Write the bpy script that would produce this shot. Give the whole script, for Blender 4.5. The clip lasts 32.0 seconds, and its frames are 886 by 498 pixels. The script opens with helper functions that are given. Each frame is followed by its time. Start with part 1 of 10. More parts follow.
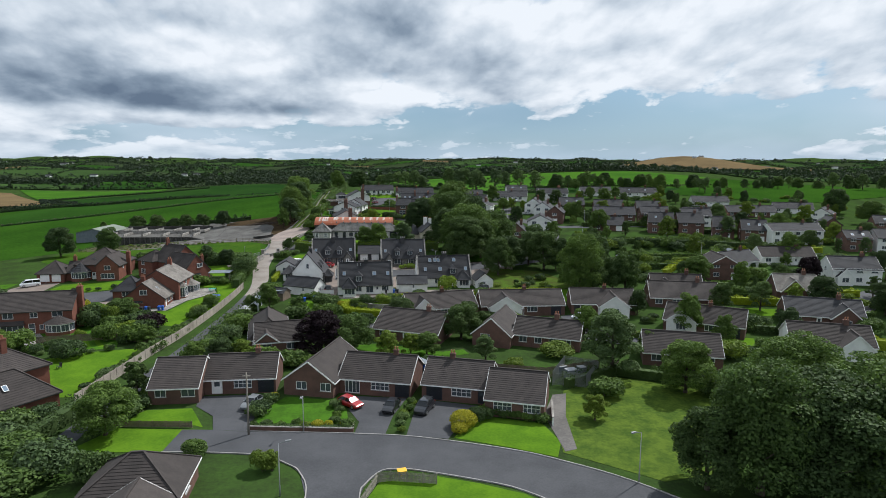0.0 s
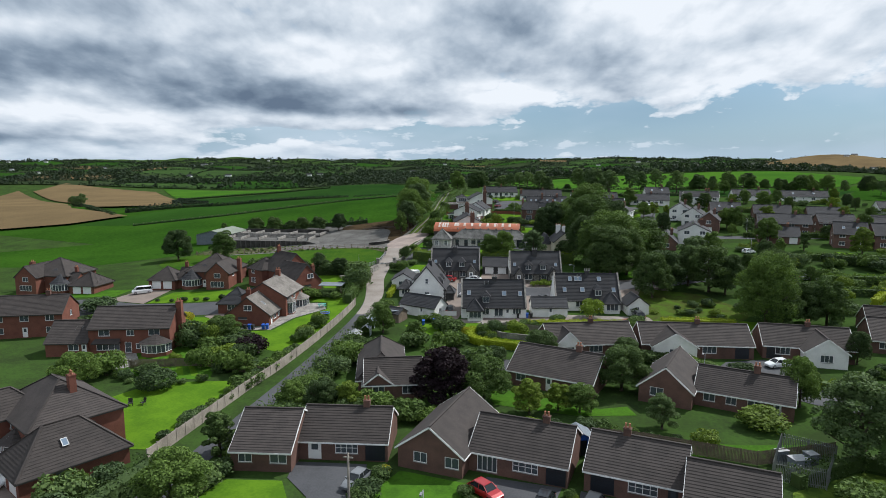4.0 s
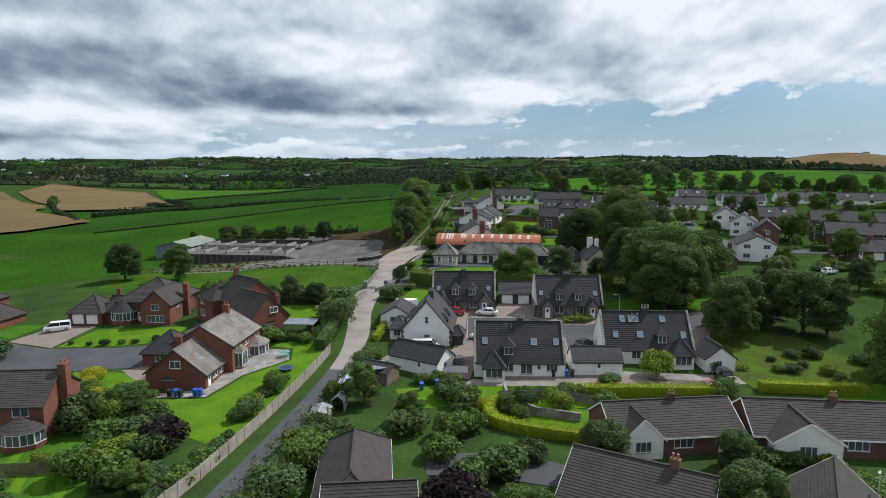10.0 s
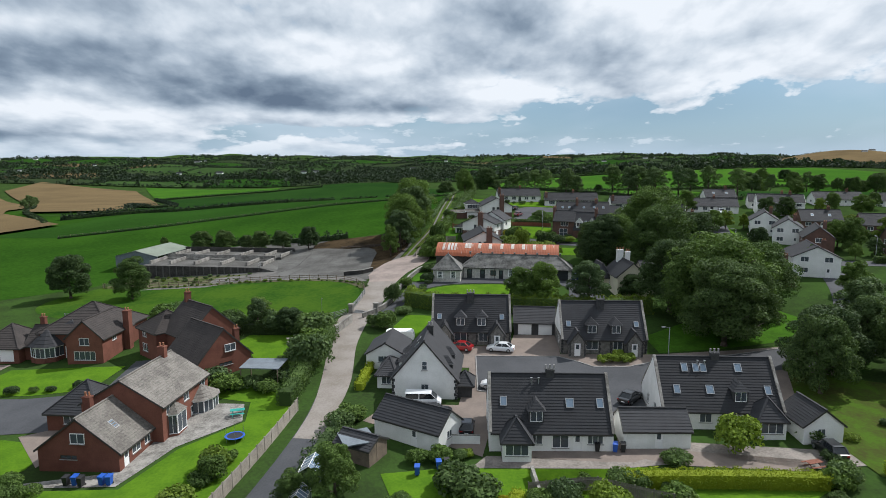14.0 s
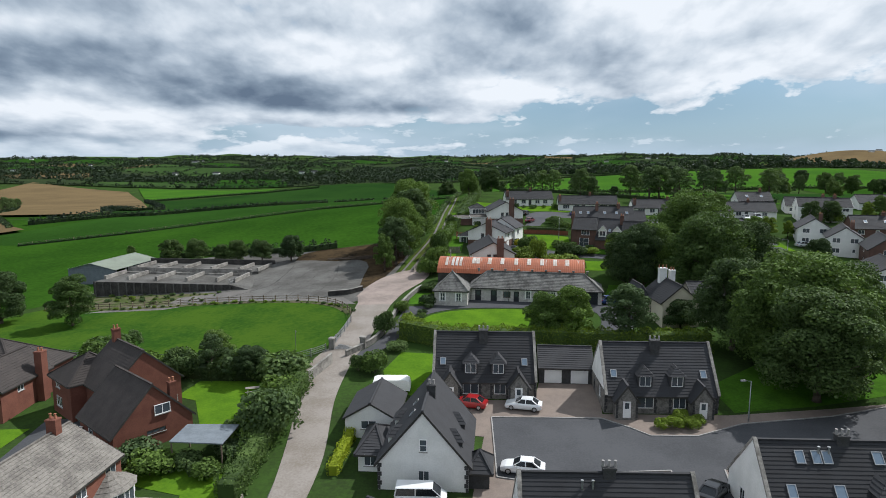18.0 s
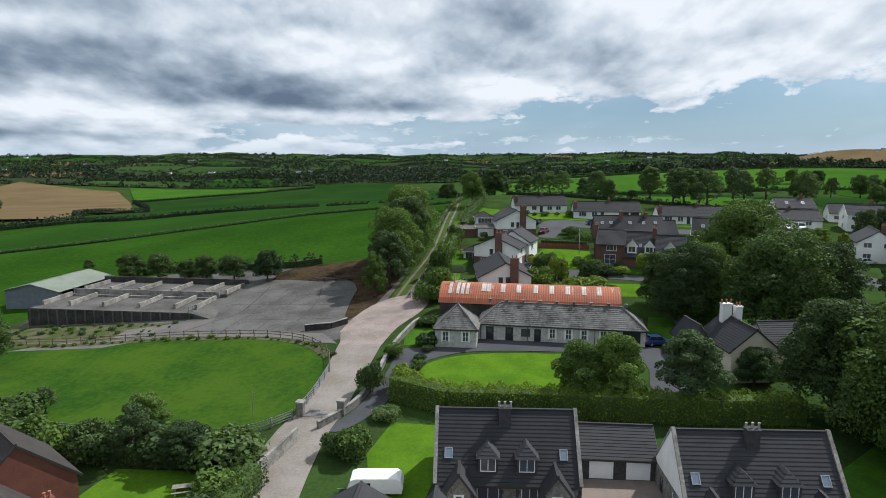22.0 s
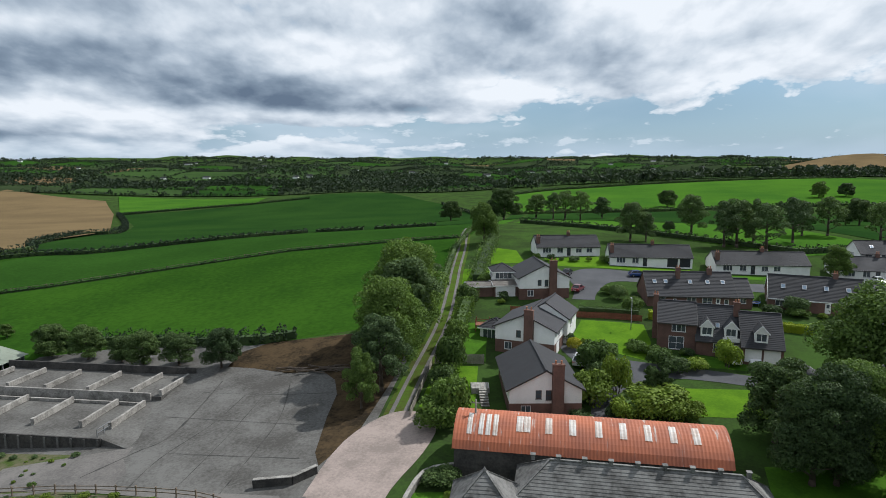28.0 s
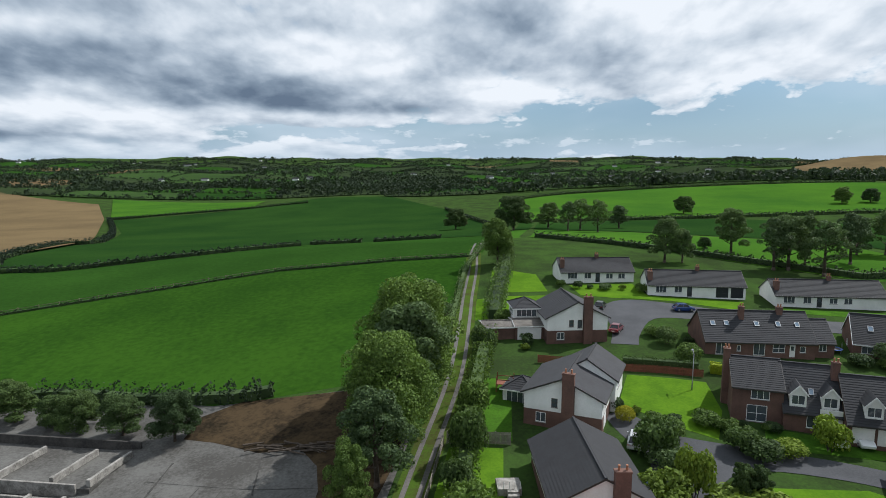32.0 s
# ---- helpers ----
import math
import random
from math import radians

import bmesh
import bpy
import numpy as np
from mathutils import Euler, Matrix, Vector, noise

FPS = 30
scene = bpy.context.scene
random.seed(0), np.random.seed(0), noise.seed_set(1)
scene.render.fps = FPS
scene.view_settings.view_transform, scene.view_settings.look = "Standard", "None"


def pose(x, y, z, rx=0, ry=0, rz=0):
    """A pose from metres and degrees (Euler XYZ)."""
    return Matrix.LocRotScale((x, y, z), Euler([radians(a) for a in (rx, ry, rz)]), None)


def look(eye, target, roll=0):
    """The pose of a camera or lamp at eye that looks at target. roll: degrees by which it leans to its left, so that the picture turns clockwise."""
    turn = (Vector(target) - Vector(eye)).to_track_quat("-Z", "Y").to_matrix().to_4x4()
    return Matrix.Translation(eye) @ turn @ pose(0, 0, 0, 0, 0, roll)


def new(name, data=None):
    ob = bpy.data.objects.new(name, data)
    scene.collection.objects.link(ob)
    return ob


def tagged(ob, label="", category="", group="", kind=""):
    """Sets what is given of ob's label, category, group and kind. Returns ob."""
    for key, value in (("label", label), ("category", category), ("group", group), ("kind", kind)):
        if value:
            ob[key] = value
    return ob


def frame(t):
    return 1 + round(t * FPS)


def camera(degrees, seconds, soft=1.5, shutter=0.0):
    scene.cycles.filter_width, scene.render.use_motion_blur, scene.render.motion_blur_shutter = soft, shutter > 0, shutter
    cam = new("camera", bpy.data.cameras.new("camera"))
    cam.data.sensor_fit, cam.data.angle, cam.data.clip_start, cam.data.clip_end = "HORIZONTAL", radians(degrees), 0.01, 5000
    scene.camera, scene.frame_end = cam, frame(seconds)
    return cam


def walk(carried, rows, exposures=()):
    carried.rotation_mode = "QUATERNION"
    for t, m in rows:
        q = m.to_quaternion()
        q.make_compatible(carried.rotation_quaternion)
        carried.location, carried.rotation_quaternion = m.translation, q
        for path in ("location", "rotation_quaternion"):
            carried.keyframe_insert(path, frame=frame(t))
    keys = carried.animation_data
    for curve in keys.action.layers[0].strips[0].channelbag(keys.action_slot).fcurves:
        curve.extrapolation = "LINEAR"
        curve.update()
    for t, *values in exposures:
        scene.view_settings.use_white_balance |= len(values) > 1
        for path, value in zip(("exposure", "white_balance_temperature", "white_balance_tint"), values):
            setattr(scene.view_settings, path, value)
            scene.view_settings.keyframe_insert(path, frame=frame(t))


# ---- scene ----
# camera and walk
cam = camera(70.7, 32.0, 0.9)
PATH = [
    (0.0, pose(-0.00, 0.00, 36.00, 82.06, -0.23, -0.49)),
    (0.5, pose(-0.84, 3.14, 35.97, 82.04, -0.19, 2.36)),
    (1.0, pose(-1.71, 6.29, 35.96, 82.08, -0.14, 5.48)),
    (1.5, pose(-2.68, 9.38, 35.94, 82.05, -0.09, 7.83)),
    (2.0, pose(-3.66, 12.46, 35.92, 82.05, -0.07, 9.42)),
    (2.5, pose(-4.51, 15.54, 35.88, 82.04, -0.05, 10.00)),
    (3.0, pose(-5.21, 18.71, 35.86, 82.05, -0.02, 10.02)),
    (3.5, pose(-5.82, 21.93, 35.89, 82.05, -0.02, 9.96)),
    (5.5, pose(-8.17, 34.90, 35.92, 81.91, -0.03, 9.92)),
    (7.0, pose(-10.16, 44.35, 35.90, 81.85, 0.00, 9.98)),
    (8.5, pose(-12.04, 53.69, 35.67, 81.91, -0.01, 10.03)),
    (10.0, pose(-13.76, 63.15, 35.63, 81.94, 0.05, 10.06)),
    (11.5, pose(-15.69, 72.91, 35.63, 81.85, 0.08, 10.04)),
    (13.0, pose(-17.64, 82.69, 35.59, 81.77, 0.10, 10.02)),
    (14.5, pose(-19.39, 92.05, 35.41, 81.72, 0.07, 9.99)),
    (16.5, pose(-21.82, 104.25, 35.21, 81.71, 0.06, 9.99)),
    (18.0, pose(-23.67, 113.11, 35.05, 81.76, 0.05, 10.02)),
    (19.5, pose(-25.53, 121.84, 34.85, 81.71, 0.04, 9.99)),
    (20.5, pose(-26.67, 127.76, 34.87, 81.66, -0.00, 9.96)),
    (21.0, pose(-27.23, 130.77, 34.95, 81.59, -0.05, 9.95)),
    (21.5, pose(-27.82, 133.75, 35.27, 81.53, -0.05, 9.96)),
    (22.0, pose(-28.45, 136.74, 35.96, 81.61, -0.01, 9.95)),
    (22.5, pose(-29.07, 139.68, 36.80, 81.64, -0.00, 9.93)),
    (23.0, pose(-29.75, 142.59, 37.63, 81.64, -0.01, 9.94)),
    (24.0, pose(-31.07, 148.28, 38.98, 81.57, -0.03, 9.98)),
    (25.5, pose(-32.98, 157.14, 40.92, 81.59, -0.00, 9.99)),
    (27.5, pose(-35.74, 169.08, 43.28, 81.74, 0.00, 9.95)),
    (28.5, pose(-37.12, 174.97, 44.40, 81.78, -0.00, 9.97)),
    (29.5, pose(-38.50, 180.73, 45.37, 81.91, 0.01, 10.01)),
    (30.0, pose(-39.22, 183.57, 45.61, 81.86, -0.02, 10.07)),
    (31.0, pose(-40.65, 189.24, 45.89, 81.83, -0.03, 10.10)),
    (32.0, pose(-42.09, 194.91, 46.03, 81.81, -0.05, 10.10)),
]
walk(cam, PATH, [(0.0, 0.0, 6080, 10), (32.0, 0.0, 6080, 10)])

# sky, sun
SUN = Vector((0.49, 0.44, 0.75)).normalized()
world = bpy.data.worlds.new("sky")
scene.world = world
world.use_nodes = True


def link(nt, a, b):
    nt.links.new(a, b)


def node(nt, kind, **kw):
    n = nt.nodes.new(kind)
    for k, v in kw.items():
        if k == "op":
            n.operation = v
        elif k == "blend":
            n.blend_type = v
        elif k == "dtype":
            n.data_type = v
        else:
            n.inputs[k.replace("_", " ")].default_value = v
    return n


def maths(nt, op, a, b=None, clamp=False):
    n = nt.nodes.new("ShaderNodeMath")
    n.operation, n.use_clamp = op, clamp
    for k, v in enumerate((a, b)):
        if v is None:
            continue
        if isinstance(v, (int, float)):
            n.inputs[k].default_value = v
        else:
            nt.links.new(v, n.inputs[k])
    return n.outputs[0]


def mix(nt, fac, a, b, blend="MIX"):
    n = nt.nodes.new("ShaderNodeMix")
    n.data_type, n.blend_type = "RGBA", blend
    for k, v in ((0, fac), (6, a), (7, b)):
        if isinstance(v, (int, float)):
            n.inputs[k].default_value = v
        elif isinstance(v, tuple):
            n.inputs[k].default_value = (*v, 1)
        else:
            nt.links.new(v, n.inputs[k])
    return n.outputs[2]


def ramp(nt, src, stops):
    n = nt.nodes.new("ShaderNodeValToRGB")
    els = n.color_ramp.elements
    while len(els) < len(stops):
        els.new(0.5)
    for e, (p, c) in zip(els, stops):
        e.position = p
        e.color = (c, c, c, 1) if isinstance(c, (int, float)) else (*c, 1)
    nt.links.new(src, n.inputs[0])
    return n.outputs[0]


def build_sky():
    nt = world.node_tree
    bg = nt.nodes["Background"]
    sky = nt.nodes.new("ShaderNodeTexSky")
    sky.sky_type, sky.sun_disc = "NISHITA", False
    sky.sun_elevation = math.asin(SUN.z)
    sky.sun_rotation = math.atan2(SUN.x, SUN.y)
    sky.altitude, sky.air_density, sky.dust_density = 60, 1.0, 1.0
    co = nt.nodes.new("ShaderNodeTexCoord").outputs["Generated"]
    sep = nt.nodes.new("ShaderNodeSeparateXYZ")
    link(nt, co, sep.inputs[0])
    up = maths(nt, "MAXIMUM", sep.outputs[2], 0.0)
    # azimuth from straight ahead of the flight, positive to the right
    az = maths(nt, "ARCTAN2", maths(nt, "ADD", sep.outputs[0], maths(nt, "MULTIPLY", sep.outputs[1], 0.176)),
               maths(nt, "SUBTRACT", sep.outputs[1], maths(nt, "MULTIPLY", sep.outputs[0], 0.176)))

    def total(*terms):
        out = terms[0]
        for t in terms[1:]:
            out = maths(nt, "ADD", out, t)
        return out

    def times(a, k):
        return maths(nt, "MULTIPLY", a, k)

    def layer(rise):
        """Cloud heights as seen from below: heaps crowd and flatten towards the horizon. rise: how much higher the sample lies."""
        deep = maths(nt, "ADD", up, 0.26 + rise)
        at = nt.nodes.new("ShaderNodeCombineXYZ")
        link(nt, maths(nt, "DIVIDE", az, maths(nt, "ADD", times(up, 0.4), 0.36)), at.inputs[0])
        link(nt, maths(nt, "DIVIDE", 0.70, deep), at.inputs[1])
        return at.outputs[0]

    def shifted(src, off):
        mp = nt.nodes.new("ShaderNodeMapping")
        mp.inputs["Location"].default_value = (*off, 0.0)
        link(nt, src, mp.inputs[0])
        return mp.outputs[0]

    def cloud_noise(src, scale, detail, rough, off):
        n = node(nt, "ShaderNodeTexNoise", Scale=scale, Detail=detail, Roughness=rough)
        n.noise_dimensions = "2D"
        link(nt, shifted(src, off), n.inputs["Vector"])
        return n

    def billow(src, scale, off, warp, fray):
        """Round cauliflower heaps, their edges torn by a little noise."""
        w = cloud_noise(src, scale * 1.4, 2 + fray, 0.5, off)
        vm = nt.nodes.new("ShaderNodeVectorMath")
        vm.operation = "MULTIPLY_ADD"
        link(nt, w.outputs["Color"], vm.inputs[0])
        vm.inputs[1].default_value = (warp, warp, 0.0)
        link(nt, shifted(src, off), vm.inputs[2])
        v = node(nt, "ShaderNodeTexVoronoi", Scale=scale, Detail=fray, Roughness=0.5, Lacunarity=2.2)
        v.voronoi_dimensions, v.feature, v.normalize = "2D", "SMOOTH_F1", True
        v.inputs["Smoothness"].default_value = 0.25
        link(nt, vm.outputs[0], v.inputs["Vector"])
        return maths(nt, "SUBTRACT", 1.0, v.outputs["Distance"])

    def lobe(a, e, wa, we, k):
        da = maths(nt, "DIVIDE", maths(nt, "SUBTRACT", az, a), wa)
        de = maths(nt, "DIVIDE", maths(nt, "SUBTRACT", sep.outputs[2], e), we)
        q = maths(nt, "ADD", maths(nt, "MULTIPLY", da, da), maths(nt, "MULTIPLY", de, de))
        return times(maths(nt, "POWER", 2.718, maths(nt, "MULTIPLY", q, -1.0)), k)

    def heaps(src, detail, rough, fray):
        big = maths(nt, "SUBTRACT", cloud_noise(src, 2.1, detail, rough, (3.1, 1.7)).outputs[0], 0.5)
        puff = maths(nt, "SUBTRACT", billow(src, 2.9, (0.4, 2.3), 0.16, fray), 0.62)
        fine = maths(nt, "SUBTRACT", billow(src, 6.0, (1.2, 0.7), 0.06, fray - 1), 0.62)
        return total(times(big, 1.5), times(puff, 0.85), times(fine, 0.34))

    here, over = layer(0.0), layer(0.014)
    thick = heaps(here, 7, 0.5, 4.0)
    soft, above = heaps(here, 3, 0.42, 1.0), heaps(over, 3, 0.42, 1.0)
    # where the layer is broken, and where it is heaped up
    clear = total(lobe(0.26, 0.030, 0.42, 0.048, 0.62), lobe(0.60, 0.060, 0.20, 0.062, 0.55), lobe(-0.16, 0.042, 0.12, 0.016, 0.30), lobe(-0.66, 0.030, 0.12, 0.010, 0.25))
    full = total(lobe(-0.35, 0.13, 0.50, 0.08, 0.20), lobe(0.36, 0.165, 0.30, 0.055, 0.26))
    cover = total(thick, full, times(clear, -1.0), 0.20)
    dens = ramp(nt, cover, [(0.0, 0.0), (0.04, 0.6), (0.12, 1.0)])
    # lit from above and behind: thin rims are white, deep heaps and their undersides grey
    lit = total(times(maths(nt, "SUBTRACT", soft, above), 1.1), times(maths(nt, "SUBTRACT", thick, soft), 1.0), times(maths(nt, "MAXIMUM", maths(nt, "SUBTRACT", total(soft, full), 0.15), 0.0), -0.45))
    dark = total(lobe(-0.20, 0.086, 0.17, 0.015, 0.46), lobe(-0.36, 0.112, 0.20, 0.020, 0.50), lobe(-0.56, 0.140, 0.16, 0.026, 0.40), lobe(-0.06, 0.076, 0.10, 0.010, 0.34), lobe(-0.62, 0.205, 0.10, 0.03, 0.22), lobe(-0.25, 0.20, 0.14, 0.03, 0.18), lobe(0.08, 0.20, 0.08, 0.03, 0.24), lobe(0.30, 0.150, 0.12, 0.025, 0.16), lobe(-0.64, 0.030, 0.1, 0.008, 0.3))
    light = total(lobe(0.44, 0.125, 0.10, 0.035, 0.30), lobe(-0.12, 0.165, 0.10, 0.035, 0.30), lobe(0.38, 0.20, 0.25, 0.04, 0.22), lobe(0.16, 0.105, 0.16, 0.018, 0.22), lobe(-0.50, 0.18, 0.10, 0.02, 0.16), lobe(-0.45, 0.062, 0.28, 0.014, 0.24), lobe(0.60, 0.19, 0.10, 0.04, 0.16))
    tone = maths(nt, "SUBTRACT", total(lit, light, 0.77), dark)
    cloud = ramp(nt, maths(nt, "ADD", tone, 0.0, True), [(0.0, (0.15, 0.20, 0.27)), (0.25, (0.27, 0.335, 0.41)), (0.5, (0.47, 0.54, 0.61)), (0.75, (0.72, 0.775, 0.82)), (1.0, (0.97, 0.99, 1.0))])
    blue = mix(nt, 1.0, sky.outputs[0], (0.075, 0.088, 0.098), "MULTIPLY")
    blue = mix(nt, ramp(nt, up, [(0.0, 0.75), (0.14, 0.45), (0.3, 0.1)]), blue, (0.36, 0.52, 0.65))
    # thin high veil that whitens the gaps unevenly
    veil = cloud_noise(here, 0.8, 4, 0.5, (5.3, 2.2)).outputs[0]
    blue = mix(nt, ramp(nt, veil, [(0.36, 0.0), (0.60, 0.75)]), blue, (0.66, 0.76, 0.84))
    # a rain-blue patch under the cloud edge, and scraps of low cloud far off
    blue = mix(nt, lobe(0.30, 0.075, 0.16, 0.03, 0.55), blue, (0.30, 0.44, 0.55))
    scraps = maths(nt, "ADD", cloud_noise(here, 9.0, 4, 0.55, (0.9, 4.4)).outputs[0], total(lobe(0.10, 0.026, 0.34, 0.010, 0.17), lobe(-0.20, 0.040, 0.22, 0.016, 0.12)))
    blue = mix(nt, ramp(nt, scraps, [(0.69, 0.0), (0.79, 0.7)]), blue, (0.80, 0.86, 0.90))
    col = mix(nt, dens, blue, cloud)
    low = times(ramp(nt, up, [(0.0, 1.0), (0.035, 0.0)]), 0.5)
    col = mix(nt, low, col, (0.50, 0.62, 0.72))
    link(nt, col, bg.inputs[0])
    bg.inputs[1].default_value = 0.92


build_sky()
sun = new("sun", bpy.data.lights.new("sun", "SUN"))
sun.data.energy, sun.data.angle, sun.data.color = 5.0, radians(0.6), (1.0, 0.955, 0.88)
sun.matrix_world = look((0, 0, 120), Vector((0, 0, 120)) - SUN)

# materials
MATS = {}


def mat(name, col, rough=0.8, var=0.25, scale=1.0, fine=12.0, bump=0.0, metal=0.0, tint=None, spec=0.5, rnd=0.0, coords="Object"):
    """A surface with stains at `scale` and grain at `fine` (per metre), and a second colour that the stains fade to."""
    m = bpy.data.materials.new(name)
    m.use_nodes = True
    nt = m.node_tree
    b = nt.nodes["Principled BSDF"]
    co = nt.nodes.new("ShaderNodeTexCoord").outputs[coords]
    big = node(nt, "ShaderNodeTexNoise", Scale=scale, Detail=5, Roughness=0.6)
    small = node(nt, "ShaderNodeTexNoise", Scale=fine, Detail=4, Roughness=0.6)
    link(nt, co, big.inputs["Vector"])
    link(nt, co, small.inputs["Vector"])
    f = maths(nt, "ADD", maths(nt, "MULTIPLY", big.outputs[0], 0.62), maths(nt, "MULTIPLY", small.outputs[0], 0.38))
    t = tint or tuple(c * 0.6 for c in col)
    fac = ramp(nt, f, [(0.41, 0.0), (0.60, 1.0)])
    c = mix(nt, maths(nt, "MULTIPLY", fac, min(1.0, var * 2)), col, t)
    if rnd:
        r = nt.nodes.new("ShaderNodeObjectInfo").outputs["Random"]
        c = mix(nt, 1.0, c, ramp(nt, r, [(0.0, 1 - rnd), (1.0, 1 + rnd)]), "MULTIPLY")
    link(nt, c, b.inputs["Base Color"])
    b.inputs["Roughness"].default_value, b.inputs["Metallic"].default_value = rough, metal
    b.inputs["Specular IOR Level"].default_value = spec
    if bump:
        bn = node(nt, "ShaderNodeBump", Strength=0.6, Distance=bump)
        link(nt, small.outputs[0], bn.inputs["Height"])
        link(nt, bn.outputs[0], b.inputs["Normal"])
    MATS[name] = m
    return m


mat("brick_red", (0.168, 0.070, 0.049), 0.85, 0.5, 0.6, 9, 0.01, tint=(0.125, 0.050, 0.036), rnd=0.12, spec=0.2)
mat("brick_brown", (0.150, 0.086, 0.068), 0.85, 0.5, 0.6, 9, 0.01, tint=(0.10, 0.060, 0.050), rnd=0.12, spec=0.2)
mat("render_white", (0.74, 0.74, 0.72), 0.85, 0.22, 0.5, 6, 0.006, tint=(0.50, 0.51, 0.48))
mat("render_cream", (0.62, 0.57, 0.44), 0.85, 0.25, 0.5, 6, 0.006, tint=(0.45, 0.41, 0.32))
mat("stone_grey", (0.22, 0.21, 0.19), 0.9, 0.6, 1.8, 6, 0.03, tint=(0.10, 0.095, 0.09), spec=0.2)
mat("stone_pale", (0.55, 0.53, 0.50), 0.9, 0.6, 1.2, 5, 0.03, tint=(0.34, 0.33, 0.31), spec=0.2)
mat("stone_dark", (0.05, 0.05, 0.052), 0.85, 0.5, 2.0, 8, 0.02, tint=(0.03, 0.03, 0.03))
mat("tile_dark", (0.040, 0.041, 0.045), 0.8, 0.5, 0.7, 5, 0.012, tint=(0.034, 0.034, 0.037), rnd=0.18, spec=0.22)
mat("tile_brown", (0.056, 0.048, 0.045), 0.85, 0.6, 0.7, 5, 0.012, tint=(0.041, 0.036, 0.034), rnd=0.16, spec=0.22)
mat("tile_grey", (0.20, 0.185, 0.165), 0.8, 0.5, 0.5, 4, 0.012, tint=(0.11, 0.10, 0.09), rnd=0.12, spec=0.22)
mat("slate_old", (0.165, 0.163, 0.155), 0.75, 0.8, 0.45, 2.4, 0.02, tint=(0.06, 0.058, 0.055), spec=0.22)
mat("lead_ridge", (0.16, 0.155, 0.15), 0.8, 0.4, 1.5, 8)
mat("fascia_white", (0.78, 0.78, 0.77), 0.5, 0.1, 1, 8)
mat("fascia_dark", (0.035, 0.033, 0.03), 0.6, 0.3, 1, 8)
mat("frame_white", (0.80, 0.80, 0.79), 0.4, 0.06, 1, 8)
mat("frame_brown", (0.06, 0.03, 0.018), 0.45, 0.2, 1, 8)
mat("door_white", (0.78, 0.78, 0.77), 0.4, 0.08, 1, 8)
mat("door_dark", (0.015, 0.018, 0.025), 0.4, 0.2, 1, 8)
mat("asphalt", (0.072, 0.074, 0.080), 0.9, 0.5, 0.16, 5, 0.006, tint=(0.050, 0.052, 0.057), spec=0.2)
mat("tarmac_old", (0.15, 0.14, 0.13), 0.92, 0.6, 0.15, 3, 0.01, tint=(0.09, 0.085, 0.08), spec=0.2)
mat("lane_gravel", (0.255, 0.230, 0.208), 0.95, 0.55, 0.25, 4, 0.015, tint=(0.19, 0.165, 0.14), spec=0.2)
mat("lane_pink", (0.30, 0.245, 0.218), 0.95, 0.6, 0.25, 3, 0.01, tint=(0.19, 0.158, 0.14), spec=0.2)
mat("paver", (0.21, 0.17, 0.145), 0.9, 0.4, 0.5, 6, 0.008, tint=(0.15, 0.125, 0.11), spec=0.2)
mat("patio", (0.24, 0.21, 0.185), 0.9, 0.6, 0.5, 4, 0.008, tint=(0.13, 0.115, 0.10))
mat("weedy_ground", (0.115, 0.102, 0.070), 0.95, 0.9, 0.35, 1.6, 0.06, tint=(0.050, 0.075, 0.020), spec=0.0)
mat("kerb_stone", (0.30, 0.29, 0.28), 0.9, 0.3, 1, 6, 0.006)
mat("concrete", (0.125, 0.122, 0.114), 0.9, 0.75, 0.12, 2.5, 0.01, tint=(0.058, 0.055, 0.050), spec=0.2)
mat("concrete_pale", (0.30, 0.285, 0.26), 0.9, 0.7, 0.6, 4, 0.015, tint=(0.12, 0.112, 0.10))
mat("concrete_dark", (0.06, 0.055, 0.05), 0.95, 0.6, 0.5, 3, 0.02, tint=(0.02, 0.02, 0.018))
mat("slurry_brown", (0.066, 0.047, 0.027), 0.75, 0.9, 0.25, 1.6, 0.03, tint=(0.022, 0.018, 0.013), spec=0.0)
mat("soil", (0.10, 0.075, 0.05), 0.95, 0.6, 0.3, 4, 0.03, tint=(0.06, 0.045, 0.03), spec=0.0)
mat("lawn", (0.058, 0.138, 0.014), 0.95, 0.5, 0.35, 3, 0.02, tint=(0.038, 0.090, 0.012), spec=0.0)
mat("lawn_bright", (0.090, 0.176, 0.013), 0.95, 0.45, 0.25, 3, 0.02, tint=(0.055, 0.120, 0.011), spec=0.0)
mat("rough_grass", (0.062, 0.112, 0.016), 0.95, 0.7, 0.30, 2.2, 0.08, tint=(0.055, 0.062, 0.020), spec=0.0)
# field_green, field_mid, field_dark: base colours lowered to hold the shade of clouds
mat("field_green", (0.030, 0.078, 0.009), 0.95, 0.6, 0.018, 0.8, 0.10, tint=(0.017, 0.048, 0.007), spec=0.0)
mat("field_mid", (0.0255, 0.0680, 0.0110), 0.95, 0.5, 0.016, 1.0, 0.06, tint=(0.0170, 0.0459, 0.0085), spec=0.0)
mat("paddock_grass", (0.050, 0.098, 0.012), 0.95, 0.75, 0.09, 1.3, 0.10, tint=(0.024, 0.064, 0.010), spec=0.0)
mat("plot_grass", (0.088, 0.132, 0.022), 0.95, 0.8, 0.40, 1.8, 0.10, tint=(0.044, 0.078, 0.016), spec=0.0)
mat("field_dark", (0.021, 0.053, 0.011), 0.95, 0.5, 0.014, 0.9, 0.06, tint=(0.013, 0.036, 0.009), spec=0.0)
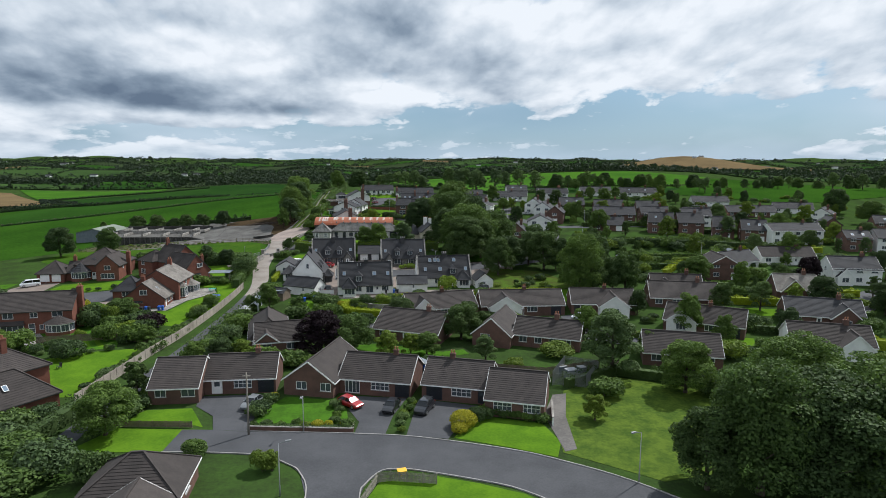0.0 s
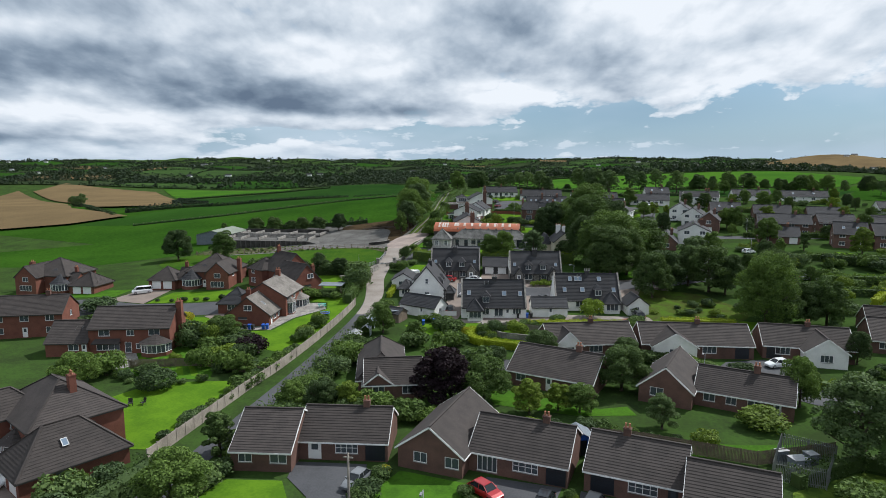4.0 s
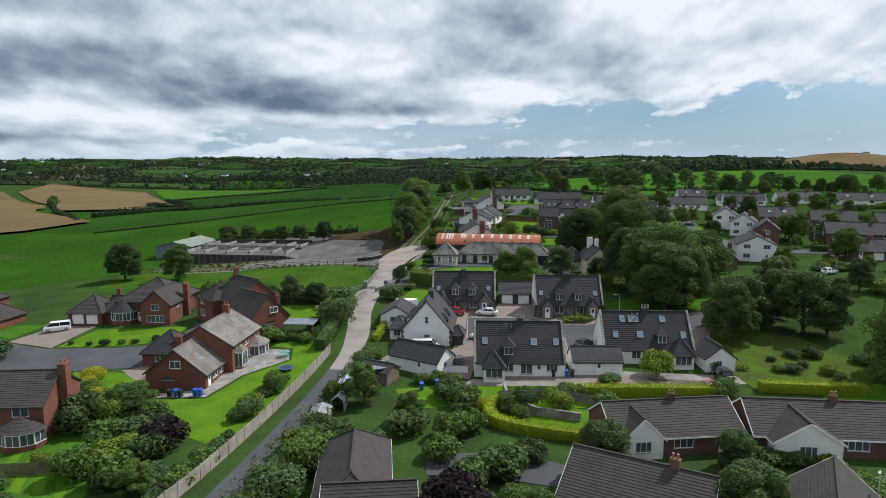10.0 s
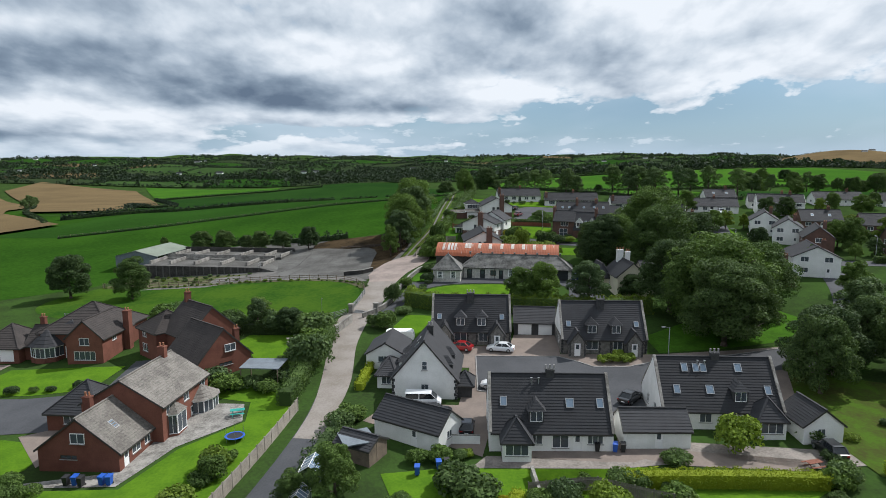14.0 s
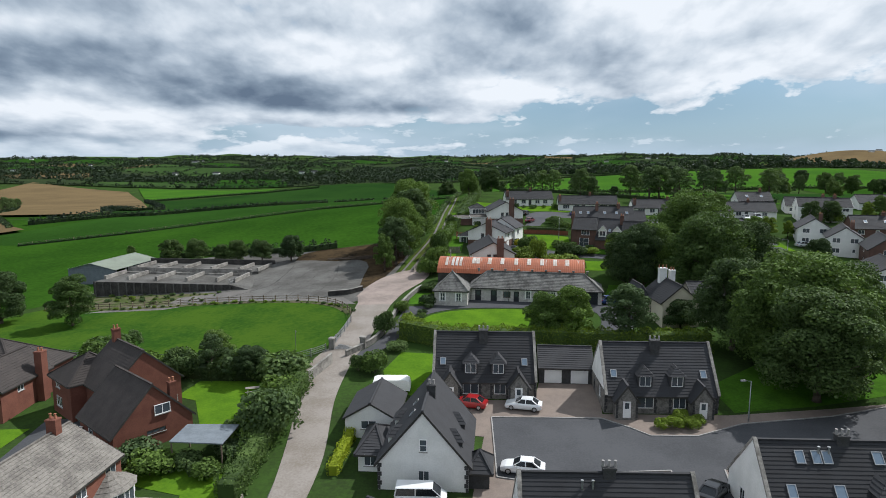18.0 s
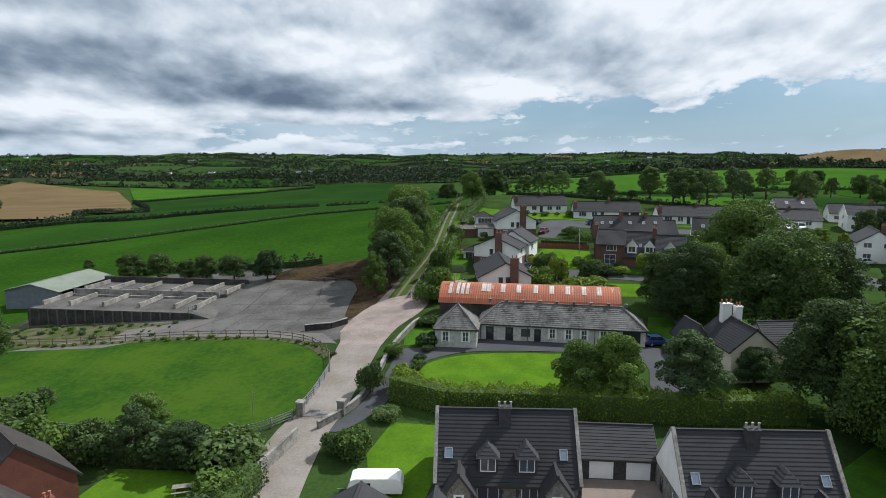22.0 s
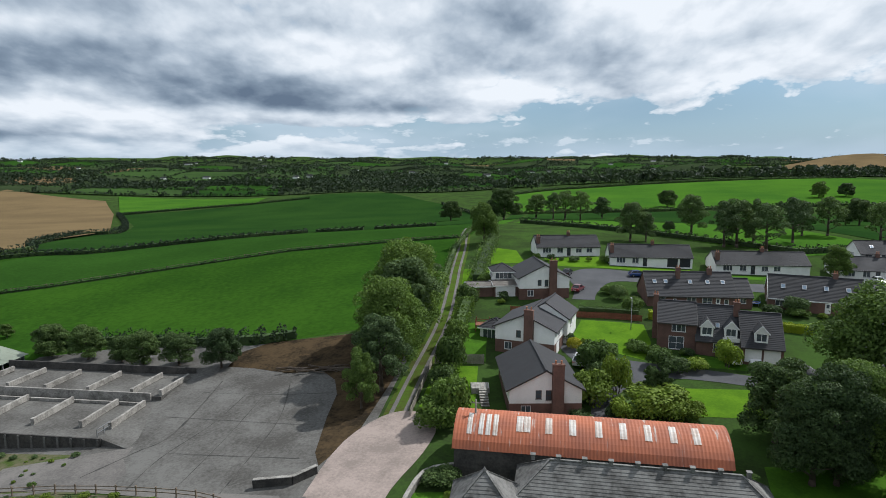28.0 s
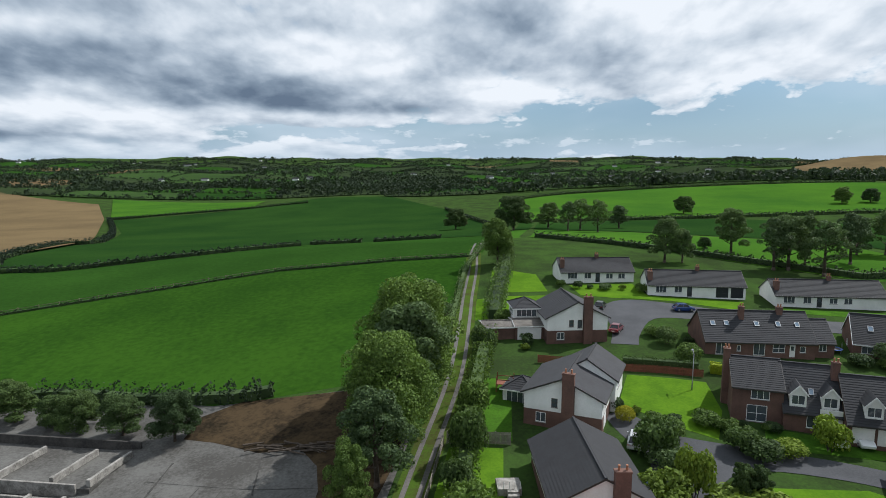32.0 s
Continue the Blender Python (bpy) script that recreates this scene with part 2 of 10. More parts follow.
mat("field_lime", (0.052, 0.125, 0.014), 0.95, 0.5, 0.02, 1.5, 0.04, tint=(0.034, 0.092, 0.013), spec=0.0)
mat("field_wheat", (0.150, 0.110, 0.058), 0.95, 0.5, 0.015, 1.2, 0.04, tint=(0.108, 0.080, 0.044), spec=0.0)
mat("ground_grass", (0.040, 0.076, 0.018), 0.95, 0.7, 0.12, 2.2, 0.06, tint=(0.028, 0.044, 0.016), spec=0.0)
# far fields: distance haze is put into these duller, greyer greens
mat("far_hazy_green", (0.040, 0.074, 0.022), 0.95, 0.5, 0.012, 0.4, 0.0, tint=(0.028, 0.052, 0.018), spec=0.0)
mat("far_hazy_dull", (0.034, 0.050, 0.022), 0.95, 0.5, 0.012, 0.4, 0.0, tint=(0.024, 0.036, 0.017), spec=0.0)
mat("bark", (0.085, 0.065, 0.048), 0.95, 0.5, 2, 9, 0.03)
mat("timber", (0.19, 0.145, 0.105), 0.9, 0.5, 1, 8, 0.01, tint=(0.11, 0.085, 0.065))
mat("timber_grey", (0.26, 0.235, 0.20), 0.9, 0.5, 0.8, 8, 0.01, tint=(0.15, 0.135, 0.115))
mat("timber_red", (0.20, 0.065, 0.035), 0.85, 0.4, 1, 8, 0.01)
mat("fence_concrete", (0.33, 0.295, 0.25), 0.92, 0.5, 0.4, 5, 0.01, tint=(0.20, 0.175, 0.145))
mat("metal_grey", (0.33, 0.34, 0.35), 0.45, 0.2, 2, 9, metal=0.7)
mat("shed_metal", (0.17, 0.195, 0.22), 0.85, 0.3, 0.8, 5, spec=0.2)
mat("barn_green", (0.19, 0.22, 0.17), 0.7, 0.4, 0.3, 3, tint=(0.13, 0.15, 0.12))
mat("pot_clay", (0.35, 0.15, 0.08), 0.85, 0.3, 3, 9)
mat("rubber", (0.015, 0.015, 0.016), 0.8, 0.2, 4, 20)
mat("alloy", (0.45, 0.46, 0.48), 0.35, 0.1, 4, 20, metal=0.8)
mat("lamp_red", (0.45, 0.015, 0.015), 0.3, 0.1, 4, 20)
mat("lamp_clear", (0.75, 0.76, 0.78), 0.15, 0.1, 4, 20)
mat("plastic_blue", (0.02, 0.09, 0.42), 0.5, 0.1, 3, 10)
mat("plastic_yellow", (0.75, 0.42, 0.02), 0.5, 0.1, 3, 10)
mat("plastic_black", (0.02, 0.02, 0.022), 0.6, 0.2, 3, 10)
mat("plastic_teal", (0.03, 0.32, 0.27), 0.5, 0.1, 3, 10)
for nm, c in (("white", (0.78, 0.79, 0.80)), ("red", (0.33, 0.012, 0.014)), ("black", (0.012, 0.013, 0.016)), ("grey", (0.16, 0.17, 0.18)), ("blue", (0.012, 0.04, 0.16)), ("maroon", (0.13, 0.012, 0.02)), ("silver", (0.5, 0.51, 0.52))):
    mm = mat("paint_" + nm, c, 0.28, 0.05, 1, 10, metal=0.15)
    mm.node_tree.nodes["Principled BSDF"].inputs["Coat Weight"].default_value = 0.6


def glass(name, col, trans):
    m = bpy.data.materials.new(name)
    m.use_nodes = True
    b = m.node_tree.nodes["Principled BSDF"]
    b.inputs["Base Color"].default_value = (*col, 1)
    b.inputs["Roughness"].default_value = 0.06
    b.inputs["Transmission Weight"].default_value = trans
    b.inputs["IOR"].default_value = 1.45
    MATS[name] = m


glass("glass", (0.10, 0.12, 0.14), 0.35)
glass("glass_sky", (0.17, 0.23, 0.30), 0.15)
glass("glass_car", (0.02, 0.024, 0.028), 0.2)


def leaf(name, col, dark, rnd=0.25):
    m = bpy.data.materials.new(name)
    m.use_nodes = True
    nt = m.node_tree
    b = nt.nodes["Principled BSDF"]
    geo = nt.nodes.new("ShaderNodeNewGeometry").outputs["Random Per Island"]
    co = nt.nodes.new("ShaderNodeTexCoord").outputs["Object"]
    n = node(nt, "ShaderNodeTexNoise", Scale=0.5, Detail=3)
    link(nt, co, n.inputs["Vector"])
    f = maths(nt, "ADD", maths(nt, "MULTIPLY", geo, 0.55), maths(nt, "MULTIPLY", n.outputs[0], 0.5))
    c = mix(nt, f, dark, col)
    r = nt.nodes.new("ShaderNodeObjectInfo").outputs["Random"]
    c = mix(nt, 1.0, c, ramp(nt, r, [(0.0, (1 - rnd, 1 - rnd, 1 - rnd * 0.6)), (1.0, (1 + rnd, 1 + rnd * 0.8, 1.0))]), "MULTIPLY")
    link(nt, c, b.inputs["Base Color"])
    b.inputs["Roughness"].default_value = 0.7
    b.inputs["Specular IOR Level"].default_value = 0.15
    # sunlight shines through the leaves from behind
    tr = nt.nodes.new("ShaderNodeBsdfTranslucent")
    link(nt, mix(nt, 1.0, c, (1.25, 1.3, 0.8), "MULTIPLY"), tr.inputs["Color"])
    ms = nt.nodes.new("ShaderNodeMixShader")
    ms.inputs[0].default_value = 0.24
    link(nt, b.outputs[0], ms.inputs[1])
    link(nt, tr.outputs[0], ms.inputs[2])
    link(nt, ms.outputs[0], nt.nodes["Material Output"].inputs["Surface"])
    MATS[name] = m


leaf("leaf_oak", (0.136, 0.220, 0.050), (0.026, 0.050, 0.016))
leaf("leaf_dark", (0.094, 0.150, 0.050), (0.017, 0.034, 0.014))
leaf("leaf_grey", (0.136, 0.206, 0.076), (0.027, 0.052, 0.022))
leaf("leaf_lime", (0.190, 0.270, 0.036), (0.058, 0.100, 0.016))
leaf("leaf_gold", (0.42, 0.40, 0.03), (0.17, 0.17, 0.015), 0.1)
leaf("leaf_hedge_lime", (0.33, 0.39, 0.025), (0.13, 0.18, 0.014), 0.08)
leaf("leaf_purple", (0.024, 0.013, 0.018), (0.009, 0.006, 0.008))
# bluish and low in contrast: far haze is put into the leaf colours
leaf("leaf_field", (0.034, 0.055, 0.029), (0.016, 0.028, 0.017))

# the lie of the land
def lerp_tab(v, xs, ys):
    if v <= xs[0]: return ys[0]
    for a, b, p, q in zip(xs, xs[1:], ys, ys[1:]):
        if v <= b: return p + (q - p) * (v - a) / (b - a)
    return ys[-1]
LANE_Y = (-60, 80, 120, 150, 175, 200, 226, 255, 275, 300, 335, 365, 400, 440, 544, 700, 900)
LANE_Z = (-1, 0.4, 0.7, 1.6, 3.3, 5.4, 7.7, 10, 12.3, 15, 18, 20, 20.3, 17, 9, 3, 2)
def lane_height(y):
    return sum(lerp_tab(y + d, LANE_Y, LANE_Z) for d in (-14, -7, 0, 7, 14)) / 5
def ground_z(x, y):
    z = lane_height(y)
    u = max(0.0, -52 - x)
    s = lerp_tab(y, (0, 100, 130, 165, 200, 240, 300, 600, 1200), (0, 0.0, 0.022, 0.035, 0.05, 0.088, 0.1, 0.07, 0.02))
    z -= s * 250 * (1 - math.exp(-u / 250))
    w = max(0.0, x + 25)
    s = lerp_tab(y, (240, 290, 340, 420), (0, 0.05, 0.04, 0.0))
    z -= s * 80 * (1 - math.exp(-w / 80))
    # green hill beyond the estate and the far brown hill
    z += 20 * math.exp(-((x - 260) / 330) ** 2 - ((y - 880) / 230) ** 2)
    z += 27 * math.exp(-((x - 740) / 330) ** 2 - ((y - 1960) / 300) ** 2)
    # the pasture's brow and the rise behind the wheat
    z += 8 * math.exp(-((x + 280) / 110) ** 2 - ((y - 850) / 130) ** 2) + 13 * math.exp(-((x + 850) / 210) ** 2 - ((y - 960) / 190) ** 2)
    r = math.hypot(x + 40, y - 100)
    far = lerp_tab(r, (900, 1500, 2300, 3000, 3500, 5000), (0, 2, 14, 33, 39, 39))
    wob = lerp_tab(r, (500, 1200, 3000), (0, 1, 1.4))
    # low rounded hills of the far country
    z += lerp_tab(r, (1000, 1500, 2500), (0, 8, 10)) * (math.sin(x / 118 + 1.7 * math.sin(y / 260)) * math.sin(y / 92 + 0.9 * math.sin(x / 190)) + 0.5 * math.sin(x / 61 + y / 300 + 1.1))
    z += far + wob * (5 * math.sin(x / 310 + 1.3 * math.sin(y / 420)) + 4 * math.sin(y / 230 + x / 700 + 2) )
    return z


# building helpers
def mesh_of(name, verts, faces, material, smooth=False):
    me = bpy.data.meshes.new(name)
    me.from_pydata(verts, [], faces)
    me.materials.append(MATS[material])
    if smooth:
        for p in me.polygons:
            p.use_smooth = True
    return me


def thing(name, x, y, z=None, turn=0.0, label="", category="", group="", kind=""):
    ob = new(name)
    ob.matrix_basis = pose(x, y, ground_z(x, y) if z is None else z, 0, 0, turn)
    return tagged(ob, label, category, group, kind)


class Shape:
    """Vertices and faces collected for one mesh."""

    def __init__(self):
        self.v, self.f = [], []

    def quad(self, *pts):
        n = len(self.v)
        self.v += [tuple(p) for p in pts]
        self.f.append(tuple(range(n, n + len(pts))))
        return self

    def box(self, x0, y0, z0, x1, y1, z1):
        n = len(self.v)
        self.v += [(x, y, z) for z in (z0, z1) for x, y in ((x0, y0), (x1, y0), (x1, y1), (x0, y1))]
        self.f += [tuple(n + k for k in q) for q in ((3, 2, 1, 0), (4, 5, 6, 7), (0, 1, 5, 4), (1, 2, 6, 5), (2, 3, 7, 6), (3, 0, 4, 7))]
        return self

    def beam(self, a, b, w, h):
        """A bar of width w and height h from a to b."""
        a, b = Vector(a), Vector(b)
        d = (b - a).normalized()
        s = d.cross(Vector((0, 0, 1)))
        s = s.normalized() if s.length > 1e-4 else Vector((1, 0, 0))
        u = s.cross(d)
        n = len(self.v)
        self.v += [tuple(p + s * i * w / 2 + u * j * h / 2) for p in (a, b) for i, j in ((-1, -1), (1, -1), (1, 1), (-1, 1))]
        self.f += [tuple(n + k for k in q) for q in ((0, 1, 2, 3), (7, 6, 5, 4), (0, 4, 5, 1), (1, 5, 6, 2), (2, 6, 7, 3), (3, 7, 4, 0))]
        return self

    def tube(self, a, b, r0, r1, n=8, cap=True):
        a, b = Vector(a), Vector(b)
        d = (b - a).normalized()
        s = d.orthogonal().normalized()
        u = d.cross(s)
        k = len(self.v)
        for p, r in ((a, r0), (b, r1)):
            self.v += [tuple(p + (s * math.cos(2 * math.pi * i / n) + u * math.sin(2 * math.pi * i / n)) * r) for i in range(n)]
        self.f += [(k + i, k + (i + 1) % n, k + n + (i + 1) % n, k + n + i) for i in range(n)]
        if cap:
            self.f += [tuple(k + n + i for i in range(n)), tuple(k + n - 1 - i for i in range(n))]
        return self

    def lathe(self, x, y, prof, n=10):
        """A round body from (radius, height) pairs about an upright axis."""
        k = len(self.v)
        for r, z in prof:
            self.v += [(x + r * math.cos(2 * math.pi * i / n), y + r * math.sin(2 * math.pi * i / n), z) for i in range(n)]
        for j in range(len(prof) - 1):
            self.f += [(k + j * n + i, k + j * n + (i + 1) % n, k + (j + 1) * n + (i + 1) % n, k + (j + 1) * n + i) for i in range(n)]
        self.f += [tuple(k + (len(prof) - 1) * n + i for i in range(n)), tuple(k + n - 1 - i for i in range(n))]
        return self

    def add(self, other, m=None):
        n = len(self.v)
        self.v += [tuple(m @ Vector(p)) if m else p for p in other.v]
        self.f += [tuple(n + k for k in f) for f in other.f]
        return self


def weld(sh):
    """The same shape with vertices that share a place made one."""
    at, idx, out = {}, [], Shape()
    for p in sh.v:
        k = tuple(round(c, 4) for c in p)
        if k not in at:
            at[k] = len(out.v)
            out.v.append(p)
        idx.append(at[k])
    for f in sh.f:
        g = []
        for i in f:
            if idx[i] not in g:
                g.append(idx[i])
        if len(g) > 2:
            out.f.append(tuple(g))
    return out


def part(name, shape, material, parent=None, label="", smooth=False, kind=""):
    if name in ("roof", "wall", "upper_wall", "cheek", "pane"):
        shape = weld(shape)
    ob = new(name, mesh_of(name, shape.v, shape.f, material, smooth))
    if parent:
        ob.parent = parent
    return tagged(ob, label, kind=kind)


def cut_sheet(poly, lift, cell=4.0, uphill=None):
    """A polygon of ground plan laid over the land, cut along the land's grid."""
    bm = bmesh.new()
    bm.faces.new([bm.verts.new((x, y, 0)) for x, y in poly])
    for ax in (0, 1):
        lo, hi = min(p[ax] for p in poly), max(p[ax] for p in poly)
        k = math.ceil(lo / cell)
        while k * cell < hi:
            nrm = (1, 0, 0) if ax == 0 else (0, 1, 0)
            co = (k * cell, 0, 0) if ax == 0 else (0, k * cell, 0)
            bmesh.ops.bisect_plane(bm, geom=bm.verts[:] + bm.edges[:] + bm.faces[:], plane_co=co, plane_no=nrm, dist=1e-5)
            k += 1
    bmesh.ops.triangulate(bm, faces=bm.faces[:])
    for v in bm.verts:
        v.co.z = ground_z(v.co.x, v.co.y) + lift
    bmesh.ops.recalc_face_normals(bm, faces=bm.faces[:])
    if sum(f.normal.z for f in bm.faces) < 0:
        bmesh.ops.reverse_faces(bm, faces=bm.faces[:])
    return bm


LEVELS = {"field": 0.02, "lawn": 0.04, "yard": 0.05, "drive": 0.07, "path": 0.09, "road": 0.06, "mark": 0.075}


FIELDS = []


def sheet(name, poly, material, level, label="", category="", kind="structure", cell=4.0):
    if name == "field":
        FIELDS.append(poly)
    far = max(0.0, math.hypot(poly[0][0] + 40, poly[0][1] - 150) - 200) * 0.0012 if name == "field" else 0.0
    bm = cut_sheet(poly, (LEVELS[level] if isinstance(level, str) else level) + far, cell)
    me = bpy.data.meshes.new(name)
    bm.to_mesh(me)
    bm.free()
    me.materials.append(MATS[material])
    return tagged(new(name, me), label, category, "", kind)


def along(pts, step):
    """Points at even steps on a line through pts, with the way at each."""
    out, left = [], 0.0
    for a, b in zip(pts, pts[1:]):
        d = math.hypot(b[0] - a[0], b[1] - a[1])
        w = ((b[0] - a[0]) / d, (b[1] - a[1]) / d)
        s = left
        while s < d:
            out.append((a[0] + w[0] * s, a[1] + w[1] * s, w))
            s += step
        left = s - d
    out.append((*pts[-1], w))
    return out


def ribbon(pts, width):
    """The outline of a strip of that width round a line."""
    lft, rgt = [], []
    for i, p in enumerate(pts):
        a, b = pts[max(0, i - 1)], pts[min(len(pts) - 1, i + 1)]
        d = math.hypot(b[0] - a[0], b[1] - a[1])
        nx, ny = -(b[1] - a[1]) / d, (b[0] - a[0]) / d
        w = width[i] if isinstance(width, (list, tuple)) else width
        lft.append((p[0] + nx * w / 2, p[1] + ny * w / 2))
        rgt.append((p[0] - nx * w / 2, p[1] - ny * w / 2))
    return rgt + lft[::-1]


def smooth_line(pts, n=4):
    """A rounded line through pts (Catmull-Rom)."""
    out = []
    for i in range(len(pts) - 1):
        p0, p1, p2, p3 = pts[max(0, i - 1)], pts[i], pts[i + 1], pts[min(len(pts) - 1, i + 2)]
        for k in range(n):
            t = k / n
            out.append(tuple(0.5 * (2 * p1[c] + (p2[c] - p0[c]) * t + (2 * p0[c] - 5 * p1[c] + 4 * p2[c] - p3[c]) * t * t + (3 * p1[c] - p0[c] - 3 * p2[c] + p3[c]) * t ** 3) for c in (0, 1)))
    out.append(tuple(pts[-1]))
    return out


def kerb(pts, h=0.11, w=0.14):
    sh = Shape()
    for a, b in zip(pts, pts[1:]):
        za, zb = ground_z(*a) + h - 0.1, ground_z(*b) + h - 0.1
        sh.beam((*a, za), (*b, zb), w, 0.3)
    return tagged(part("kerb", sh, "kerb_stone"), "pale concrete kerb along the road edge", "kerb", "", "structure")


# ---- houses ----
def courses(sh, e0, e1, t1, t0, n, up):
    """A tiled slope from the eave e0-e1 to the top t0-t1 in n overlapping courses."""
    e0, e1, t0, t1, up = Vector(e0), Vector(e1), Vector(t0), Vector(t1), Vector(up) * 0.038
    k0 = len(sh.v)
    for k in range(n):
        a, b = k / n, (k + 1) / n
        for s, d in ((a, up), (b, up * 0.0)):
            sh.v += [tuple(e0.lerp(t0, s) + d), tuple(e1.lerp(t1, s) + d)]
    sh.f += [(k0 + 2 * k, k0 + 2 * k + 1, k0 + 2 * k + 3, k0 + 2 * k + 2) for k in range(2 * n - 1)]


def wall_face(sh, p, u, n, w, h, holes, depth=0.12):
    """An upright face from p along u (unit), n pointing out, with holes (x, z, w, h) cut through and lined."""
    p, u, n = Vector(p), Vector(u), Vector(n)
    up = Vector((0, 0, 1))
    xs = sorted({0.0, w, *[c for x, z, a, b in holes for c in (x, x + a)]})
    zs = sorted({0.0, h, *[c for x, z, a, b in holes for c in (z, z + b)]})
    at = lambda x, z, d=0.0: p + u * x + up * z - n * d
    for x0, x1 in zip(xs, xs[1:]):
        for z0, z1 in zip(zs, zs[1:]):
            cx, cz = (x0 + x1) / 2, (z0 + z1) / 2
            if any(x < cx < x + a and z < cz < z + b for x, z, a, b in holes):
                continue
            sh.quad(at(x0, z0), at(x1, z0), at(x1, z1), at(x0, z1))
    for x, z, a, b in holes:
        c = [(x, z), (x + a, z), (x + a, z + b), (x, z + b)]
        for (xa, za), (xb, zb) in zip(c, c[1:] + c[:1]):
            sh.quad(at(xa, za), at(xb, zb), at(xb, zb, depth), at(xa, za, depth))


def local(p, u, n):
    """The pose whose x runs along u, y into the wall and z up, at p."""
    u, n = Vector(u), Vector(n)
    m = Matrix(((u.x, -n.x, 0, p[0]), (u.y, -n.y, 0, p[1]), (0, 0, 1, p[2]), (0, 0, 0, 1)))
    return m


FAR_GLAZING = []


def put_window(parent, m, w, h, bars=(2, 1), material="frame_white", name="window"):
    fr = Shape()
    t = 0.07
    fr.box(0, 0.02, 0, w, 0.10, t).box(0, 0.02, h - t, w, 0.10, h).box(0, 0.02, t, t, 0.10, h - t).box(w - t, 0.02, t, w, 0.10, h - t)
    nx, nz = bars
    for i in range(1, nx):
        x = w * i / nx
        fr.box(x - 0.03, 0.025, t, x + 0.03, 0.09, h - t)
    for j in range(1, nz):
        z = h * j / nz
        for i in range(nx):
            fr.box(w * i / nx + 0.031, 0.03, z - 0.025, w * (i + 1) / nx - 0.031, 0.085, z + 0.025)
    if FAR_GLAZING:
        fr.box(-0.06, -0.08, -0.07, w + 0.06, 0.0195, -0.001)
    fo = part(name, fr, material, parent)
    fo.matrix_basis = m
    if FAR_GLAZING:
        part("pane", Shape().quad((t, 0.06, t), (w - t, 0.06, t), (w - t, 0.06, h - t), (t, 0.06, h - t)), "glass", fo)
        return fo
    for i in range(nx):
        x0, x1 = w * i / nx + (0.03 if i else t), w * (i + 1) / nx - (0.03 if i < nx - 1 else t)
        part("pane", Shape().quad((x0, 0.06, t), (x1, 0.06, t), (x1, 0.06, h - t), (x0, 0.06, h - t)), "glass", fo)
    part("sill", Shape().box(-0.06, -0.08, -0.07, w + 0.06, 0.03, 0.0), "kerb_stone", fo)
    return fo


def put_door(parent, m, w, h, material="door_white", name="door", panels=True):
    d = Shape().box(0, 0.05, 0, w, 0.11, h)
    if panels:
        d.box(w * 0.14, 0.035, 0.15, w * 0.86, 0.049, h * 0.42)
    o = part(name, d, material, parent)
    o.matrix_basis = m
    if name == "door":
        part("pane", Shape().box(w * 0.25, 0.03, h * 0.55, w * 0.75, 0.048, h * 0.9), "glass", o)
        part("handle", Shape().box(w * 0.86, 0.0, h * 0.47, w * 0.93, 0.049, h * 0.5), "alloy", o)
    else:
        for k in range(1, 5):
            part("rib", Shape().box(0.05, 0.036, h * k / 5 - 0.015, w - 0.05, 0.049, h * k / 5 + 0.015), material, o)
    return o


FACES = {"s": ((0, 0), (1, 0), (0, -1)), "n": ((1, 1), (-1, 0), (0, 1)), "w": ((0, 1), (0, -1), (-1, 0)), "e": ((1, 0), (0, 1), (1, 0))}


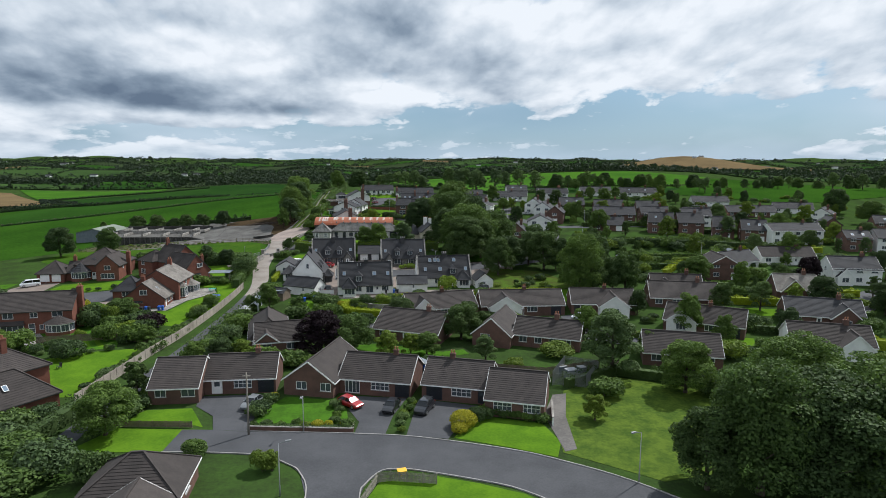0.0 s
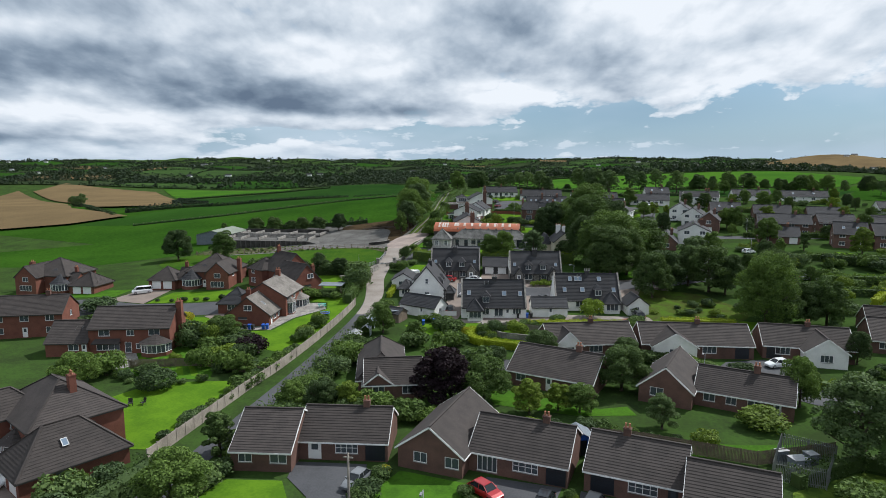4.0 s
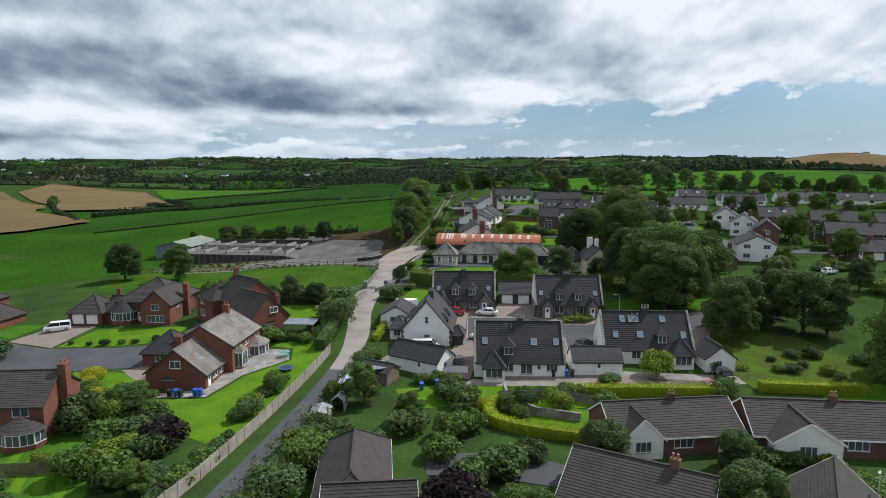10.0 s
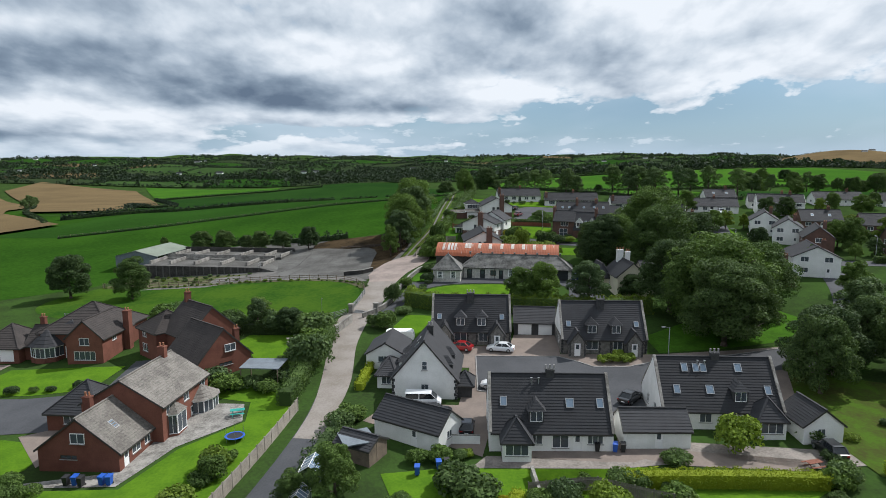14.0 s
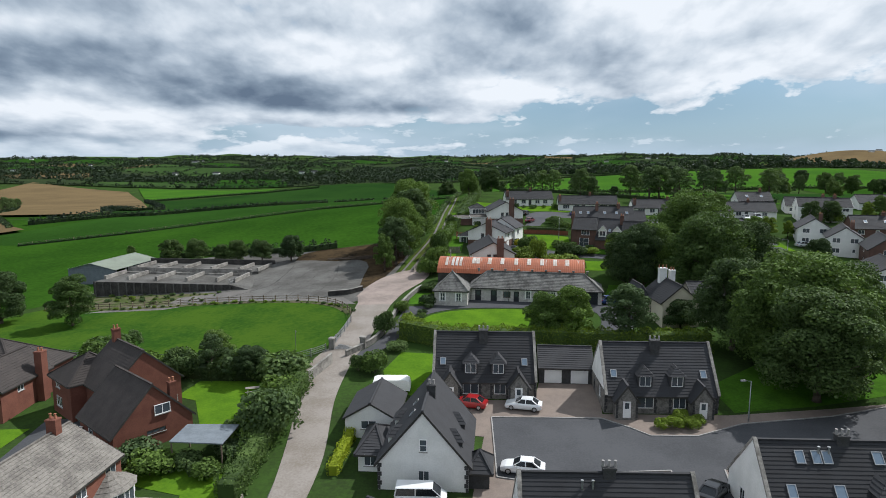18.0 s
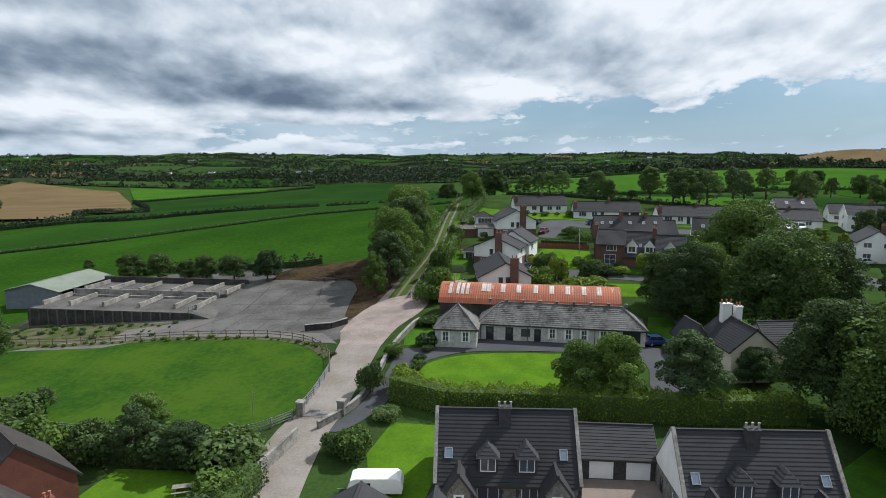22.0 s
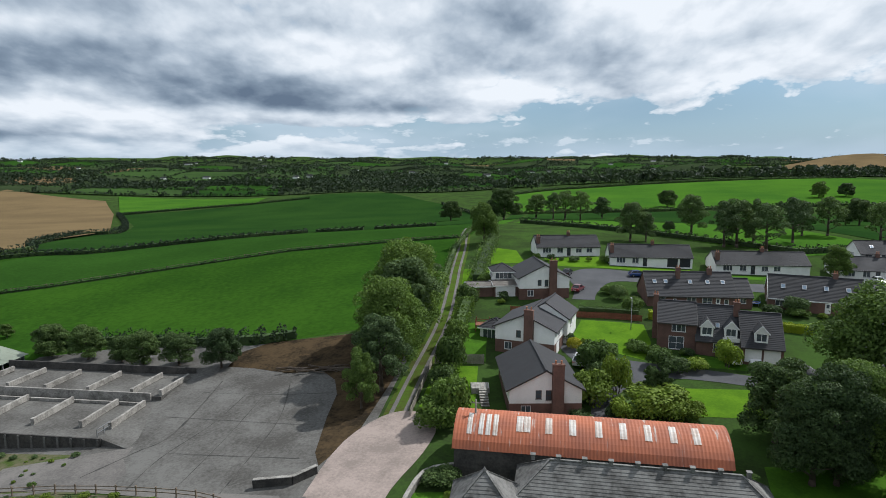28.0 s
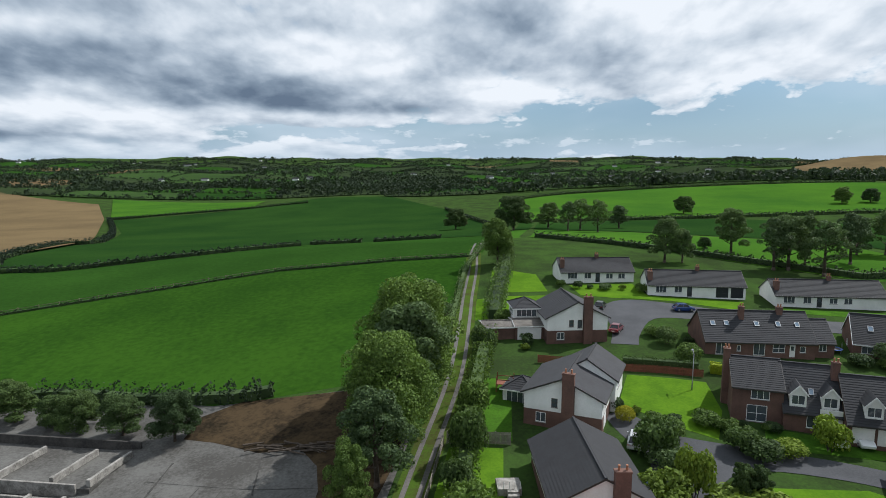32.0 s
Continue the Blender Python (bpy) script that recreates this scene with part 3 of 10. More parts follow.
def block(home, x0, y0, x1, y1, eave, rise, axis="x", roof="gable", wall="brick_brown", tile="tile_brown", openings=(), over=0.35, verge=0.15,
          trim="fascia_white", base=-1.2, coping=False, gable_wall=None, band=None, stairs=None):
    """One roofed body of a house: walls with openings, tiled roof, boards at eaves and gables. openings: (face, kind, along, sill, w, h, bars)."""
    w, d = x1 - x0, y1 - y0
    sh = Shape()
    holes = {k: [] for k in FACES}
    for face, kind, a, z, ow, oh, *_ in openings:
        holes[face].append((a, z - base, ow, oh))
    upper = Shape()
    for k, ((fx, fy), u, n) in FACES.items():
        p = (x0 + fx * w, y0 + fy * d, base)
        wd = w if u[0] else d
        if band and band[0] < eave:
            low = [q for q in holes[k]]
            cutz = band[0] - base
            wall_face(sh, p, (*u, 0), (*n, 0), wd, cutz, [(a, z, b, min(c, cutz - z)) for a, z, b, c in low if z < cutz])
            wall_face(upper, (p[0], p[1], band[0]), (*u, 0), (*n, 0), wd, eave - band[0], [(a, max(0, z - cutz), b, c + min(0, z - cutz)) for a, z, b, c in low if z + c > cutz])
        else:
            wall_face(sh, p, (*u, 0), (*n, 0), wd, eave - base, holes[k])
    # gables
    g = Shape()
    top = eave + rise
    if roof == "gable":
        if axis == "x":
            my = (y0 + y1) / 2
            g.quad((x0, y1, eave), (x0, y0, eave), (x0, my, top)).quad((x1, y0, eave), (x1, y1, eave), (x1, my, top))
        else:
            mx = (x0 + x1) / 2
            g.quad((x0, y0, eave), (x1, y0, eave), (mx, y0, top)).quad((x1, y1, eave), (x0, y1, eave), (mx, y1, top))
    if band:
        upper.add(g)
        part("upper_wall", upper, band[1], home)
    elif gable_wall and g.v:
        for q in g.f:
            part("gable_wall", Shape().quad(*[g.v[i] for i in q]), gable_wall, home)
    else:
        sh.add(g)
    part("wall", sh, wall, home)
    # roof
    half = (d if axis == "x" else w) / 2
    slope = rise / half
    n = max(4, round(math.hypot(rise, half) / 0.34))
    rf, rid = Shape(), Shape()
    ze = eave - over * slope
    ln = math.hypot(1, slope)
    if roof == "gable":
        if axis == "x":
            my, a, b = (y0 + y1) / 2, x0 - verge, x1 + verge
            courses(rf, (a, y0 - over, ze), (b, y0 - over, ze), (b, my, top), (a, my, top), n, (0, -slope / ln, 1 / ln))
            courses(rf, (b, y1 + over, ze), (a, y1 + over, ze), (a, my, top), (b, my, top), n, (0, slope / ln, 1 / ln))
            rid.beam((a, my, top + 0.05), (b, my, top + 0.05), 0.26, 0.12)
            edges = [((a, y0 - over, ze), (a, my, top)), ((a, y1 + over, ze), (a, my, top)), ((b, y0 - over, ze), (b, my, top)), ((b, y1 + over, ze), (b, my, top))]
            eaves = [((a, y0 - over, ze), (b, y0 - over, ze)), ((a, y1 + over, ze), (b, y1 + over, ze))]
        else:
            mx, a, b = (x0 + x1) / 2, y0 - verge, y1 + verge
            courses(rf, (x0 - over, b, ze), (x0 - over, a, ze), (mx, a, top), (mx, b, top), n, (-slope / ln, 0, 1 / ln))
            courses(rf, (x1 + over, a, ze), (x1 + over, b, ze), (mx, b, top), (mx, a, top), n, (slope / ln, 0, 1 / ln))
            rid.beam((mx, a, top + 0.05), (mx, b, top + 0.05), 0.26, 0.12)
            edges = [((x0 - over, a, ze), (mx, a, top)), ((x1 + over, a, ze), (mx, a, top)), ((x0 - over, b, ze), (mx, b, top)), ((x1 + over, b, ze), (mx, b, top))]
            eaves = [((x0 - over, a, ze), (x0 - over, b, ze)), ((x1 + over, a, ze), (x1 + over, b, ze))]
        for k, (a, b) in enumerate(edges):
            if coping:
                part("coping", Shape().beam((a[0], a[1], a[2] + 0.14), (b[0], b[1], b[2] + 0.14), 0.34, 0.22), "concrete_pale", home)
            else:
                part("bargeboard", Shape().beam((a[0], a[1], a[2] - 0.08), (b[0], b[1], b[2] - 0.08), 0.05, 0.2), trim, home)
    else:
        k = min(half, (w if axis == "x" else d) / 2 - 0.01)
        X0, X1, Y0, Y1 = x0 - over, x1 + over, y0 - over, y1 + over
        if axis == "x":
            my = (y0 + y1) / 2
            ra, rb = (x0 + k, my, top), (x1 - k, my, top)
        else:
            mx = (x0 + x1) / 2
            ra, rb = (mx, y0 + k, top), (mx, y1 - k, top)
        c = [(X0, Y0, ze), (X1, Y0, ze), (X1, Y1, ze), (X0, Y1, ze)]
        s2 = 1 / ln
        if axis == "x":
            quads = [(c[0], c[1], rb, ra, (0, -slope * s2, s2)), (c[2], c[3], ra, rb, (0, slope * s2, s2)), (c[1], c[2], rb, rb, (slope * s2, 0, s2)), (c[3], c[0], ra, ra, (-slope * s2, 0, s2))]
        else:
            quads = [(c[1], c[2], rb, ra, (slope * s2, 0, s2)), (c[3], c[0], ra, rb, (-slope * s2, 0, s2)), (c[0], c[1], ra, ra, (0, -slope * s2, s2)), (c[2], c[3], rb, rb, (0, slope * s2, s2))]
        for q in quads:
            courses(rf, *q[:4], n, q[4])
        if (Vector(ra) - Vector(rb)).length > 0.2:
            rid.beam((ra[0], ra[1], top + 0.05), (rb[0], rb[1], top + 0.05), 0.26, 0.12)
        hips = ((c[0], ra), (c[3], ra if axis == "x" else rb), (c[1], rb if axis == "x" else ra), (c[2], rb))
        for a, b in hips:
            rid.beam((a[0], a[1], a[2] + 0.06), (b[0], b[1], b[2] + 0.06), 0.24, 0.1)
        eaves = list(zip(c, c[1:] + c[:1]))
    part("roof", rf, tile, home)
    part("ridge_tiles", rid, tile, home)
    for a, b in eaves:
        part("gutter", Shape().beam((a[0], a[1], a[2] - 0.09), (b[0], b[1], b[2] - 0.09), 0.11, 0.17), trim, home)
    # windows and doors
    for face, kind, a, z, ow, oh, *rest in openings:
        (fx, fy), u, nrm = FACES[face]
        p = Vector((x0 + fx * w, y0 + fy * d, 0)) + Vector((*u, 0)) * a + Vector((0, 0, z))
        m = local(p, (*u, 0), (*nrm, 0))
        if kind == "win":
            put_window(home, m, ow, oh, rest[0] if rest else (2, 1), rest[1] if len(rest) > 1 else "frame_white")
        elif kind == "door":
            put_door(home, m, ow, oh, rest[0] if rest else "door_white")
        elif kind == "garage":
            put_door(home, m, ow, oh, rest[0] if rest else "door_white", "garage_door")


def chimney(home, x, y, z0, z1, material="brick_brown", w=0.9, d=0.6, pots=2):
    st = part("chimney", Shape().box(x - w / 2, y - d / 2, z0, x + w / 2, y + d / 2, z1).box(x - w / 2 - 0.06, y - d / 2 - 0.06, z1 - 0.18, x + w / 2 + 0.06, y + d / 2 + 0.06, z1 - 0.02), material, home)
    for k in range(pots):
        px = x + (k - (pots - 1) / 2) * w * 0.5
        part("pot", Shape().lathe(px, y, ((0.13, z1), (0.1, z1 + 0.4), (0.13, z1 + 0.42), (0.13, z1 + 0.5)), 8), "pot_clay" if material != "stone_dark" else "kerb_stone", st)
    return st


def rooflight(home, x, y0, z_at, slope, s=1, w=0.8, l=1.1, axis="x", tilt=None):
    """A skylight on a slope: its middle at (x, y0); s is the way in which the slope falls (along y, or x for axis 'y')."""
    ang = math.degrees(math.atan(slope))
    m = pose(x, y0, z_at, ang * (1 if s < 0 else -1), 0, 0) if axis == "x" else pose(x, y0, z_at, 0, ang * (1 if s > 0 else -1), 0) @ pose(0, 0, 0, 0, 0, 90)
    fr = Shape().box(-w / 2, -l / 2, 0.0, w / 2, -l / 2 + 0.08, 0.1).box(-w / 2, l / 2 - 0.08, 0, w / 2, l / 2, 0.1).box(-w / 2, -l / 2 + 0.08, 0, -w / 2 + 0.08, l / 2 - 0.08, 0.1).box(w / 2 - 0.08, -l / 2 + 0.08, 0, w / 2, l / 2 - 0.08, 0.1)
    o = part("rooflight", fr, "metal_grey", home)
    o.matrix_basis = m
    part("pane", Shape().quad((-w / 2 + 0.08, -l / 2 + 0.08, 0.07), (w / 2 - 0.08, -l / 2 + 0.08, 0.07), (w / 2 - 0.08, l / 2 - 0.08, 0.07), (-w / 2 + 0.08, l / 2 - 0.08, 0.07)), "glass_sky", o)


def dormer(home, x, y_front, z0, w=1.6, h=1.3, rise=0.7, back=2.6, wall="render_white", tile="tile_dark", hip=True, face="s", trim="frame_white", glaz=(2, 1)):
    """A dormer whose front stands at y_front (facing -y); with face 'n' it is turned about."""
    g = new("dormer")
    g.parent = home
    g.matrix_basis = pose(x, y_front, z0, 0, 0, 0 if face == "s" else 180 if face == "n" else 90 if face == "e" else -90)
    sh = Shape()
    wall_face(sh, (-w / 2, 0, -0.5), (1, 0, 0), (0, -1, 0), w, h + 0.5, [(0.18, 0.62, w - 0.36, h - 0.24)])
    sh.quad((-w / 2, back, -0.5), (-w / 2, 0, -0.5), (-w / 2, 0, h), (-w / 2, back, h)).quad((w / 2, 0, -0.5), (w / 2, back, -0.5), (w / 2, back, h), (w / 2, 0, h))
    if not hip:
        sh.quad((-w / 2, 0, h), (w / 2, 0, h), (0, 0, h + rise))
    part("cheek", sh, wall, g)
    rf = Shape()
    o = 0.2
    ze = h - 0.1
    front = w * 0.42 if hip else -o
    apex, rear = (0, front, h + rise), (0, back + 1.2, h + rise)
    n = 4
    courses(rf, (-w / 2 - o, back + 1.2, ze), (-w / 2 - o, -o, ze), apex, rear, n, (-0.6, 0, 0.8))
    courses(rf, (w / 2 + o, -o, ze), (w / 2 + o, back + 1.2, ze), rear, apex, n, (0.6, 0, 0.8))
    if hip:
        courses(rf, (-w / 2 - o, -o, ze), (w / 2 + o, -o, ze), apex, apex, n, (0, -0.6, 0.8))
    else:
        part("bargeboard", Shape().beam((-w / 2 - o, -o - 0.02, ze - 0.05), (0, -o - 0.02, h + rise - 0.05), 0.05, 0.16).beam((w / 2 + o, -o - 0.02, ze - 0.05), (0, -o - 0.02, h + rise - 0.05), 0.05, 0.16), trim, g)
    part("roof", rf, tile, g)
    fo = Shape()
    ww, hh = w - 0.36, h - 0.24
    m = pose(-w / 2 + 0.18, 0, 0.12)
    t = 0.07
    fo.box(0, 0.02, 0, ww, 0.1, t).box(0, 0.02, hh - t, ww, 0.1, hh).box(0, 0.02, t, t, 0.1, hh - t).box(ww - t, 0.02, t, ww, 0.1, hh - t)
    for i in range(1, glaz[0]):
        fo.box(ww * i / glaz[0] - 0.03, 0.03, t, ww * i / glaz[0] + 0.03, 0.09, hh - t)
    part("window_frame", fo, "frame_white", g).matrix_basis = m
    part("pane", Shape().quad((t, 0.06, t), (ww - t, 0.06, t), (ww - t, 0.06, hh - t), (t, 0.06, hh - t)), "glass", g).matrix_basis = m
    return g


def bay(home, x, y, r=1.7, h=2.4, sides=5, roof_rise=1.2, tile="tile_dark", wall="brick_red", z0=0.0):
    """A half-round glazed bay with a hipped roof, standing out in -y from (x, y)."""
    b = new("bay")
    b.parent = home
    b.matrix_basis = pose(x, y, z0)
    pts = [(-r, 0.1)] + [(r * math.sin(math.radians(a)) , -r * 0.85 * math.cos(math.radians(a))) for a in ([-52, -18, 18, 52] if sides == 5 else [-45, 45])] + [(r, 0.1)]
    low, fr, gl, rf = Shape(), Shape(), Shape(), Shape()
    for p, q in zip(pts, pts[1:]):
        low.beam((*p, 0.1), (*q, 0.1), 0.2, 1.4)
        fr.beam((*p, h - 0.1), (*q, h - 0.1), 0.12, 0.2)
        fr.beam((*p, 0.82), (*q, 0.82), 0.14, 0.08)
        mx, my = (p[0] + q[0]) / 2, (p[1] + q[1]) / 2
        fr.box(mx - 0.03, my - 0.03, 0.85, mx + 0.03, my + 0.03, h - 0.2)
        gl.quad((*p, 0.85), (*q, 0.85), (*q, h - 0.2), (*p, h - 0.2))
    for p in pts[1:-1]:
        fr.box(p[0] - 0.06, p[1] - 0.06, 0.8, p[0] + 0.06, p[1] + 0.06, h)
    o = [(p[0] * 1.14, p[1] * 1.14 - 0.05) for p in pts]
    for p, q in zip(o, o[1:]):
        mid = ((p[0] + q[0]) / 2, (p[1] + q[1]) / 2)
        d = math.hypot(*mid) or 1
        courses(rf, (*p, h), (*q, h), (0, 0.1, h + roof_rise), (0, 0.1, h + roof_rise), 5, (mid[0] / d * 0.5, mid[1] / d * 0.5, 0.8))
    part("bay_wall", low, wall, b)
    part("window_frame", fr, "frame_white", b)
    part("pane", gl, "glass", b)
    part("roof", rf, tile, b)
    return b


# ---- plants ----
def leaf_cloud(rng, blobs, count, size, flat=0.0):
    """Small leaf clumps scattered through the outer part of some lumps."""
    vol = np.array([b[3] * b[4] * b[5] for b in blobs]) ** (2 / 3)
    pick = rng.choice(len(blobs), count, p=vol / vol.sum())
    b = np.array(blobs)[pick]
    d = rng.normal(size=(count, 3))
    d /= np.linalg.norm(d, axis=1)[:, None]
    d[:, 2] = np.where(d[:, 2] < -0.55, -d[:, 2], d[:, 2])
    rad = 0.72 + 0.34 * rng.random(count) ** 0.7
    c = b[:, :3] + d * b[:, 3:] * rad[:, None]
    nrm = d + rng.normal(size=(count, 3)) * 0.55
    nrm /= np.linalg.norm(nrm, axis=1)[:, None]
    s = np.cross(nrm, rng.normal(size=(count, 3)))
    s /= np.linalg.norm(s, axis=1)[:, None]
    t = np.cross(nrm, s)
    sz = size * (0.55 + 0.9 * rng.random(count))[:, None]
    k = (0.6 + 0.3 * rng.random(count))[:, None]
    v = np.stack([c - s * sz, c - t * sz * k + nrm * sz * 0.25, c + s * sz, c + t * sz * k - nrm * sz * 0.2], 1).reshape(-1, 3)
    return v


def leaf_mesh(name, v, material):
    me = bpy.data.meshes.new(name)
    n = len(v) // 4
    me.vertices.add(len(v))
    me.vertices.foreach_set("co", v.astype(np.float32).ravel())
    me.loops.add(4 * n)
    me.loops.foreach_set("vertex_index", np.arange(4 * n, dtype=np.int32))
    me.polygons.add(n)
    me.polygons.foreach_set("loop_start", np.arange(0, 4 * n, 4, dtype=np.int32))
    me.update(calc_edges=True)
    me.validate()
    me.materials.append(MATS[material])
    return me


def crown_blobs(rng, h, r, lumps, base):
    """Lumps of a crown: many small ellipsoids at the ends of boughs, uneven in outline."""
    out = []
    for i in range(lumps):
        a = 2.4 * i + rng.random() * 1.4
        f = (i + 0.5) / lumps
        z = base + (h - base) * (0.10 + 0.80 * f)
        prof = math.sin(math.pi * min(1.0, 0.25 + 0.70 * f)) ** 0.6
        rr = r * prof * (0.45 + 0.42 * rng.random())
        s = r * (0.17 + 0.17 * rng.random())
        out.append((rr * math.cos(a), rr * math.sin(a), z + rng.normal() * 0.03 * h, s, s * (0.8 + 0.4 * rng.random()), s * (0.7 + 0.35 * rng.random())))
    out.append((0, 0, base + (h - base) * 0.5, r * 0.5, r * 0.5, (h - base) * 0.36))
    return out


def wood(rng, h, r, base):
    sh = Shape()
    lean = rng.normal(size=2) * 0.02 * h
    top = (lean[0], lean[1], h * 0.72)
    tr = max(0.07, 0.024 * h)
    sh.tube((0, 0, -0.5), (0, 0, h * 0.06), tr * 1.5, tr, 8)
    sh.tube((0, 0, h * 0.06), (top[0] * 0.5, top[1] * 0.5, h * 0.4), tr, tr * 0.7, 8)
    sh.tube((top[0] * 0.5, top[1] * 0.5, h * 0.4), top, tr * 0.7, tr * 0.2, 6)
    for k in range(7):
        a = 2.4 * k + rng.random()
        z = base * 0.8 + (h * 0.62 - base * 0.8) * k / 7
        rr = r * (0.55 + 0.3 * rng.random())
        mid = (rr * 0.5 * math.cos(a), rr * 0.5 * math.sin(a), z + rr * 0.28)
        sh.tube((0, 0, z), mid, tr * 0.42, tr * 0.28, 5)
        sh.tube(mid, (rr * math.cos(a + 0.2), rr * math.sin(a + 0.2), z + rr * 0.75), tr * 0.28, tr * 0.08, 5)
    return sh


TREES = {}
BUSH_FORM = {}


def tree_kind(key, h, r, lumps, count, size, material, base, seed):
    """Makes one kind of tree once; planted trees share its meshes."""
    rng = np.random.default_rng(seed)
    v = leaf_cloud(rng, crown_blobs(rng, h, r, lumps, base), count, size)
    w = wood(rng, h, r, base)
    TREES[key] = (leaf_mesh("crown", v, material), mesh_of("trunk", w.v, w.f, "bark", True), h)


def bush_kind(key, h, r, lumps, count, size, material, seed, ball=False):
    rng = np.random.default_rng(seed)
    blobs = [(0, 0, h * 0.5, r, r, h * 0.55)] if ball else [(r * 0.5 * math.cos(2.4 * i), r * 0.5 * math.sin(2.4 * i), h * (0.35 + 0.3 * rng.random()), r * (0.42 + 0.25 * rng.random()), r * (0.42 + 0.25 * rng.random()), h * (0.3 + 0.15 * rng.random())) for i in range(lumps)]
    v = leaf_cloud(rng, blobs, count, size)
    v[:, 2] = np.maximum(v[:, 2], -0.1)
    stem = Shape()
    for k in range(4):
        a = 1.6 * k
        stem.tube((0.05 * math.cos(a), 0.05 * math.sin(a), -0.3), (r * 0.4 * math.cos(a), r * 0.4 * math.sin(a), h * 0.55), 0.045, 0.015, 5)
    TREES[key] = (leaf_mesh("foliage", v, material), mesh_of("stem", stem.v, stem.f, "bark"), h)
    BUSH_FORM[key] = (v, material)


tree_kind("oak", 12, 5.2, 44, 24000, 0.145, "leaf_oak", 1.8, 1)
tree_kind("oak2", 12, 4.6, 38, 21000, 0.14, "leaf_oak", 1.6, 2)
tree_kind("dark", 12, 5.0, 48, 25000, 0.145, "leaf_dark", 1.2, 3)
tree_kind("dark2", 12, 4.4, 36, 21000, 0.14, "leaf_dark", 1.2, 4)
tree_kind("ash", 12, 3.6, 34, 15000, 0.13, "leaf_grey", 1.8, 5)
tree_kind("thin", 10, 3.0, 24, 6000, 0.13, "leaf_grey", 2.0, 6)
tree_kind("purple", 8, 3.4, 30, 15000, 0.13, "leaf_purple", 0.7, 7)
tree_kind("lime", 7, 2.6, 24, 9000, 0.115, "leaf_lime", 0.9, 8)
tree_kind("fir", 8, 1.9, 22, 9000, 0.115, "leaf_dark", 0.2, 9)
tree_kind("big_oak", 16, 6.6, 84, 40000, 0.15, "leaf_oak", 2.0, 31)
tree_kind("big_dark", 16, 6.2, 80, 40000, 0.15, "leaf_dark", 1.6, 32)
bush_kind("bush", 2.0, 1.3, 11, 3000, 0.088, "leaf_oak", 11)
bush_kind("bush_dark", 2.0, 1.3, 11, 3000, 0.088, "leaf_dark", 12)
bush_kind("bush_grey", 2.0, 1.4, 12, 2800, 0.088, "leaf_grey", 13)
bush_kind("bush_lime", 1.6, 1.1, 10, 2400, 0.075, "leaf_lime", 14)
bush_kind("bush_gold", 1.6, 1.2, 9, 2800, 0.068, "leaf_gold", 15, True)
bush_kind("ball", 1.6, 1.0, 9, 2600, 0.068, "leaf_dark", 16, True)
bush_kind("bush_purple", 1.8, 1.2, 11, 2600, 0.082, "leaf_purple", 17)
bush_kind("low_oak", 2.0, 1.35, 10, 1500, 0.125, "leaf_oak", 21)
bush_kind("low_dark", 2.0, 1.3, 10, 1500, 0.125, "leaf_dark", 22)
bush_kind("low_grey", 2.0, 1.4, 11, 1400, 0.125, "leaf_grey", 23)
bush_kind("low_lime", 1.6, 1.1, 9, 1200, 0.105, "leaf_lime", 24)
bush_kind("low_gold", 1.6, 1.1, 8, 1300, 0.095, "leaf_gold", 25, True)
PLANT_LABEL = {
    "oak": ("broad green tree in full summer leaf", "tree"), "oak2": ("rounded green broadleaf tree in summer leaf", "tree"), "dark": ("large dark green tree with dense foliage", "tree"),
    "dark2": ("tall dark green tree with dense crown", "tree"), "ash": ("grey-green ash tree with airy crown", "tree"), "thin": ("slender tree with thin sparse foliage", "tree"),
    "purple": ("copper beech tree with dark purple leaves", "tree"), "lime": ("small yellow-green leafy garden tree", "tree"), "fir": ("dark conical evergreen garden tree", "tree"),
    "big_oak": ("tall spreading green tree in full leaf", "tree"), "big_dark": ("tall dark green tree with spreading crown", "tree"),
    "low_oak": ("low green leafy shrub in the flower bed", "shrub"), "low_dark": ("low dark green shrub in the bed", "shrub"), "low_grey": ("low grey-green shrub in the bed", "shrub"),
    "low_lime": ("low yellow-green shrub in the bed", "shrub"), "low_gold": ("low golden clipped shrub in the bed", "shrub"),
    "bush": ("green leafy garden shrub on the ground", "shrub"), "bush_dark": ("dark green garden shrub on the ground", "shrub"), "bush_grey": ("grey-green loose leafy garden shrub", "shrub"),
    "bush_lime": ("yellow-green leafy garden shrub", "shrub"), "bush_gold": ("clipped golden yellow shrub", "shrub"), "ball": ("clipped round dark green shrub", "shrub"), "bush_purple": ("dark purple-leaved garden shrub", "shrub"),
}
PLANT_RNG = random.Random(5)


def plant(key, x, y, h, wide=1.0, z=None):
    if h > 11.5 and y < 300 and key in ("oak", "oak2", "dark", "dark2"):
        key = "big_dark" if "dark" in key else "big_oak"
    crown, stem, h0 = TREES[key]
    lab, cat = PLANT_LABEL[key]
    s = h / h0
    wide = min(wide, 1.45 if cat == "tree" else 1.9)
    name = "shrub" if cat == "shrub" else "tree"
    e = thing(name, x, y, z, PLANT_RNG.random() * 360, lab, cat, "")
    e.scale = (s * wide, s * wide, s)
    for nm, me in (("trunk" if cat == "tree" else "stem", stem), ("crown" if cat == "tree" else "foliage", crown)):
        o = new(nm, me)
        o.parent = e
    return e


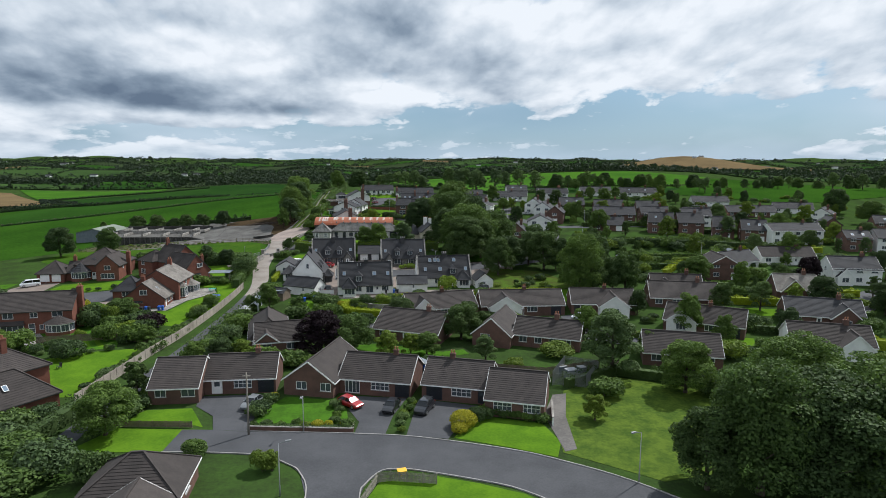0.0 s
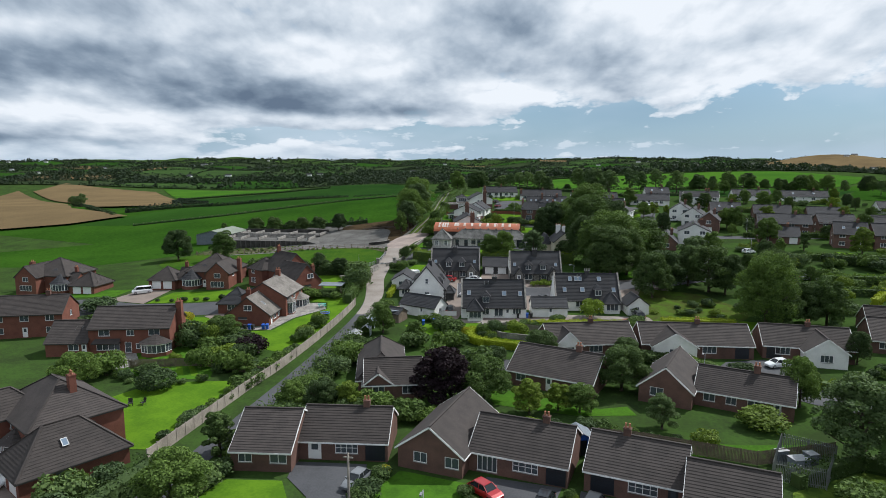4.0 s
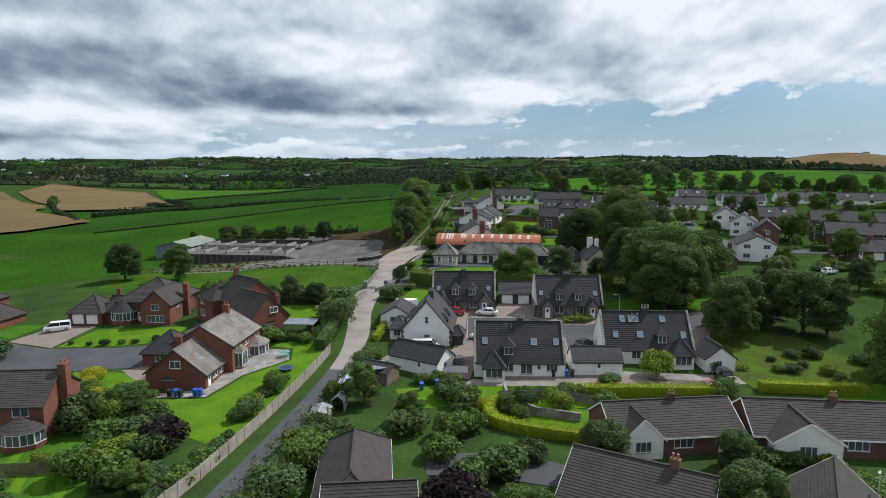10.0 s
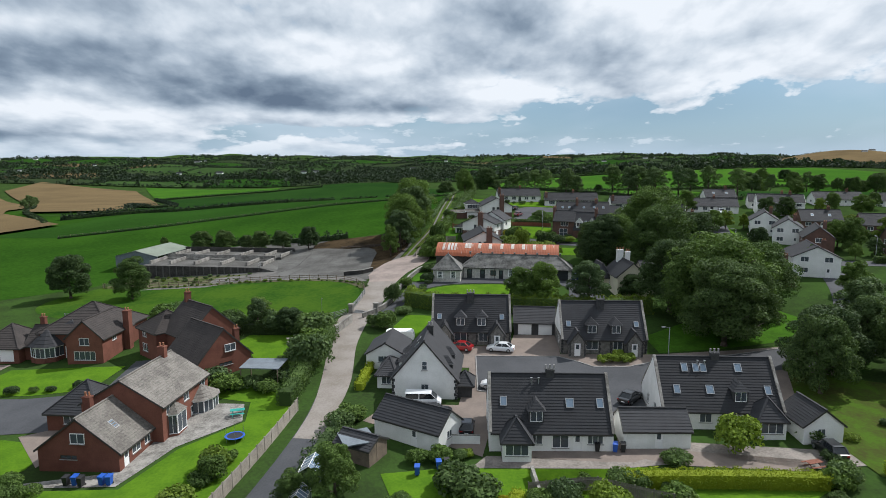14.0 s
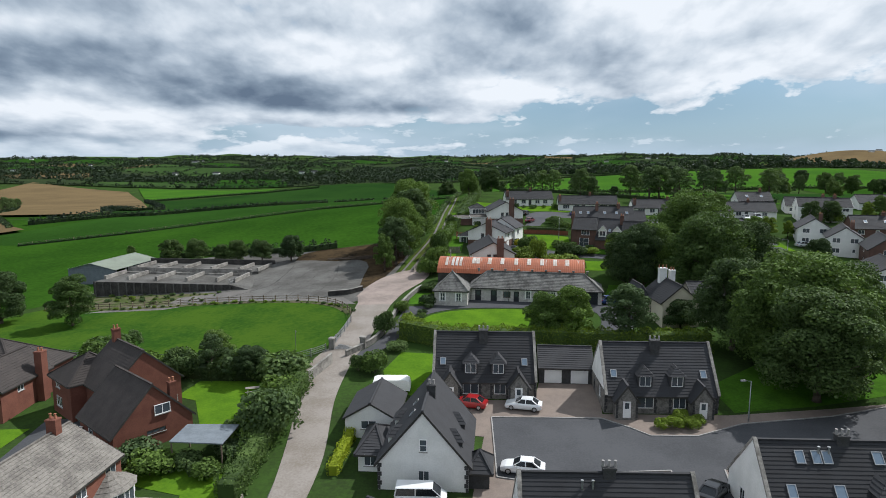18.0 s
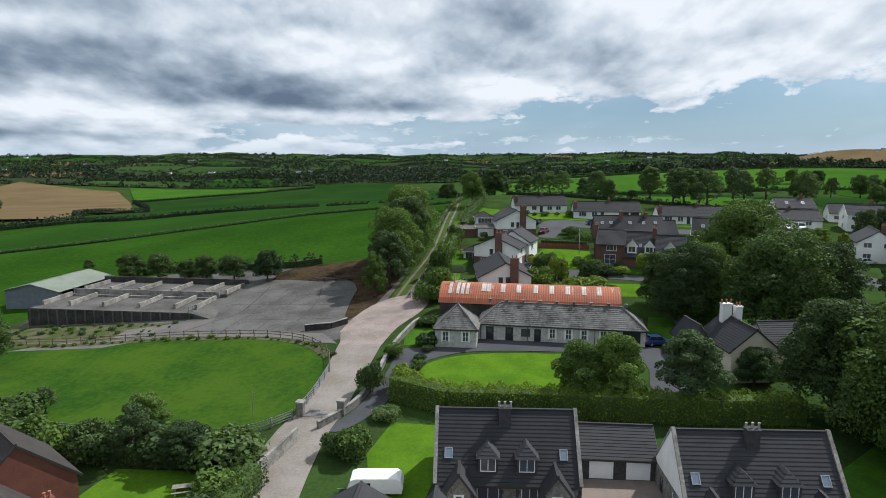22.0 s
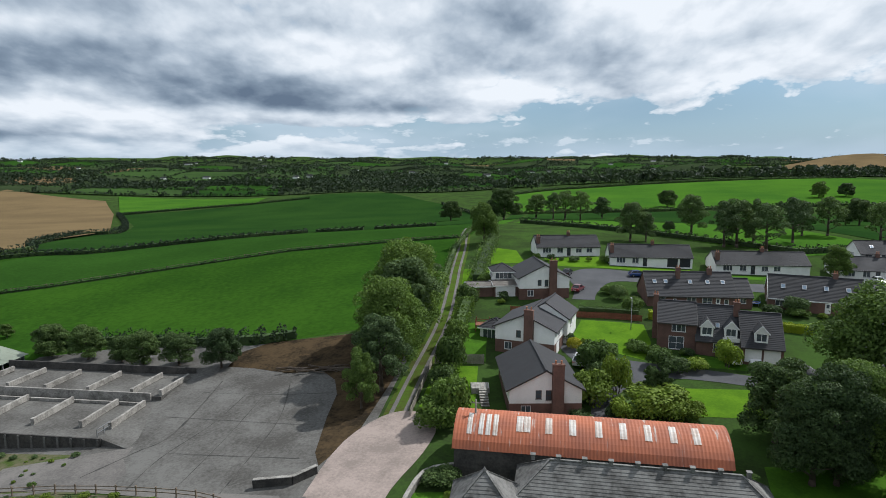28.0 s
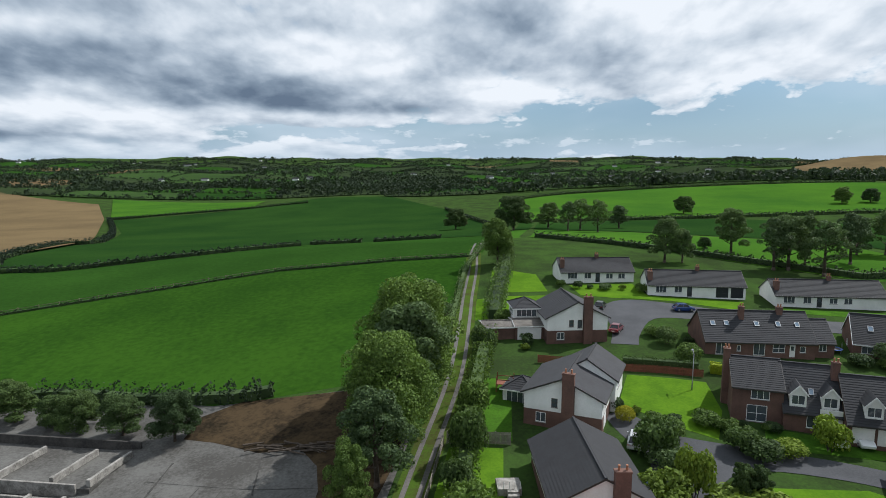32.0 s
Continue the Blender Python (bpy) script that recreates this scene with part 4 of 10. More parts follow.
def hedge(pts, w, h, material="leaf_oak", label="clipped green garden hedge", base=None, wild=0.12, dens=26, size=0.13, name="hedge", kind=""):
    """A hedge along a line: a woody core inside leaves that cover its sides and top."""
    rng = np.random.default_rng(int(abs(pts[0][0] * 7 + pts[0][1] * 13)) + 3)
    e = thing(name, 0, 0, 0, 0, label, "hedge", "", kind)
    core, vs = Shape(), []
    for a, b in zip(pts, pts[1:]):
        za, zb = (base, base) if base is not None else (ground_z(*a), ground_z(*b))
        core.beam((*a, za + h * 0.42), (*b, zb + h * 0.42), w * 0.72, h * 0.94)
        L = math.hypot(b[0] - a[0], b[1] - a[1])
        ux, uy = (b[0] - a[0]) / L, (b[1] - a[1]) / L
        n = int(L * (w + 2 * h) * dens)
        s = rng.random(n) * (L + 0.3) - 0.15
        per = rng.random(n) * (w + 2 * h)
        lat = np.where(per < h, -w / 2, np.where(per < h + w, per - h - w / 2, w / 2))
        zz = np.where(per < h, per, np.where(per < h + w, h, 2 * h + w - per))
        lump = 1 + wild * np.sin(s * 1.9 + pts[0][0]) + wild * 0.7 * np.sin(s * 4.3)
        zz, lat = zz * lump, lat * lump + rng.normal(size=n) * 0.06
        zg = za + (zb - za) * s / L
        c = np.stack([a[0] + ux * s - uy * lat, a[1] + uy * s + ux * lat, zg + zz + rng.normal(size=n) * 0.05], 1)
        d = rng.normal(size=(n, 3))
        d /= np.linalg.norm(d, axis=1)[:, None]
        q = np.cross(d, rng.normal(size=(n, 3)))
        q /= np.linalg.norm(q, axis=1)[:, None]
        sz = size * (0.6 + 0.8 * rng.random(n))[:, None]
        r = np.cross(d, q)
        vs.append(np.stack([c - q * sz, c - r * sz * 0.7, c + q * sz, c + r * sz * 0.7], 1).reshape(-1, 3))
    o = new("foliage", leaf_mesh("foliage", np.concatenate(vs), material))
    o.parent = e
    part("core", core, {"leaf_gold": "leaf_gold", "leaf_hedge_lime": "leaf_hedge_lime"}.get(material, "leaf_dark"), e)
    return e


# ---- the ground ----
def ground_lines(lo, hi, a, b, cell):
    """Grid lines: even between a and b, growing outwards."""
    out = [a + cell * k for k in range(int((b - a) / cell) + 1)]
    s, v = cell, b
    while v < hi:
        s *= 1.18
        v += min(s, 18 if v < 1000 else 64)
        out.append(v)
    s, v = cell, a
    while v > lo:
        s *= 1.18
        v -= min(s, 18 if v > -1000 else 64)
        out.insert(0, v)
    return out


def build_ground():
    xs, ys = ground_lines(-3200, 3200, -160, 120, 4.0), ground_lines(-400, 4600, -20, 440, 4.0)
    v = [(x, y, ground_z(x, y)) for y in ys for x in xs]
    n = len(xs)
    f = [(j * n + i, j * n + i + 1, (j + 1) * n + i + 1, (j + 1) * n + i) for j in range(len(ys) - 1) for i in range(n - 1)]
    ob = new("ground", mesh_of("ground", v, f, "ground_grass", True))
    tagged(ob, "green rolling countryside with gardens and verges", "ground", "", "structure")


build_ground()

# roads and drives of the first close
KERB_FAR = smooth_line([(-34, 79.6), (-29.9, 79.5), (-25.3, 79.0), (-10.9, 78.3), (-2.3, 77.3), (9.1, 73.9), (15.2, 70.9), (22.5, 65.9), (31, 57), (38, 46)])
sheet("road", KERB_FAR + [(31, 40), (24, 51), (16, 58.5), (9.5, 64.2), (4.7, 66.4), (-1.1, 68.3), (-3.8, 68.9), (-6.4, 68.5), (-8.0, 65.4), (-8.3, 62.8), (-7, 50), (-7, 30), (-13.5, 30), (-13.5, 50), (-14.1, 62.9), (-15.8, 68.0), (-17.6, 70.0), (-21.2, 72.2), (-26.2, 72.9), (-34, 73.2)],
      "asphalt", "road", "grey asphalt road curving through the close", "road")
kerb([(-25.3, 79.1), (-10.9, 78.4)])
kerb(KERB_FAR[12:])
kerb(smooth_line([(-14.1, 50), (-14.1, 62.9), (-15.8, 68.0), (-17.6, 70.0), (-21.2, 72.2), (-26.2, 72.9), (-34, 73.2)]))
kerb(smooth_line([(-7.2, 50), (-8.3, 62.8), (-8.0, 65.4), (-6.4, 68.5), (-3.8, 68.9), (-1.1, 68.3), (4.7, 66.4), (9.5, 64.2), (16, 58.5), (24, 51)]))
sheet("drive", [(-29.9, 79.5), (-25.3, 79.0), (-25.5, 84), (-27.2, 92), (-35.8, 91.2), (-35.2, 87.5), (-31.5, 84)], "asphalt", "drive", "dark asphalt drive beside the bungalow", "drive")
sheet("drive", [(-10.9, 78.3), (-6.8, 78.2), (-6.2, 84), (-4.6, 90.5), (-13, 91.5), (-12.6, 86), (-10.7, 82)], "asphalt", "drive", "dark asphalt drive in front of the bungalow", "drive")
sheet("drive", [(-4.0, 77.9), (1.5, 76.8), (3.5, 82), (6.9, 85.5), (6.9, 87.4), (-2.6, 90.2), (-3.4, 84)], "asphalt", "drive", "dark asphalt drive in front of the bungalow", "drive")
# front lawns
sheet("lawn", [(-25.0, 79.6), (-11.5, 79.0), (-13.0, 86), (-14, 89.5), (-23, 91.3), (-25, 86)], "lawn", "lawn", "mown front lawn of a bungalow", "lawn")
sheet("lawn", [(2.2, 77.2), (9, 74.6), (14.8, 71.9), (16, 76), (14.5, 81.6), (6.8, 84), (4, 81)], "lawn_bright", "lawn", "mown front lawn with clipped shrubs", "lawn")
sheet("lawn", [(-31.5, 80.3), (-35.5, 86.8), (-42, 86), (-43, 81.5), (-33, 81)], "lawn_bright", "lawn", "small mown lawn beside the drive", "lawn")
sheet("lawn", [(-31, 79.6), (-43, 80), (-46, 73), (-34, 73.3), (-31, 76)], "lawn_bright", "lawn", "mown lawn beside the road end", "lawn")
sheet("lawn", [(19.9, 93.8), (29.6, 100), (45.5, 93.3), (40, 79.2), (33, 68), (25.8, 66.1), (15.7, 73.1), (16.5, 84)], "plot_grass", "lawn", "rough green plot of uncut grass", "grass")
sheet("lawn", [(-7.6, 62), (-6, 67.6), (-3.8, 68.3), (-1.1, 67.7), (4.7, 65.8), (9.5, 63.6), (15, 59), (6, 52), (-6, 54)], "lawn_bright", "lawn", "mown corner lawn inside the road bend", "lawn")

# the lane
LANE_LOW = smooth_line([(-48.0, 60), (-47.6, 100), (-47.3, 118), (-47.2, 131), (-47.2, 148), (-47.8, 160), (-49.0, 168)])
sheet("road", ribbon(LANE_LOW, 3.2), "asphalt", "road", "narrow grey tarmac lane between garden fences", "lane")
LANE = smooth_line([(-47.4, 156), (-48.0, 164), (-49.6, 173), (-52.9, 185), (-55.0, 193.5), (-55.6, 200), (-55.1, 205), (-55.9, 214), (-57.0, 225), (-57.4, 230)], 4)
WIDTHS = smooth_line([(0, 3.2), (4, 3.6), (8, 4.4), (12, 4.7), (16, 6.2), (20, 6.2), (24, 5.4), (28, 5.8), (32, 6.8), (36, 7.4)], 4)
LANE_W = [w for k, w in WIDTHS]
sheet("road", ribbon(LANE, LANE_W[:len(LANE)]), "lane_gravel", "mark", "worn pale gravel lane between gardens and fields", "lane")

# big field beyond the yard, divided by hedges
sheet("field", [(-63, 300), (-72, 284), (-92, 277), (-130, 270), (-200, 262), (-300, 300), (-420, 380), (-330, 440), (-230, 425), (-150, 400), (-62, 398)], "field_green", "field", "bright green pasture field beside the track", "field", cell=8)


# ---- the first close: brown brick bungalows ----
def home_at(fl, fr, label, name="house", z=None, category="house", group=""):
    """An Empty at the front left corner whose x runs along the front; returns it and the front's length."""
    turn = math.degrees(math.atan2(fr[1] - fl[1], fr[0] - fl[0]))
    mx, my = (fl[0] + fr[0]) / 2, (fl[1] + fr[1]) / 2
    e = thing(name, fl[0], fl[1], ground_z(mx, my) + 0.05 if z is None else z, turn, label, category, group)
    return e, math.hypot(fr[0] - fl[0], fr[1] - fl[1])


def bungalow_one():
    h, w = home_at((-42.3, 88.0), (-24.6, 89.9), "brown brick bungalow with a stepped front and dark tiled roof", "bungalow")
    block(h, 0, 0, 7.1, 10.5, 2.6, 2.9, openings=[("s", "win", 0.9, 1.05, 1.6, 1.1, (2, 1)), ("s", "win", 4.6, 1.0, 2.0, 1.25, (2, 1))])
    block(h, 7.1, 3.2, 17.8, 11.4, 2.6, 2.6, openings=[("s", "door", 1.1, 0.1, 1.6, 2.1), ("s", "win", 4.4, 0.9, 2.7, 1.35, (4, 2)), ("s", "garage", 8.0, 0.05, 2.4, 2.15, "door_dark")])
    chimney(h, 14.6, 7.4, 4.6, 6.0, "brick_brown", 0.8, 0.6)


def bungalow_two():
    h, w = home_at((-23.5, 92.3), (-4.4, 88.2), "brown brick bungalow with a gabled front wing", "bungalow")
    block(h, 0, 0, 8.0, 13.5, 2.6, 2.9, "y", openings=[("s", "win", 2.0, 1.0, 1.7, 1.25, (2, 1)), ("s", "win", 5.9, 0.95, 1.7, 1.3, (2, 1))])
    block(h, 8.0, 2.3, 19.4, 11.2, 2.6, 2.75, openings=[("s", "win", 1.0, 0.2, 2.4, 2.0, (4, 1)), ("s", "win", 5.2, 0.9, 2.9, 1.35, (4, 2)), ("s", "garage", 9.0, 0.05, 2.2, 2.1, "door_dark")])
    chimney(h, 16.0, 6.8, 4.7, 6.1, "brick_brown", 0.8, 0.6)


def bungalow_three():
    h, w = home_at((-2.3, 90.5), (16.0, 85.8), "brown brick bungalow with a forward wing and tiled roof", "bungalow")
    block(h, 0, 0, 10.3, 8.6, 2.6, 2.7, openings=[("s", "garage", 0.7, 0.05, 2.5, 2.15, "door_dark"), ("s", "win", 4.6, 0.9, 3.0, 1.35, (4, 2)), ("s", "door", 8.6, 0.1, 1.0, 2.05, "door_dark")])
    block(h, 10.3, -3.7, 18.6, 5.6, 2.6, 2.9, openings=[("s", "win", 1.2, 0.9, 2.6, 1.35, (4, 2)), ("s", "win", 5.4, 0.9, 2.4, 1.35, (4, 2))])
    chimney(h, 3.8, 4.4, 4.7, 6.1, "brick_brown", 0.8, 0.6)


bungalow_one()
bungalow_two()
bungalow_three()


def bungalow_near():
    h, w = home_at((-35.8, 57.6), (-26.0, 58.9), "bungalow with brown hipped tile roof and white eaves", "bungalow")
    block(h, 0, 0, 9.8, 8.5, 2.5, 2.9, "x", "hip", tile="tile_brown", openings=[("s", "win", 1.5, 0.9, 2.4, 1.3, (3, 1)), ("e", "win", 3, 0.9, 2.0, 1.2, (2, 1))])
    block(h, 3.0, -5.5, 9.6, 0, 2.5, 2.1, "y", "gable", tile="tile_brown", openings=[("s", "win", 2.0, 0.9, 2.4, 1.3, (3, 1))])


bungalow_near()


def simple_home(fl, fr, depth, eave, rise, axis="x", roof="gable", wall="brick_brown", tile="tile_dark", label="", name="house", chim=True, band=None, front=None,
                wing=None, trim="fascia_white", group="", garage=False, z=None, lights=0, win="frame_white"):
    """A house of plain plan with rows of windows front and side; wing: (x0, x1, out, eave, rise) for a gabled body standing forward."""
    h, w = home_at(fl, fr, label, name, z, "house", group)
    ops = []
    rows = [0.9] + ([3.4] if eave > 4 else [])
    free = [(0.0, w)]
    if wing:
        free = [(a, b) for a, b in ((0.0, wing[0]), (wing[1], w)) if b - a > 2.2]
    for zr in rows:
        for a, b in free:
            n = max(1, int((b - a) / 3.6))
            for k in range(n):
                c = a + (b - a) * (k + 0.5) / n
                if zr < 1 and garage and k == n - 1:
                    ops.append(("s", "garage", c - 1.2, 0.05, 2.4, 2.1, "door_white"))
                elif zr < 1 and k == n // 2 and n > 1:
                    ops.append(("s", "door", c - 0.5, 0.05, 1.0, 2.05))
                else:
                    ops.append(("s", "win", c - 0.85, zr, 1.7, 1.2, (2, 1), win))
        for f in ("e", "w"):
            ops.append((f, "win", depth / 2 - 0.6, zr, 1.2, 1.15, (2, 1), win))
    block(h, 0, 0, w, depth, eave, rise, axis, roof, front or wall, tile, ops, band=band, trim=trim, gable_wall=wall if front else None)
    if wing:
        a, b, out, e2, r2 = wing
        wo = [("s", "win", (b - a) / 2 - 0.9, 0.9, 1.8, 1.25, (2, 1), win)]
        if e2 > 4:
            wo.append(("s", "win", (b - a) / 2 - 0.7, 3.4, 1.4, 1.15, (2, 1), win))
        block(h, a, -out, b, min(depth / 2, out + 4) * 0.5 + 0.5, e2, r2, "y", "gable", wall, tile, wo, band=band, trim=trim)
    if chim:
        chimney(h, w * 0.72, depth / 2 if axis == "x" else depth * 0.4, eave + rise - 1.0, eave + rise + 0.9, "brick_brown", 0.9, 0.6)
    for k in range(lights):
        rooflight(h, w * (k + 0.7) / (lights + 0.4), depth * 0.24, eave + rise * 0.48 + 0.05, rise / (depth / 2), -1)
    return h, w


# brown bungalows behind the first close
simple_home((-33.2, 110.6), (-24.8, 112.9), 8.5, 2.6, 2.6, "x", label="brown brick bungalow with rear wing", name="bungalow", tile="tile_brown", wing=(0.0, 4.2, 0.2, 2.6, 1.6), chim=False)


def bungalow_ridge_north():
    h, w = home_at((-34.5, 111.5), (-28.0, 113.3), "brown tiled roof of a bungalow wing", "bungalow")
    block(h, 0, 1.0, 7.2, 17.5, 2.7, 2.9, "y", "hip", tile="tile_brown", openings=[("s", "win", 2.4, 0.9, 2.2, 1.3, (2, 1)), ("w", "win", 4, 0.9, 1.8, 1.2, (2, 1))])


bungalow_ridge_north()
simple_home((-12.8, 121.3), (0.2, 116.6), 10.5, 2.5, 3.0, label="brown brick bungalow with broad tiled roof", name="bungalow", tile="tile_brown")


def bungalow_gable_front():
    h, w = home_at((7.2, 118.6), (26.0, 111.8), "brown brick bungalow with a tall gabled wing", "bungalow")
    block(h, 0, -1.0, 7.4, 11, 2.6, 3.1, "y", tile="tile_brown", openings=[("s", "win", 1.6, 1.2, 1.9, 1.3, (2, 1)), ("w", "win", 3, 1, 1.6, 1.2, (2, 1))])
    block(h, 7.4, 1.5, 20.2, 9.5, 2.5, 2.5, tile="tile_brown", openings=[("s", "win", 1.2, 0.9, 1.6, 1.2, (2, 1)), ("s", "win", 4.2, 0.9, 1.4, 1.2, (2, 1)), ("s", "win", 7.0, 0.9, 1.7, 1.2, (2, 1)), ("s", "door", 10.2, 0.1, 1.0, 2.05)])
    chimney(h, 15.2, 5.5, 4.2, 6.0, "brick_brown", 0.9, 0.6)


bungalow_gable_front()


def white_front_bungalow(fl, fr, wx0, wx1, out, label, depth=8.6, garage="door_dark", tile="tile_brown", left=True):
    h, w = home_at(fl, fr, label, "bungalow")
    ops = [("s", "win", wx1 + 1.5 if left else 2.0, 0.9, 2.4, 1.3, (3, 1)), ("s", "garage", w - 3.2 if left else 0.6, 0.05, 2.4, 2.1, garage)]
    block(h, 0, 0, w, depth, 2.6, 2.7, tile=tile, openings=ops)
    block(h, wx0, -out, wx1, depth * 0.5, 2.6, 2.3, "y", wall="render_white", tile=tile, openings=[("s", "win", (wx1 - wx0) / 2 - 1.0, 0.8, 2.0, 1.3, (3, 1))])
    chimney(h, w * 0.55, depth / 2, 4.6, 6.0, "brick_brown", 0.8, 0.6)


white_front_bungalow((-6.2, 134.0), (9.2, 138.6), 1.0, 5.8, 0.4, "brick bungalow with white gable and brown roof", garage="door_white")
white_front_bungalow((10.0, 138.0), (29.2, 139.4), 1.6, 9.0, 2.0, "brick bungalow with wide white gabled wing")
white_front_bungalow((31.0, 140.6), (45.5, 139.4), 6.0, 12.5, 3.0, "brick bungalow with white gabled garage wing", left=False)
simple_home((51.2, 146.5), (67.0, 143.8), 9.5, 2.6, 3.1, label="brown bungalow with long flat dormer", name="bungalow", tile="tile_brown")
simple_home((54.5, 155.5), (67.0, 153.5), 8, 2.6, 3.0, label="brown tiled bungalow with gabled wing", name="bungalow", tile="tile_brown", wing=(1, 6, 1.5, 2.6, 2.2))
white_front_bungalow((47.9, 128.5), (61.5, 120.8), 0.8, 6.6, 1.2, "brown bungalow with white gabled front")
simple_home((36.4, 106.3), (49.2, 103.2), 8.5, 2.5, 2.8, label="low brown brick bungalow", name="bungalow", tile="tile_brown", chim=False)
simple_home((66.0, 112.5), (79.5, 108.5), 9, 2.5, 2.8, label="bungalow with white gable and brown roof", name="bungalow", tile="tile_brown", wall="render_white", wing=(8, 13, 2, 2.5, 2.3))
simple_home((76, 132.0), (90.5, 127.5), 9, 2.6, 3.0, label="dark tiled brick bungalow", name="bungalow", wing=(8.5, 14, 1.5, 2.6, 2.4))
simple_home((85.5, 153.5), (95.5, 151.5), 9, 2.6, 3.4, label="pale tiled brick bungalow with gable", name="bungalow", tile="tile_grey", wing=(1.0, 6.5, 1.0, 2.6, 2.8))
simple_home((76.5, 173.3), (85.8, 172.7), 11, 4.2, 2.6, "y", label="brick house with a broad gable end", tile="tile_brown", chim=False)
simple_home((86.0, 181), (98, 187), 8, 2.7, 2.8, label="white rendered dormer bungalow with dark roof", wall="render_white", name="bungalow")
simple_home((101.0, 191.2), (117.5, 190.2), 8, 2.7, 2.6, label="long white bungalow with brown roof", wall="render_white", name="bungalow", tile="tile_brown")
simple_home((109.0, 168.6), (121.5, 166.8), 9, 4.4, 3.0, label="white house with dark roof and bay", wall="render_white", wing=(1, 5, 1, 2.6, 2))
simple_home((126, 165), (138, 163), 9, 4.2, 2.8, label="brown brick house with dark roof")
simple_home((119.0, 219.4), (138.5, 221.2), 8.5, 5.0, 2.4, label="long white two-storey house with dark roof", wall="render_white")
HOMES = [  # the further estate: front corners, depth, eave, rise, walls
    ((26.5, 231.5), (34.5, 230), 9, 2.6, 3.2, "y", "brick_brown", "brown brick house end with gabled roof"),
    ((35.0, 240.5), (47.5, 238.5), 9, 4.6, 2.8, "y", "render_white", "white gabled house with brick chimney"),
    ((46.5, 266.5), (55.5, 264.0), 10, 4.8, 3.2, "y", "brick_brown", "brown brick house with tall gable end"),
    ((43.5, 281), (53, 278), 9, 4.8, 3.0, "y", "render_white", "white gabled house with dark roof"),
    ((41.0, 293.5), (51, 291), 9, 4.8, 3.0, "y", "render_white", "white gabled house with dark roof"),
    ((66.5, 265.0), (83.5, 262.0), 9, 4.6, 3.0, "x", "brick_brown", "brown brick house with white porch bay"),
    ((62, 247.5), (74, 245.5), 8, 2.6, 2.8, "x", "brick_brown", "brown brick garage house with gable"),
    ((82.0, 240.9), (91.0, 238.5), 9, 4.6, 3.4, "x", "brick_brown", "brown dormer house with steep roof"),
    ((93.0, 238.8), (102.5, 237.8), 9, 4.6, 3.4, "x", "brick_brown", "brown dormer house with steep roof"),
    ((103.0, 231.5), (110.0, 229.0), 9, 4.6, 3.4, "x", "brick_brown", "brown dormer house with steep roof"),
    ((110.8, 225.2), (119.0, 222.6), 9, 4.6, 3.4, "x", "brick_brown", "brown dormer house with steep roof"),
    ((88, 268), (100, 267), 9, 4.4, 3, "x", "brick_brown", "brown brick house with dark roof"),
    ((103, 262), (115, 260), 9, 4.4, 3, "x", "render_white", "white and brick house with dark roof"),
    ((113.5, 284.5), (128.5, 284.0), 8, 2.6, 2.8, "x", "render_white", "white bungalow with dark roof"),
    ((137.0, 293.0), (160, 292.5), 8, 2.6, 2.8, "x", "brick_brown", "long brown brick bungalow with dark roof"),
    ((148.0, 237.5), (156.0, 234.5), 9, 4.4, 3.0, "y", "brick_brown", "brown house with gabled roof"),
    ((139.5, 209.8), (147.5, 208.6), 8, 4.4, 2.6, "x", "brick_brown", "brown brick house with dark roof"),
    ((149.5, 209), (158.5, 208), 8, 5.0, 2.6, "x", "render_white", "white two-storey house with dark roof"),
    ((165.0, 275), (174.0, 268), 9, 4.4, 3.0, "y", "render_white", "white gabled house with dark roof"),
    ((37.5, 337), (48.5, 337.5), 8, 4.8, 2.6, "x", "render_white", "white house with garages at the road end"),
    ((54.0, 342), (70.0, 339.5), 8, 3.0, 2.6, "x", "render_white", "white chalet house with dark roof"),
    ((81.0, 352), (98.5, 352.5), 8, 2.6, 2.6, "x", "render_white", "long white bungalow with dark roof"),
    ((102.0, 352.5), (122.5, 348.8), 8, 2.6, 2.6, "x", "render_white", "long white bungalow with dark roof"),
    ((76, 302), (90, 300), 9, 2.7, 3.2, "x", "brick_brown", "brown dormer bungalow with dark roof"),
    ((96, 300), (108, 298), 9, 2.7, 3.2, "x", "brick_brown", "brown dormer bungalow with dark roof"),
    ((60, 306), (72, 305), 9, 2.7, 3.2, "x", "brick_brown", "brown dormer bungalow with dark roof"),
    ((132, 322), (150, 320), 8, 2.6, 2.6, "x", "render_white", "white bungalow with dark roof"),
    ((165, 305), (182, 300), 8, 2.6, 2.6, "x", "render_white", "white bungalow with dark roof"),
    ((170, 240), (182, 236), 9, 4.4, 2.8, "x", "brick_brown", "brown house with dark roof"),
    ((160, 175), (172, 172), 9, 4.4, 2.8, "x", "render_white", "white house with dark roof"),
]
FAR_GLAZING.append(True)
for k, (fl, fr, dp, ev, rs, ax, wl, lb) in enumerate(HOMES):
    if ax == "y":
        fr, dp = (fl[0] + 0.76 * (fr[0] - fl[0]), fl[1] + 0.76 * (fr[1] - fl[1])), dp * 1.35
    simple_home(fl, fr, dp, ev, rs * (0.85 if ax == "y" else 1.0), ax, wall=wl, trim="fascia_dark", label=lb, group="houses of the far estate", lights=2 if k % 3 == 1 and ax == "x" else 0, garage=k % 4 == 2)
FAR_GLAZING.clear()


